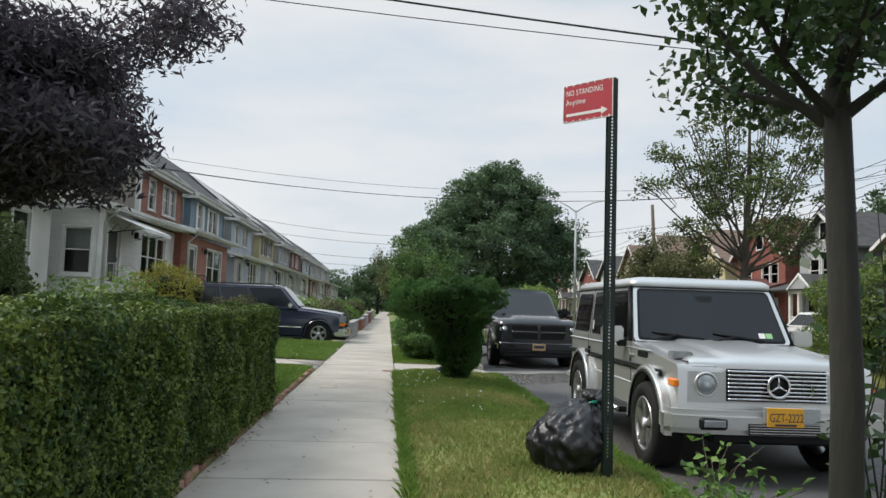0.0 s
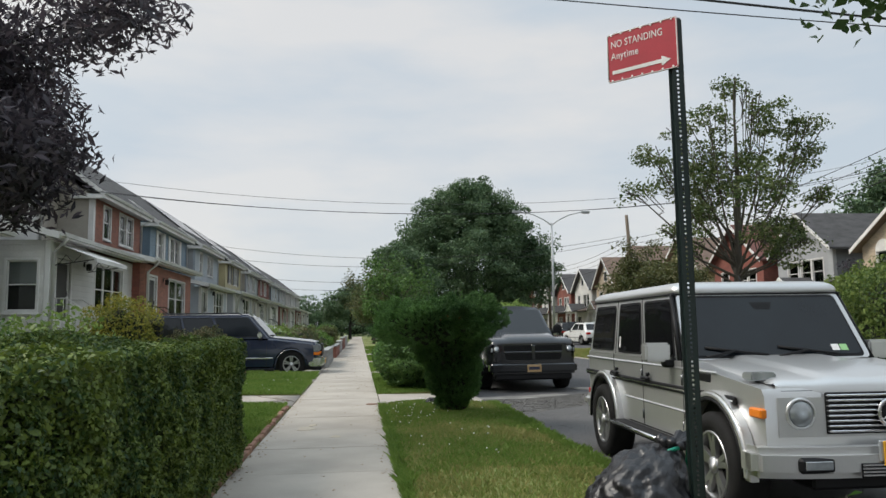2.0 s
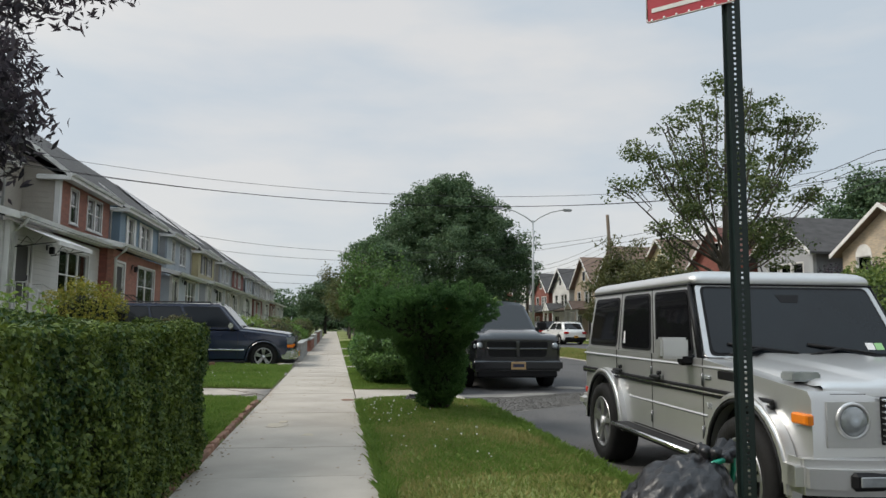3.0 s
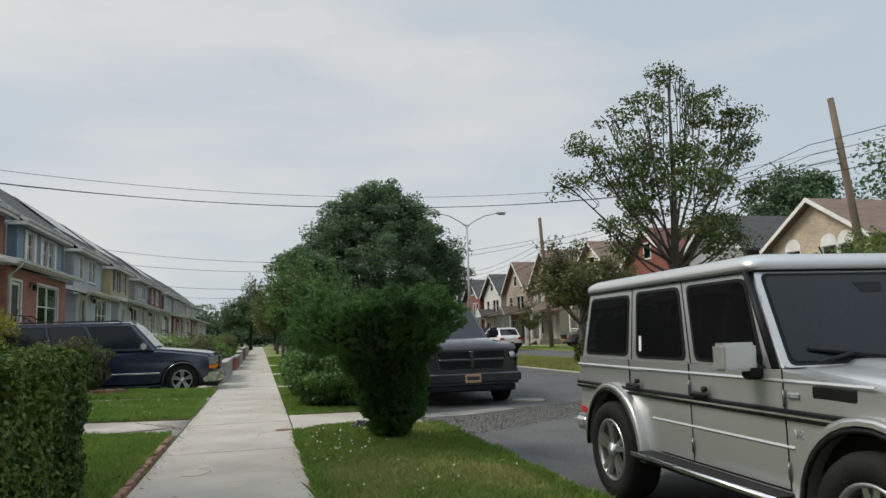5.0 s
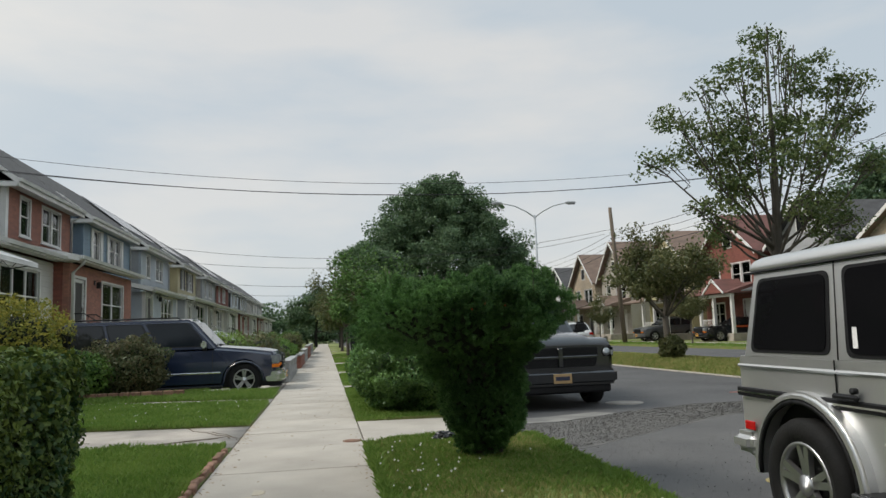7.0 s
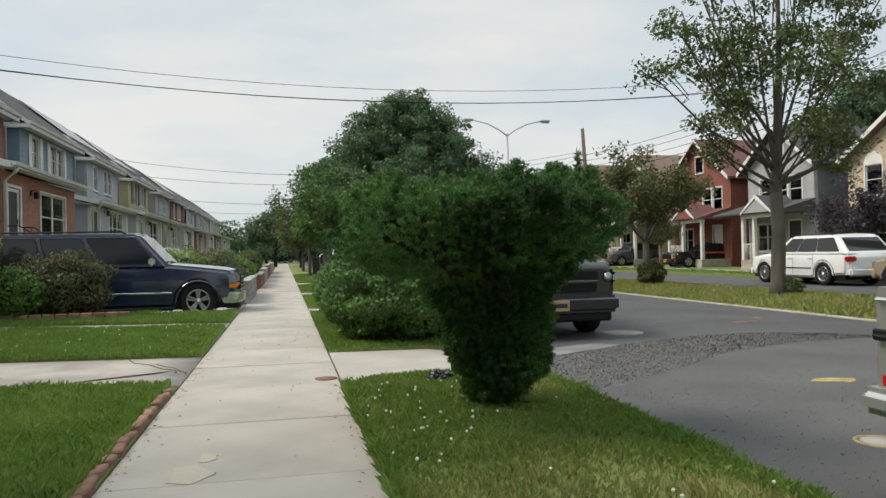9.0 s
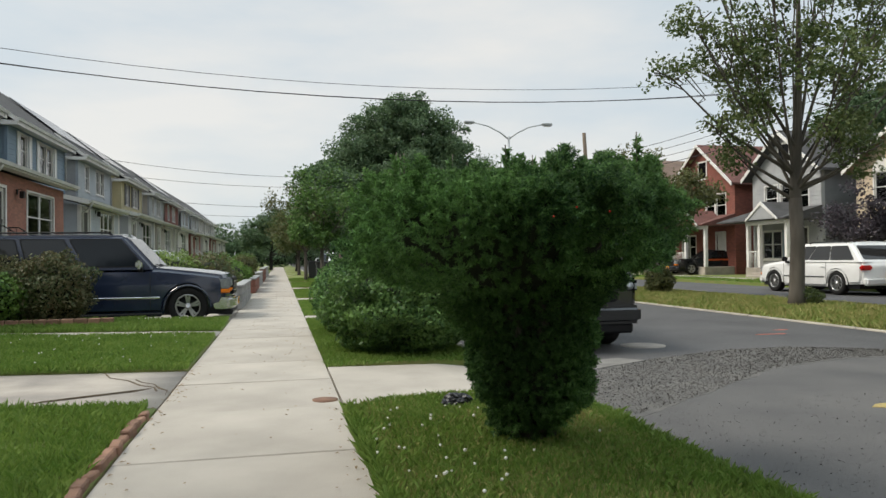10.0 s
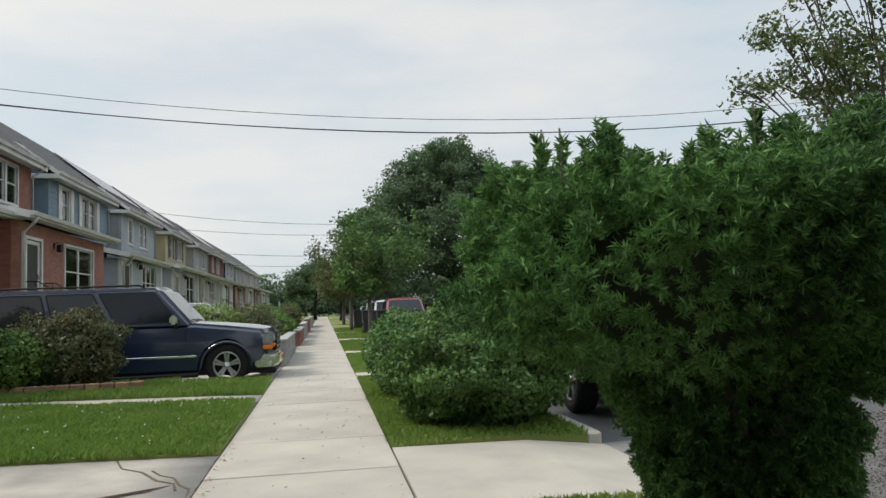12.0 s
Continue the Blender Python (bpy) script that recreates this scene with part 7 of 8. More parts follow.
def boxy_suv():
    """The silver square-built off-roader by the kerb."""
    c = thing("off_roader", "silver boxy off-road car parked at the kerb", "car", at=(3.20, 7.30, -0.13), rz=180 - 2.2)
    W, r, fa, ra = 1.72, 0.385, 1.425, -1.31
    hw = W / 2
    f, bk = 2.06, -2.09
    s, belt, H = 0.47, 1.115, 1.735
    ar = 0.475
    arch = lambda y: arch_points(y, ar, 0.40, 13, True)
    # lower body up to the belt
    low = [(f, s + 0.02), (f, 0.93), (f - 0.03, 0.98), (0.76, belt - 0.005), (bk + 0.02, belt), (bk, belt - 0.03), (bk, s + 0.05), (bk + 0.05, s - 0.02)] + arch(ra) + [(ra + ar, s - 0.05), (fa - ar, s - 0.05)] + arch(fa)
    body = side_shell(low, W, SILVER, c, "body", 0.045, 0.03)
    # raised bonnet with squared wings
    b = bmesh.new()
    rows_ = []
    for y, z, e in ((f - 0.005, 0.955, 0.0), (f - 0.012, 0.995, 0.0), (f - 0.035, 1.022, 0.008), (f - 0.10, 1.036, 0.022), (1.5, 1.075, 0.030), (1.0, 1.108, 0.030), (0.66, 1.128, 0.030), (0.62, 1.128, 0.028)):
        rows_.append([b.verts.new((x, y - 0.05 * abs(x / 0.72) ** 4, z + e * k)) for x, k in ((-0.72, -1.6), (-0.70, -0.7), (-0.66, -0.1), (-0.44, 0.0), (-0.40, 0.25), (-0.36, 0.9), (-0.30, 1.0), (-0.12, 0.85), (0.12, 0.85), (0.30, 1.0), (0.36, 0.9), (0.40, 0.25), (0.44, 0.0), (0.66, -0.1), (0.70, -0.7), (0.72, -1.6))])
    for r0, r1 in zip(rows_, rows_[1:]):
        for k in range(15):
            b.faces.new((r0[k], r0[k + 1], r1[k + 1], r1[k]))
    base_ = [b.verts.new((v.co.x, v.co.y, 0.93)) for v in rows_[0]]
    for k in range(15):
        b.faces.new((base_[k], base_[k + 1], rows_[0][k + 1], rows_[0][k]))
    bmesh.ops.recalc_face_normals(b, faces=b.faces[:])
    bonnet = smooth_by_angle(part("bonnet", b, SILVER, c), 40)
    part("bonnet_vent", box(-0.36, 0.36, 0.80, 0.92, 1.112, 1.135, 0.004), PLASTIC, bonnet)
    part("bonnet_seam", box(-0.705, 0.705, f - 0.045, f - 0.02, 0.955, 0.967), PLASTIC, bonnet)
    # cabin: near upright sides, flat glass
    y_ = (0.76, 0.44, bk + 0.11, bk + 0.04)
    w0, w1 = W - 0.04, W - 0.20
    base = [(-w0 / 2, y_[0], belt), (w0 / 2, y_[0], belt), (w0 / 2, y_[3], belt), (-w0 / 2, y_[3], belt)]
    top = [(-w1 / 2, y_[1], H - 0.05), (w1 / 2, y_[1], H - 0.05), (w1 / 2, y_[2], H - 0.05), (-w1 / 2, y_[2], H - 0.05)]
    b = bmesh.new()
    v0, v1 = [b.verts.new(p) for p in base], [b.verts.new(p) for p in top]
    b.faces.new(v0[::-1])
    b.faces.new(v1)
    for i in range(4):
        b.faces.new((v0[i], v0[(i + 1) % 4], v1[(i + 1) % 4], v1[i]))
    bmesh.ops.bevel(b, geom=[e for e in b.edges if abs(e.verts[0].co.z - e.verts[1].co.z) > 0.3], offset=0.05, segments=3, affect="EDGES")
    bmesh.ops.recalc_face_normals(b, faces=b.faces[:])
    cabin = part("cabin", b, SILVER, c)
    # roof panel with softly rounded edges, and its rain gutter
    b = bmesh.new()
    rings = []
    for inset, z in ((-0.012, H - 0.05), (-0.016, H - 0.025), (-0.010, H + 0.0), (0.012, H + 0.025), (0.05, H + 0.045), (0.12, H + 0.058), (0.28, H + 0.068), (0.5, H + 0.074)):
        x1, ya_, yb_ = w1 / 2 - inset, y_[2] - 0.045 + inset, y_[1] + 0.02 - inset
        rr = max(0.02, 0.10 - inset * 0.1)
        loop = []
        for cx, cy, a0 in ((x1 - rr, yb_ - rr, 0), (-x1 + rr, yb_ - rr, 90), (-x1 + rr, ya_ + rr, 180), (x1 - rr, ya_ + rr, 270)):
            for k in range(6):
                a = radians(a0 + 90 * k / 5)
                loop.append(b.verts.new((cx + rr * math.cos(a), cy + rr * math.sin(a), z)))
        rings.append(loop)
    for r0, r1 in zip(rings, rings[1:]):
        for k in range(24):
            b.faces.new((r0[k], r0[(k + 1) % 24], r1[(k + 1) % 24], r1[k])).smooth = True
    b.faces.new(rings[-1]).smooth = True
    b.faces.new(rings[0][::-1])
    bmesh.ops.recalc_face_normals(b, faces=b.faces[:])
    roof = part("roof", b, SILVER, c)
    part("rain_gutter", box(-w1 / 2 - 0.024, w1 / 2 + 0.024, y_[2] - 0.055, y_[1] + 0.018, H - 0.062, H - 0.051, 0.004), PLASTIC, roof)
    part("aerial", tube([(-0.02, 0.14, H + 0.05), (-0.02, 0.10, H + 0.13)], 0.006, 6), PLASTIC, roof)
    # glass with rubber seals
    def glazed(quad, sub, name, gm, r=0.05):
        pane_on(c, quad, None, PLASTIC, name + "_seal", 0.005, r, [(u + du, v + dv) for (u, v), (du, dv) in zip(sub, ((-0.012, -0.035), (0.012, -0.035), (0.012, 0.035), (-0.012, 0.035)))])
        pane_on(c, quad, None, gm, name, 0.010, r, sub)
    glazed((base[0], base[1], top[1], top[0]), [(0.05, 0.05), (0.95, 0.05), (0.95, 0.92), (0.05, 0.92)], "windscreen", SCREEN)
    fr, n, at_ = pane_on(c, (base[0], base[1], top[1], top[0]), None, SILVER, "windscreen_frame", 0.003, 0.05, [(0.012, 0.0), (0.988, 0.0), (0.988, 0.99), (0.012, 0.99)])
    glazed((base[3], base[2], top[2], top[3]), [(0.10, 0.10), (0.90, 0.10), (0.90, 0.88), (0.10, 0.88)], "rear_window", TINT)
    L = y_[0] - y_[3]
    for sx, q in ((-1, (base[0], base[3], top[3], top[0])), (1, (base[1], base[2], top[2], top[1]))):
        glazed(q, [(0.058, 0.06), (0.292, 0.06), (0.290, 0.89), (0.037, 0.89)], "door_window", TINT, 0.06)
        glazed(q, [(0.355, 0.06), (0.594, 0.06), (0.594, 0.89), (0.352, 0.89)], "door_window", TINT, 0.06)
        glazed(q, [(0.668, 0.08), (0.945, 0.08), (0.945, 0.87), (0.664, 0.87)], "rear_side_window", TINT, 0.06)
        # black pillar beside the windscreen, door seams
        p = [Vector(v) for v in q]
        def on(u, v):
            return (p[0] * (1 - u) + p[1] * u) * (1 - v) + (p[3] * (1 - u) + p[2] * u) * v
        part("pillar_trim", tube([on(0.012, 0.0) + Vector((sx * 0.004, 0, 0)), on(0.012, 1.0) + Vector((sx * 0.004, 0, 0))], 0.022, 6), PLASTIC, c)
        for u in (0.325, 0.634):
            part("door_seam", tube([on(u, 0.0) + Vector((sx * 0.001, 0, 0)), on(u, 0.98) + Vector((sx * 0.001, 0, 0))], 0.005, 4), PLASTIC, c)
        for ya, z0 in ((0.80, s), (y_[0] - 0.325 * L, s), (y_[0] - 0.638 * L, 0.82)):
            part("door_seam", box(sx * hw - 0.002, sx * hw + 0.0025, ya - 0.005, ya + 0.005, z0, belt), PLASTIC, c)
        part("sill_seam", box(sx * hw - 0.002, sx * hw + 0.0025, ra + 0.72, 0.80, s - 0.002, s + 0.008), PLASTIC, c)
        for ya in (0.812, y_[0] - 0.325 * L + 0.012):
            for zz in (0.58, 0.96):
                part("hinge", tube([(sx * (hw + 0.012), ya, zz - 0.045), (sx * (hw + 0.012), ya, zz + 0.045)], 0.009, 6), GREY_PAINT, c)
        # creases, the black rubbing strip
        for zz in (1.05, 0.70):
            part("body_crease", prism([(hw * sx, zz - 0.012), (sx * (hw + 0.009), zz), (hw * sx, zz + 0.012)], bk + 0.03 if zz > 1 else ra + 0.62, f - 0.62 if zz > 1 else 0.86, "y"), SILVER, c)
        st = part("rubbing_strip", box(min(sx * hw, sx * (hw + 0.022)), max(sx * hw, sx * (hw + 0.022)), bk + 0.02, f - 0.32, 0.845, 0.905, 0.008), PLASTIC, c)
        part("strip_insert", box(min(sx * hw, sx * (hw + 0.026)), max(sx * hw, sx * (hw + 0.026)), bk + 0.03, f - 0.34, 0.868, 0.880), CHROME, st)
        for ya in (y_[0] - 0.325 * L - 0.0 + 0.20, y_[0] - 0.638 * L + 0.16):
            h = part("door_handle", box(min(sx * (hw + 0.02), sx * (hw + 0.055)), max(sx * (hw + 0.02), sx * (hw + 0.055)), ya - 0.14, ya + 0.06, 0.905, 0.94, 0.012), PLASTIC, c)
            part("push_button", lathe([(0, 0), (0.018, 0), (0.018, 0.03), (0, 0.03)], 10, "x", (sx * (hw + 0.02) if sx > 0 else -hw - 0.05, ya + 0.03, 0.96)), PLASTIC, h)
        # flared arches
        for ya in (ra, fa):
            tout = [(ya + (ar + 0.062) * math.cos(t), 0.40 + (ar + 0.05) * math.sin(t)) for t in np.linspace(-0.06, math.pi + 0.06, 18)]
            tin = [(ya + (ar - 0.01) * math.cos(t), 0.40 + (ar - 0.01) * math.sin(t)) for t in np.linspace(math.pi + 0.06, -0.06, 18)]
            b = prism(tout + tin, min(sx * (hw - 0.03), sx * (hw + 0.068)), max(sx * (hw - 0.03), sx * (hw + 0.068)), "x", 0.02, seg=3)
            smooth_by_angle(part("wheel_arch", b, SILVER, c), 50)
            part("arch_lip", tube([(sx * (hw + 0.06), ya + (ar - 0.012) * math.cos(t), 0.40 + (ar - 0.012) * math.sin(t)) for t in np.linspace(-0.05, math.pi + 0.05, 16)], 0.014, 5), PLASTIC, c)
            wheel(c, sx * (hw - 0.055), ya, r, 0.27, sx, ALLOY, 5)
            part("wheel_well", box(min(sx * 0.3, sx * (hw - 0.04)), max(sx * 0.3, sx * (hw - 0.04)), ya - ar + 0.02, ya + ar - 0.02, 0.36, 0.84), PLASTIC, c)
        # running board
        part("running_board", box(min(sx * (hw - 0.05), sx * (hw + 0.15)), max(sx * (hw - 0.05), sx * (hw + 0.15)), ra + 0.55, fa - 0.55, 0.405, 0.46, 0.02, seg=2), PLASTIC, c)
        part("board_tube", tube([(sx * (hw + 0.15), ra + 0.55, 0.445), (sx * (hw + 0.15), fa - 0.55, 0.445)], 0.018, 8), CHROME, c)
        # front wing: vent, indicator, side lamp block
        part("wing_vent", box(min(sx * 0.80, sx * (hw + 0.004)), max(sx * 0.80, sx * (hw + 0.004)), 1.02, 1.32, 0.97, 1.04, 0.01), PLASTIC, c)
        part("wing_indicator", box(min(sx * 0.62, sx * 0.80), max(sx * 0.62, sx * 0.80), 1.70, 1.84, 1.02, 1.075, 0.01, seg=2), LAMP_LENS, c)
        part("side_indicator", box(min(sx * (hw - 0.04), sx * (hw + 0.012)), max(sx * (hw - 0.04), sx * (hw + 0.012)), f - 0.15, f + 0.006, 0.79, 0.855, 0.01), AMBER, c)
        part("side_repeater", box(min(sx * hw, sx * (hw + 0.018)), max(sx * hw, sx * (hw + 0.018)), 0.84, 0.93, 0.96, 0.995, 0.008), LAMP_LENS, c)
        # headlamps
        hl = part("headlight", lathe([(0.0, f - 0.02), (0.082, f - 0.02), (0.090, f + 0.012), (0.078, f + 0.028), (0.04, f + 0.040), (0.0, f + 0.043)], 28, "y", (sx * 0.60, 0, 0.82)), LAMP_LENS, c, "round headlight")
        part("headlight_ring", lathe([(0.084, f - 0.01), (0.104, f - 0.01), (0.104, f + 0.02), (0.088, f + 0.030)], 28, "y", (sx * 0.60, 0, 0.82)), SILVER, hl)
        part("fog_light", box(min(sx * 0.46, sx * 0.70), max(sx * 0.46, sx * 0.70), f + 0.10, f + 0.153, 0.46, 0.56, 0.02), PLASTIC, c)
        part("fog_lens", box(min(sx * 0.49, sx * 0.67), max(sx * 0.49, sx * 0.67), f + 0.154, f + 0.163, 0.485, 0.54, 0.004), LAMP_LENS, c)
        part("tail_light", box(min(sx * (hw - 0.16), sx * (hw - 0.03)), max(sx * (hw - 0.16), sx * (hw - 0.03)), bk - 0.015, bk + 0.03, 0.64, 0.80, 0.01), RED_LENS, c)
        part("side_marker", box(min(sx * hw, sx * (hw + 0.012)), max(sx * hw, sx * (hw + 0.012)), bk + 0.07, bk + 0.19, 0.62, 0.68, 0.006), RED_LENS, c, "red side marker")
    for sx in (-1, 1):
        m = part("wing_mirror", box(min(sx * (hw + 0.03), sx * (hw + 0.25)), max(sx * (hw + 0.03), sx * (hw + 0.25)), 0.53, 0.65, 1.10, 1.26, 0.018, seg=2), SILVER, c)
        part("mirror_glass", box(min(sx * (hw + 0.06), sx * (hw + 0.225)), max(sx * (hw + 0.06), sx * (hw + 0.225)), 0.524, 0.5295, 1.125, 1.235), TINT, m)
        part("mirror_arm", box(min(sx * (hw - 0.04), sx * (hw + 0.09)), max(sx * (hw - 0.04), sx * (hw + 0.09)), 0.55, 0.64, 1.05, 1.13, 0.02), PLASTIC, m)
    # front: grille with chrome slats, badge, bumper, plate
    smooth_by_angle(part("nose", box(-0.80, 0.80, f - 0.12, f + 0.012, 0.62, 0.975, 0.05, seg=4), SILVER, c))
    gr = part("grille", box(-0.43, 0.43, f + 0.006, f + 0.022, 0.685, 0.955, 0.008), PLASTIC, c)
    for i in range(8):
        zz = 0.705 + i * 0.033
        part("grille_slat", box(-0.425, 0.425, f + 0.018, f + 0.05, zz - 0.006, zz + 0.008, 0.004), CHROME, gr, "" if i else "bright grille slats")
    bd = part("badge", lathe([(0.082, f + 0.05), (0.102, f + 0.05), (0.102, f + 0.068), (0.082, f + 0.068)], 30, "y", (0, 0, 0.82)), CHROME, gr, "round chrome badge")
    part("badge_disc", lathe([(0.0, f + 0.045), (0.083, f + 0.045), (0.083, f + 0.052), (0.0, f + 0.052)], 24, "y", (0, 0, 0.82)), PLASTIC, bd)
    for k in range(3):
        spk = bmesh.new()
        a = math.pi / 2 + k * 2 * math.pi / 3
        tube([(0, f + 0.06, 0.82), (0.085 * math.cos(a), f + 0.06, 0.82 + 0.085 * math.sin(a))], [0.014, 0.005], 5, spk)
        part("badge_spoke", spk, CHROME, bd)
    bb = box(-0.95, 0.95, f - 0.02, f + 0.15, 0.42, 0.615, 0.045, seg=4)
    slice_up(bb, 0, (-0.8, -0.65, -0.45, 0.45, 0.65, 0.8))
    for v in bb.verts:
        v.co.y -= 0.10 * (abs(v.co.x) / 0.95) ** 4
    bp = smooth_by_angle(part("front_bumper", bb, SILVER, c))
    for sx in (-1, 1):
        smooth_by_angle(part("bumper_end", box(min(sx * 0.86, sx * 0.95), max(sx * 0.86, sx * 0.95), f - 0.17, f + 0.035, 0.42, 0.615, 0.04, seg=4), SILVER, bp))
    part("lower_grille", box(-0.30, 0.30, f + 0.147, f + 0.156, 0.43, 0.52, 0.006), PLASTIC, bp)
    for i in range(4):
        part("lower_slat", box(-0.295, 0.295, f + 0.154, f + 0.165, 0.442 + i * 0.021, 0.452 + i * 0.021), CHROME, bp)
    part("plate_holder", box(-0.30, 0.18, f + 0.150, f + 0.162, 0.53, 0.66, 0.006), LAMP_METAL, bp)
    number_plate(c, f + 0.163, 0.58, 1, "GZT-2222")
    part("skid_plate", box(-0.55, 0.55, f - 0.25, f + 0.02, 0.33, 0.42, 0.02), PLASTIC, c)
    # rear corner bumper, chassis
    part("rear_bumper", box(-0.90, 0.90, bk - 0.09, bk + 0.16, 0.46, 0.60, 0.045, seg=3), SILVER, c)
    part("rear_door", box(-0.62, 0.62, bk - 0.012, bk + 0.0, 0.60, 1.09, 0.006), SILVER, c)
    part("underbody", box(-0.60, 0.60, bk + 0.2, f - 0.2, 0.36, 0.55), PLASTIC, c)
    part("fuel_flap", rounded_box_panel(-hw, bk + 0.09, bk + 0.27, 0.71, 0.83), SILVER, c)
    # wipers, cowl, stickers, quiet interior dashboard
    for x0, dx in ((-0.52, 0.5), (0.10, 0.52)):
        part("wiper", tube([(x0, 0.79, 1.15), (x0 + dx, 0.725, 1.215)], 0.013, 5), PLASTIC, c)
        part("wiper_arm", tube([(x0 + dx * 0.5, 0.76, 1.187), (x0 + dx * 0.5 + 0.30, 0.835, 1.14)], 0.011, 5), PLASTIC, c)
    n = n.normalized()
    for (u0, u1, v0, v1), m in (((0.845, 0.885, 0.10, 0.19), STICKER), ((0.80, 0.84, 0.10, 0.19), SIGN_WHITE)):
        u0, u1 = 1 - u1, 1 - u0
        part("windscreen_sticker", flat_panel([at_(u0, v0) + n * 0.0125, at_(u1, v0) + n * 0.0125, at_(u1, v1) + n * 0.0125, at_(u0, v1) + n * 0.0125], n, 0.001), m, c)
    mm = at_(0.5, 0.84) + n * 0.0125
    part("mirror_mount", flat_panel([mm + Vector((dx, 0, 0)) + (at_(0.5, 1) - at_(0.5, 0)).normalized() * dz for dx, dz in ((-0.10, 0), (0.10, 0), (0.07, -0.07), (-0.07, -0.07))], n, 0.001), PLASTIC, c)
    q = (base[1], base[2], top[2], top[1])
    p = [Vector(v) for v in q]
    on = lambda u, v: (p[0] * (1 - u) + p[1] * u) * (1 - v) + (p[3] * (1 - u) + p[2] * u) * v
    part("window_label", flat_panel([on(u, v) + Vector((0.0125, 0, 0)) for u, v in ((0.567, 0.12), (0.581, 0.12), (0.581, 0.32), (0.567, 0.32))], (1, 0, 0.1), 0.001), SIGN_WHITE, c)
    text_mesh("V8", 0.065, LAMP_METAL, c, pose(hw + 0.004, 0.86, 0.755, 90, 0, 90), 0.003, "model_lettering")
    return c


def rounded_box_panel(x, y0, y1, z0, z1):
    pts = rounded([(x, y0, z0), (x, y1, z0), (x, y1, z1), (x, y0, z1)], 0.03)
    return flat_panel(pts, (-1 if x < 0 else 1, 0, 0), 0.006)


def pickup():
    """The black pickup: lofted body with a high hood, crossed grille and an open bed."""
    c = thing("pickup_truck", "black pickup truck parked at the kerb behind the yew", "truck", at=(3.42, 19.30, -0.13), rz=180)
    b = bmesh.new()
    rings = []
    for y, w, zb, zt, crown in ((2.90, 0.86, 0.60, 1.05, 0.0), (2.85, 0.93, 0.56, 1.12, 0.015), (2.70, 0.985, 0.50, 1.165, 0.04), (2.3, 1.0, 0.46, 1.19, 0.07), (1.6, 1.0, 0.46, 1.215, 0.07), (1.12, 1.0, 0.44, 1.235, 0.05), (0.4, 1.0, 0.42, 1.23, 0.0), (-1.28, 1.0, 0.42, 1.25, 0.0), (-2.7, 1.0, 0.46, 1.28, 0.0), (-2.9, 0.97, 0.55, 1.27, 0.0)):
        half = [(w * 0.90, zb), (w * 0.975, zb + 0.05), (w, zb + 0.16), (w * 1.0, zt - 0.22), (w * 0.985, zt - 0.10), (w * 0.94, zt - 0.03), (w * 0.86, zt - 0.004), (w * 0.62, zt), (w * 0.52, zt + crown), (w * 0.25, zt + crown * 1.1)]
        loop = half + [(-x, z) for x, z in half[::-1]]
        rings.append([b.verts.new((x, y, z)) for x, z in loop])
    n = len(rings[0])
    for r0, r1 in zip(rings, rings[1:]):
        for k in range(n):
            b.faces.new((r0[k], r0[(k + 1) % n], r1[(k + 1) % n], r1[k])).smooth = True
    b.faces.new(rings[0])
    b.faces.new(rings[-1])
    bmesh.ops.recalc_face_normals(b, faces=b.faces[:])
    part("body", b, CHARCOAL, c)
    base, top = greenhouse(c, CHARCOAL, (1.20, 0.50, -1.0, -1.28), 1.20, 1.90, 1.86, 1.54)
    pane_on(c, (base[0], base[1], top[1], top[0]), (0.05, 0.95, 0.06, 0.92), CAR_GLASS, "windscreen")
    pane_on(c, (base[3], base[2], top[2], top[3]), (0.08, 0.92, 0.12, 0.86), TINT, "rear_window")
    for q in ((base[0], base[3], top[3], top[0]), (base[1], base[2], top[2], top[1])):
        for u0, u1 in ((0.14, 0.52), (0.56, 0.92)):
            pane_on(c, q, (u0, u1, 0.10, 0.86), TINT, "side_window")
    for x0 in (-0.62, 0.05):
        part("wiper", tube([(x0, 1.22, 1.235), (x0 + 0.55, 1.14, 1.285)], 0.012, 5), PLASTIC, c)
    # nose: crossed grille in a glossy surround, dark lamp housings
    sur = part("grille_surround", flat_panel(rounded([(-0.66, 2.885, 0.66), (0.66, 2.885, 0.66), (0.72, 2.885, 1.055), (-0.72, 2.885, 1.055)], 0.09), (0, 1, 0), 0.045), CHARCOAL, c)
    gr = part("grille", flat_panel(rounded([(-0.61, 2.931, 0.70), (0.61, 2.931, 0.70), (0.665, 2.931, 1.02), (-0.665, 2.931, 1.02)], 0.07), (0, 1, 0), 0.004), PLASTIC, sur)
    for i in range(9):
        z = 0.725 + i * 0.034
        part("grille_slat", box(-0.61, 0.61, 2.934, 2.944, z - 0.006, z + 0.006), PLASTIC, gr)
    part("grille_cross", box(-0.64, 0.64, 2.936, 2.962, 0.835, 0.885, 0.012), CHARCOAL, gr)
    part("grille_cross", box(-0.045, 0.045, 2.936, 2.966, 0.70, 1.02, 0.012), CHARCOAL, gr)
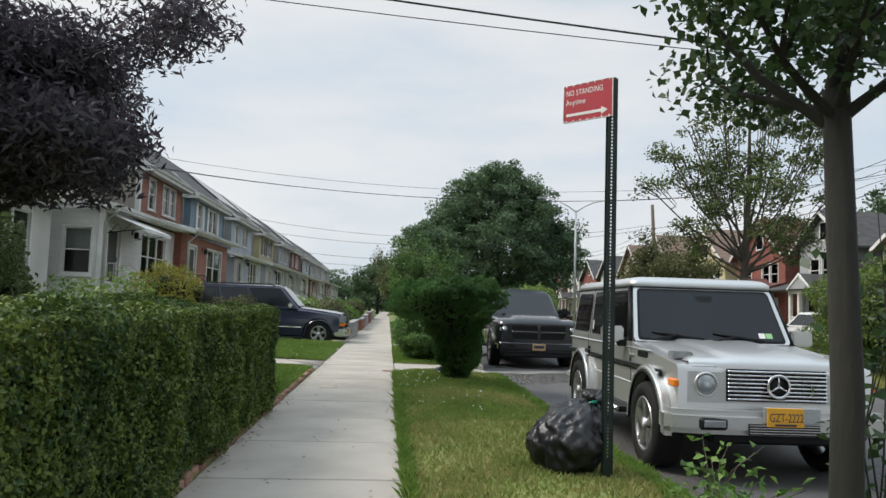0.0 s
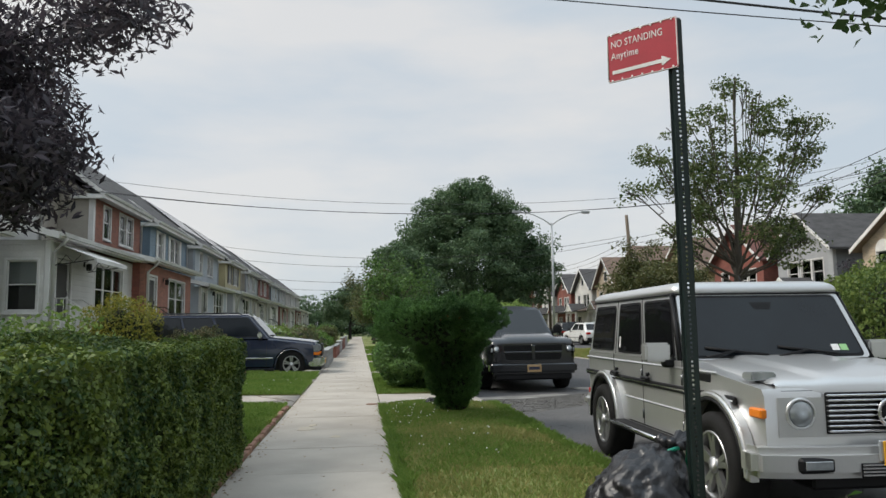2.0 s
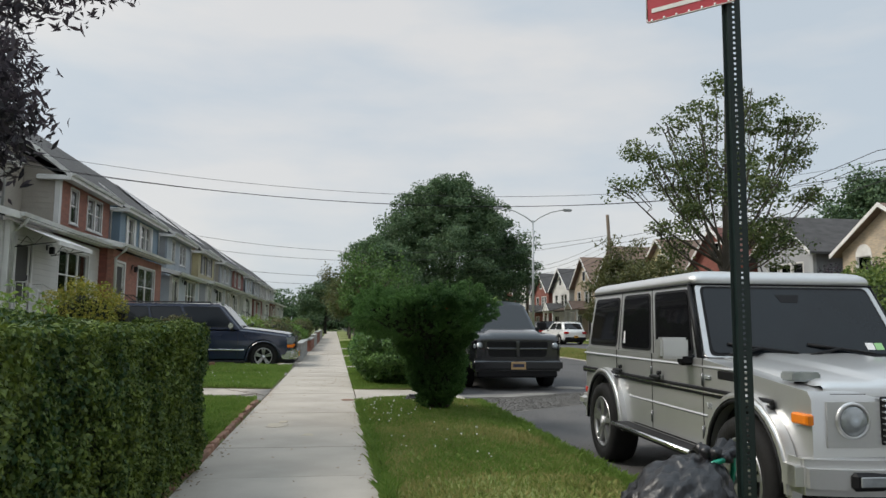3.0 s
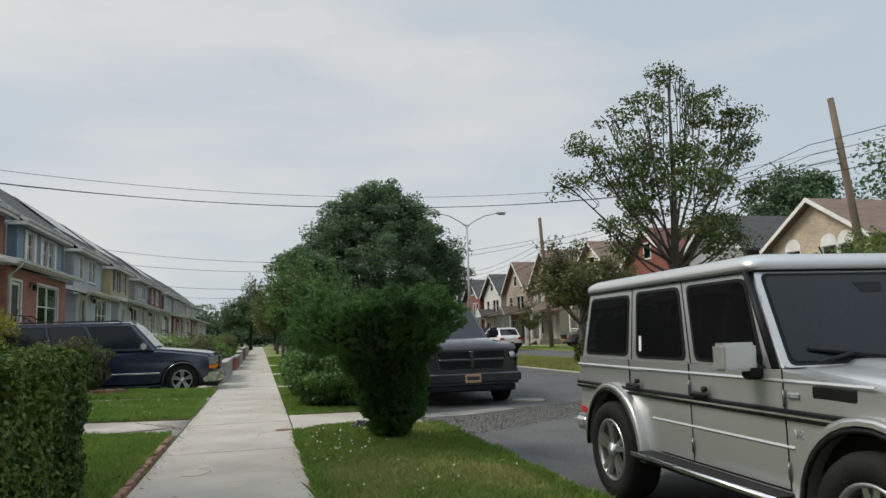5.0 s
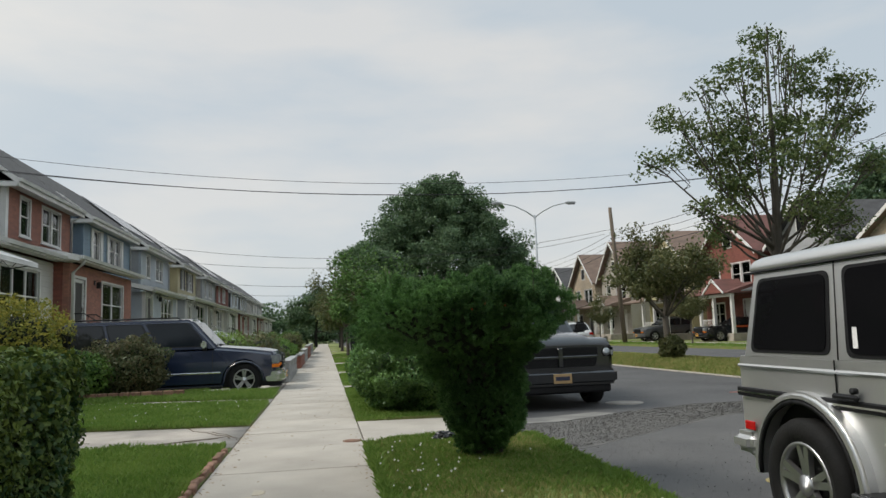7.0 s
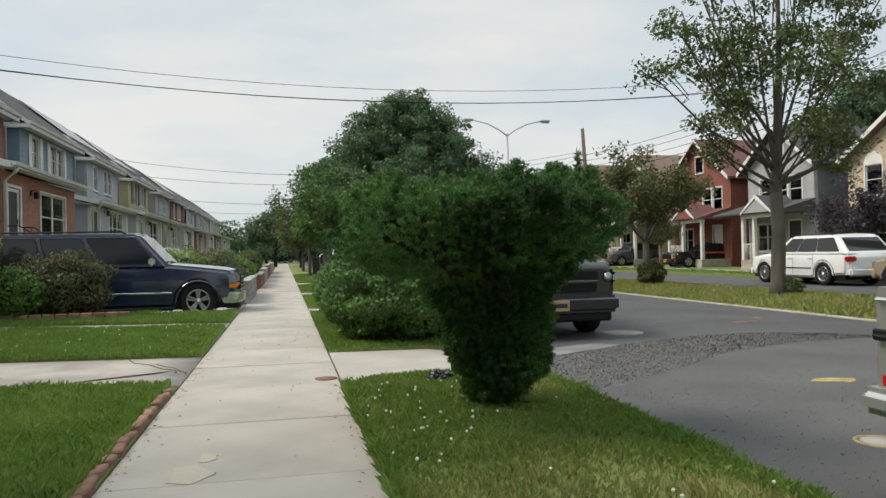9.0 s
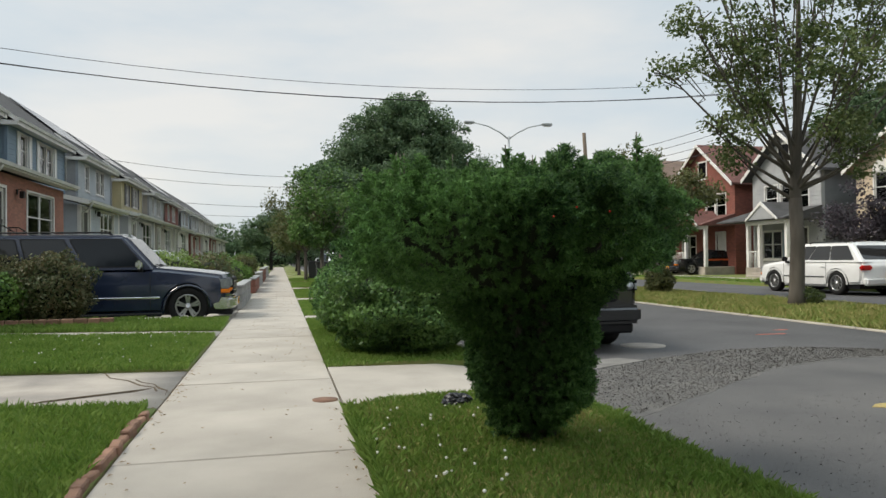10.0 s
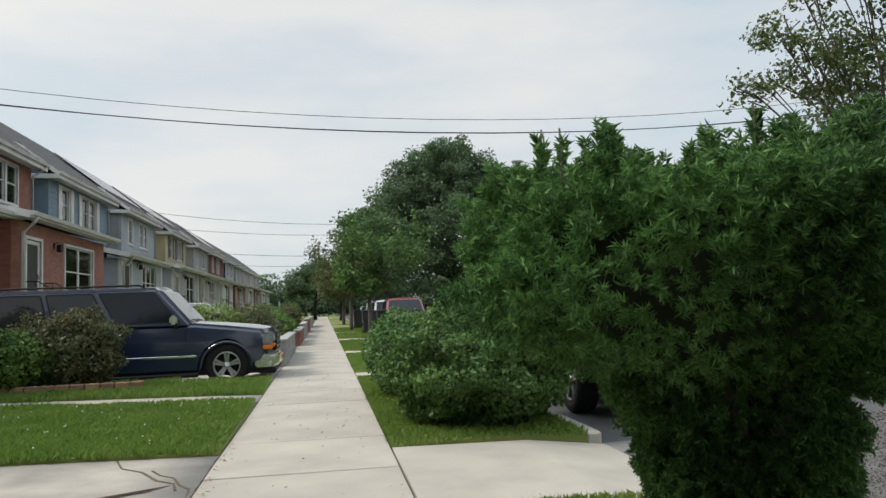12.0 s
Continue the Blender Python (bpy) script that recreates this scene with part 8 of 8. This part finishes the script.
    for sx in (-1, 1):
        lo, hi = sorted((sx * 0.735, sx * 0.945))
        hl = part("headlight", box(lo, hi, 2.66, 2.915, 0.82, 1.035, 0.035, seg=2), TINT, c, "dark headlight housing")
        part("headlight_lens", lathe([(0.0, 2.912), (0.06, 2.912), (0.066, 2.922), (0.0, 2.93)], 18, "y", (sx * 0.81, 0, 0.93)), LAMP_LENS, hl)
        part("marker_lens", box(min(sx * 0.885, sx * 0.93), max(sx * 0.885, sx * 0.93), 2.85, 2.921, 0.87, 0.96, 0.01), LAMP_LENS, hl)
        part("fog_light", lathe([(0.0, 2.95), (0.045, 2.95), (0.045, 2.985), (0.0, 2.99)], 14, "y", (sx * 0.84, 0, 0.52)), LAMP_LENS, c)
        for ya in (1.85, -1.75):
            pts = [(ya + 0.50 * math.cos(t), 0.40 + 0.50 * math.sin(t)) for t in np.linspace(0, math.pi, 14)]
            part("wheel_well", prism(pts, min(sx * 0.4, sx * 1.004), max(sx * 0.4, sx * 1.004), "x"), PLASTIC, c)
            part("wheel_arch", tube([(sx * 1.0, ya + 0.505 * math.cos(t), 0.40 + 0.505 * math.sin(t)) for t in np.linspace(0, math.pi, 16)], 0.022, 6), CHARCOAL, c)
            wheel(c, sx * 0.90, ya, 0.40, 0.27, sx, GREY_PAINT, 5)
        m = part("wing_mirror", box(min(sx * 1.02, sx * 1.24), max(sx * 1.02, sx * 1.24), 0.78, 0.90, 1.25, 1.46, 0.04, seg=3), PLASTIC, c)
        part("mirror_arm", box(min(sx * 0.92, sx * 1.06), max(sx * 0.92, sx * 1.06), 0.80, 0.88, 1.24, 1.31, 0.015), PLASTIC, m)
        part("tail_light", box(min(sx * 0.86, sx * 0.98), max(sx * 0.86, sx * 0.98), -2.91, -2.80, 0.80, 1.20, 0.02), RED_LENS, c)
        for ya in (0.98, -0.05):
            part("door_seam", box(sx * 1.0 - 0.002, sx * 1.0 + 0.002, ya - 0.005, ya + 0.005, 0.60, 1.0), PLASTIC, c)
            part("door_handle", box(min(sx * 0.99, sx * 1.03), max(sx * 0.99, sx * 1.03), ya - 0.95, ya - 0.75, 0.98, 1.02, 0.01), CHARCOAL, c)
    part("front_bumper", box(-0.97, 0.97, 2.70, 3.0, 0.40, 0.655, 0.06, seg=3), CHARCOAL, c)
    part("air_dam", box(-0.86, 0.86, 2.66, 2.94, 0.27, 0.41, 0.03), PLASTIC, c)
    part("rear_bumper", box(-0.96, 0.96, -3.05, -2.85, 0.48, 0.68, 0.04, seg=2), CHROME, c)
    part("underbody", box(-0.75, 0.75, -2.6, 2.5, 0.32, 0.55), PLASTIC, c)
    number_plate(c, 3.001, 0.52, 1, None, mat("dull_plate", (0.42, 0.27, 0.12), (0.38, 0.25, 0.12), rough=0.6))
    return c


boxy_suv()
# the pickup behind the yew, facing the camera
pickup()
# the big dark estate on the driveway, nose to the pavement
car("large_suv", "dark navy full-size SUV parked nose-out on a driveway", (-4.0, 23.75, -0.10), -90, NAVY, 5.55, 2.0, 1.86, 3.3, 0.385, 1.15, 1.08, (1.05, 0.42, -3.15, -3.3), "suv", 0.86, big=True)
# cars across the street
car("white_suv", "white SUV parked across the street", (17.9, 28.6, -0.13), 0, WHITE_PAINT, 5.05, 1.97, 1.66, 3.0, 0.385, 1.06, 1.0, (1.1, 0.2, -1.95, -2.5), "suv", 0.95, chrome=False, spokes=10)
car("beige_car", "beige car parked behind the white one", (17.9, 23.0, -0.13), 0, BEIGE_PAINT, 4.6, 1.8, 1.46, 2.75, 0.33, 0.98, 0.92, (0.85, 0.1, -1.2, -1.8), "sedan", 0.9, chrome=False, spokes=7)
car("muscle_car", "black coupe with an orange side stripe on a driveway", (25.0, 47.2, 0.02), 90, BLACK_PAINT, 5.0, 1.92, 1.45, 2.95, 0.36, 1.0, 0.98, (0.5, -0.25, -1.1, -1.75), "sedan", 0.95, chrome=False, stripe=ORANGE)
car("grey_suv", "grey car on a driveway across the street", (24.4, 55.2, 0.02), 90, GREY_PAINT, 4.7, 1.88, 1.66, 2.7, 0.36, 1.06, 1.02, (0.85, 0.1, -1.7, -2.1), "suv", 0.92, chrome=False)
car("white_suv", "white compact SUV parked across the street", (16.9, 55.5, -0.13), 8, WHITE_PAINT, 4.5, 1.84, 1.66, 2.65, 0.35, 1.06, 1.02, (0.85, 0.1, -1.6, -2.0), "suv", 0.9, chrome=False, lower=PLASTIC)
car("dark_car", "black SUV parked across the street", (17.6, 63.5, -0.13), 0, BLACK_PAINT, 4.8, 1.9, 1.75, 2.8, 0.37, 1.12, 1.05, (0.9, 0.15, -1.9, -2.2), "suv", 0.9, chrome=False)
car("dark_car", "black car parked down the street", (17.6, 74.0, -0.13), 0, BLACK_PAINT, 4.6, 1.82, 1.5, 2.7, 0.34, 1.0, 0.95, (0.85, 0.1, -1.3, -1.9), "sedan", 0.9, chrome=False)
# cars further along our kerb
for y, p, t, st in ((41.0, RED_PAINT, "maroon car parked along the kerb", "suv"), (48.5, WHITE_PAINT, "white van-like car parked along the kerb", "suv"), (56.5, GREY_PAINT, "grey car parked along the kerb", "suv"), (64.5, WHITE_PAINT, "white car parked along the kerb", "sedan")):
    car("parked_car", t, (2.95, y, -0.13), 180, p, 4.7, 1.84, 1.72 if st == "suv" else 1.46, 2.7, 0.35, 1.08 if st == "suv" else 0.98, 1.0, (0.85, 0.15, -1.8, -2.15) if st == "suv" else (0.85, 0.1, -1.2, -1.8), st, 0.9, chrome=False)
car("parked_car", "silver car on a driveway down the row", (-4.3, 33.0, 0.05), -90, LAMP_METAL, 4.7, 1.84, 1.5, 2.7, 0.34, 1.0, 0.95, (0.85, 0.1, -1.3, -1.9), "sedan", 0.9, chrome=False)


# ---- street furniture ----
def sign_post():
    s = thing("street_sign", "red no-standing sign on a dark green perforated post", "street sign", at=(1.47, 4.56, 0.03))
    d = Vector((0.69, -0.72, 0)).normalized()          # along the sign towards the post
    ang = math.degrees(math.atan2(d.y, d.x))
    post = bmesh.new()
    holes = [(-0.006, 0.006, z, z + 0.012) for z in np.arange(0.18, 2.98, 0.0254)]
    cells("y", 0, 0.004, -0.024, 0.024, -0.25, 3.02, holes, post)
    p = part("post", post, POST_GREEN, s)
    p.matrix_basis = pose(0, 0, 0, 0, 0, ang + 38)
    for k in (-1, 1):                                  # the channel's folded sides
        side = [(0.024, 0.0), (0.028, 0.0), (0.028, 0.026), (0.044, 0.026), (0.044, 0.030), (0.024, 0.030)]
        part("flange", prism([(k * x, y) for x, y in side][::k], -0.25, 3.02, "z"), POST_GREEN, p)
    panel = new("sign_frame")
    panel.parent = s
    panel.matrix_basis = pose(*(-d * 0.20 + Vector((0, 0, 2.865)) + Vector((-0.02, -0.02, 0))), 0, 0, ang)
    w, h = 0.44, 0.305
    pts = rounded([(-w / 2, 0, -h / 2), (w / 2, 0, -h / 2), (w / 2, 0, h / 2), (-w / 2, 0, h / 2)], 0.02)
    board = part("sign_board", flat_panel(pts, (0, 1, 0), 0.003), SIGN_RED, s)
    board.matrix_basis = panel.matrix_basis.copy()
    bpy.data.objects.remove(panel)
    rim = bmesh.new()
    ring = [Vector(q) for q in rounded([(-w / 2 + 0.004, -0.001, -h / 2 + 0.004), (w / 2 - 0.004, -0.001, -h / 2 + 0.004), (w / 2 - 0.004, -0.001, h / 2 - 0.004), (-w / 2 + 0.004, -0.001, h / 2 - 0.004)], 0.018)]
    tube(ring + [ring[0]], 0.0035, 4, rim)
    part("sign_border", rim, SIGN_WHITE, board)
    text_mesh("NO STANDING", 0.062, SIGN_WHITE, board, pose(-0.195, -0.002, 0.062, 90), 0.0006, "lettering", 1.05, 0.74)
    text_mesh("Anytime", 0.062, SIGN_WHITE, board, pose(-0.195, -0.002, -0.012, 90), 0.0006, "lettering", 1.08, 0.78)
    ar = prism([(-0.19, -0.103), (0.12, -0.103), (0.12, -0.122), (0.175, -0.092), (0.12, -0.062), (0.12, -0.081), (-0.19, -0.081)], -0.0026, -0.001, "y")
    part("arrow", ar, SIGN_WHITE, board)
    for i in range(7):
        for zz in (-h / 2 + 0.012, h / 2 - 0.012):
            part("reflector", lathe([(0, -0.004), (0.006, -0.004), (0.006, -0.001), (0, -0.001)], 8, "y", (-0.19 + i * 0.063, 0, zz)), SIGN_WHITE, board)
    return s


def rubbish_bag():
    root = thing("rubbish_bag", "full black rubbish bag with a green tie by the sign post", "rubbish bag", at=(1.22, 4.78, 0.03))
    b = bmesh.new()
    bmesh.ops.create_icosphere(b, subdivisions=5, radius=1)
    for v in b.verts:
        q = v.co.normalized()
        r = 1 + wobble(q, 1.6, 0.12, 3) + wobble(q, 5.0, 0.07, 6)
        r += 0.16 * (0.5 - abs(noise.noise(Vector((q.x * 4 + q.z * 3, q.y * 6, q.z * 1.5))))) + 0.08 * (0.5 - abs(noise.noise(Vector((q.x * 11, q.y * 11, q.z * 4))))) - 0.06
        z = q.z * 0.30 * r + 0.27
        w = 0.29 * (1.0 - 0.20 * max(0, q.z))
        a = math.atan2(q.y, q.x)
        r += 0.035 * abs(math.sin(9 * a + 3 * q.z)) * max(0, q.z + 0.2) + 0.02 * noise.noise(Vector((6 * a, q.z * 2.2, 4)))
        v.co = Vector((q.x * w * r + 0.13 * max(0, q.z) ** 2, q.y * w * r, max(0.0, z)))
    bag = part("bag", b, BAG, root, smooth=True)
    nk = bmesh.new()
    g = random.Random(2)
    for i in range(9):
        a = 2 * math.pi * i / 9
        tube([(0.17, 0.0, 0.50), (0.20 + 0.03 * math.cos(a), 0.03 * math.sin(a), 0.56), (0.22 + 0.09 * math.cos(a), 0.09 * math.sin(a), 0.58 + g.uniform(-0.03, 0.05))], [0.03, 0.022, 0.03], 5, nk)
    tagged(part("gathered_neck", nk, BAG, root, smooth=True), kind="stuff")
    part("drawstring", tube([(0.12, -0.06, 0.53), (0.18, -0.09, 0.56), (0.27, -0.05, 0.57), (0.31, 0.02, 0.50), (0.30, 0.03, 0.42)], 0.014, 6), TIE, root, "green drawstring")
    return root


def street_lamp(at):
    s = thing("street_lamp", "grey steel street lamp with two curved arms", "street lamp", at=at)
    part("base", lathe([(0, 0), (0.17, 0), (0.15, 0.5), (0.09, 0.6), (0, 0.6)], 16, "z"), LAMP_METAL, s)
    part("pole", tube([(0, 0, 0.5), (0, 0, 7.6)], [0.085, 0.055], 12), LAMP_METAL, s)
    for sx in (-1, 1):
        a = part("arm", tube([(0, 0, 7.45), (sx * 0.45, 0, 7.78), (sx * 1.1, 0, 8.10), (sx * 1.9, 0, 8.28)], [0.04, 0.036, 0.032, 0.028], 8), LAMP_METAL, s)
        b = box(min(sx * 1.85, sx * 2.45), max(sx * 1.85, sx * 2.45), -0.14, 0.14, 8.22, 8.34, 0.05, seg=2)
        h = part("lamp_head", b, LAMP_METAL, a)
        part("lens", box(min(sx * 2.0, sx * 2.4), max(sx * 2.0, sx * 2.4), -0.1, 0.1, 8.19, 8.218, 0.01), LAMP_LENS, h)
    return s


def utility_pole(x, y, h, lean=0.0):
    u = thing("utility_pole", "weathered wooden utility pole with cables", "utility pole", "utility poles", (x, y, 0))
    part("pole", tube([(0, 0, -0.1), (lean * 0.5, 0, h * 0.5), (lean, 0, h)], [0.17, 0.15, 0.12], 12), WOOD_POLE, u)
    for zz in (h - 1.8, h - 2.2, h - 2.6):
        part("insulator", tube([(lean * 0.8 - 0.2, 0, zz), (lean * 0.8 + 0.2, 0, zz)], 0.03, 6), IRON, u)
    return u


def cable(a, c, sag, r, label="black overhead cable across the street"):
    a, c = Vector(a), Vector(c)
    pts = [a.lerp(c, t) - Vector((0, 0, sag * 4 * t * (1 - t))) for t in np.linspace(0, 1, 25)]
    return tagged(part("overhead_cable", tube(pts, r, 5), WIRE), label, "cable", "overhead cables")


sign_post()
rubbish_bag()
street_lamp((11.35, 43.7, 0.0))
utility_pole(22.4, 26.0, 9.9, -1.25)
utility_pole(20.0, 52.5, 9.5, -0.5)
utility_pole(20.5, 79.0, 9.5, 0.0)
utility_pole(20.5, 0.5, 9.8, 0.0)
for z, r in ((8.0, 0.014), (7.6, 0.012), (7.2, 0.012), (6.8, 0.018)):
    cable((20.0, 26, z), (19.6, 52.5, z - 0.3), 0.5, r)
    cable((19.6, 52.5, z - 0.3), (20.5, 79, z - 0.3), 0.5, r)
    cable((20.5, 0.5, z), (20.0, 26, z), 0.5, r)
# bundles from the poles over the street to the row
for z0, z1, y0, sag, r in ((6.55, 7.95, 23.8, 1.75, 0.007), (6.10, 7.55, 23.3, 1.7, 0.012), (6.02, 7.42, 23.2, 1.6, 0.007)):
    cable((-12.0, y0, z0), (21.4, 26.0, z1), sag, r)
for z0, z1, y0, sag, r in ((7.8, 8.0, 56.0, 1.4, 0.014), (7.0, 7.8, 57.0, 1.4, 0.014), (6.6, 7.5, 73.0, 1.2, 0.018), (6.5, 7.5, 90.0, 1.2, 0.018)):
    cable((-12.0, y0, z0), (19.6, min(y0, 79.0) - 3.0, z1), sag, r)
cable((-10.4, 7.6, 5.85), (20.4, 6.2, 3.3), 0.4, 0.012)
cable((-10.4, 7.9, 5.6), (20.4, 6.4, 3.75), 0.45, 0.006)


def wheelie_bin(x, y, h=1.05):
    w = thing("wheelie_bin", "dark plastic wheelie bin by the kerb", "bin", "bins by the kerb", (x, y, 0.02))
    b = box(-0.27, 0.27, -0.3, 0.3, 0.05, h, 0.03)
    for v in b.verts:
        if v.co.z < 0.3:
            v.co.x *= 0.8
            v.co.y *= 0.8
    part("body", b, BIN, w)
    part("lid", box(-0.3, 0.3, -0.34, 0.33, h, h + 0.07, 0.025), BIN, w)
    for sx in (-0.22, 0.22):
        part("wheel", lathe([(0, -0.03), (0.09, -0.03), (0.09, 0.03), (0, 0.03)], 14, "x", (sx, 0.25, 0.09)), RUBBER, w)
    return w


for x, y in ((1.5, 33.9), (1.55, 38.5), (1.5, 43.8), (1.45, 53.0)):
    wheelie_bin(x, y)
# the dark garden post by the drive
gp = thing("garden_post", "dark post with a box among the shrubs", "mailbox", at=(-5.75, 20.9, 0.1))
part("post", box(-0.05, 0.05, -0.05, 0.05, -0.05, 1.1, 0.008), IRON, gp)
part("mailbox", box(-0.17, 0.17, -0.24, 0.24, 1.1, 1.4, 0.05, seg=2), IRON, gp)
# crumpled black bag under the yew
cb = thing("plastic_bag", "crumpled black plastic bag under the yew", "litter", at=(0.82, 12.55, 0.05))
b = bmesh.new()
bmesh.ops.create_icosphere(b, subdivisions=4, radius=1)
for v in b.verts:
    q = v.co.normalized()
    r = 1 + wobble(q, 2, 0.25, 1) + wobble(q, 6, 0.25, 2)
    v.co = Vector((q.x * 0.11 * r, q.y * 0.09 * r, max(0, q.z * 0.07 * r + 0.05)))
part("bag", b, BAG, cb)
# low reddish edging in front of the shrub bed
bed = structure(thing("bed_edging"), "row of brown bricks round the shrub bed")
for i in range(16):
    part("brick", box(-6.9 + i * 0.22, -6.9 + i * 0.22 + 0.2, 20.98, 21.08, 0.05, 0.22, 0.012), BRICK_EDGE, bed)
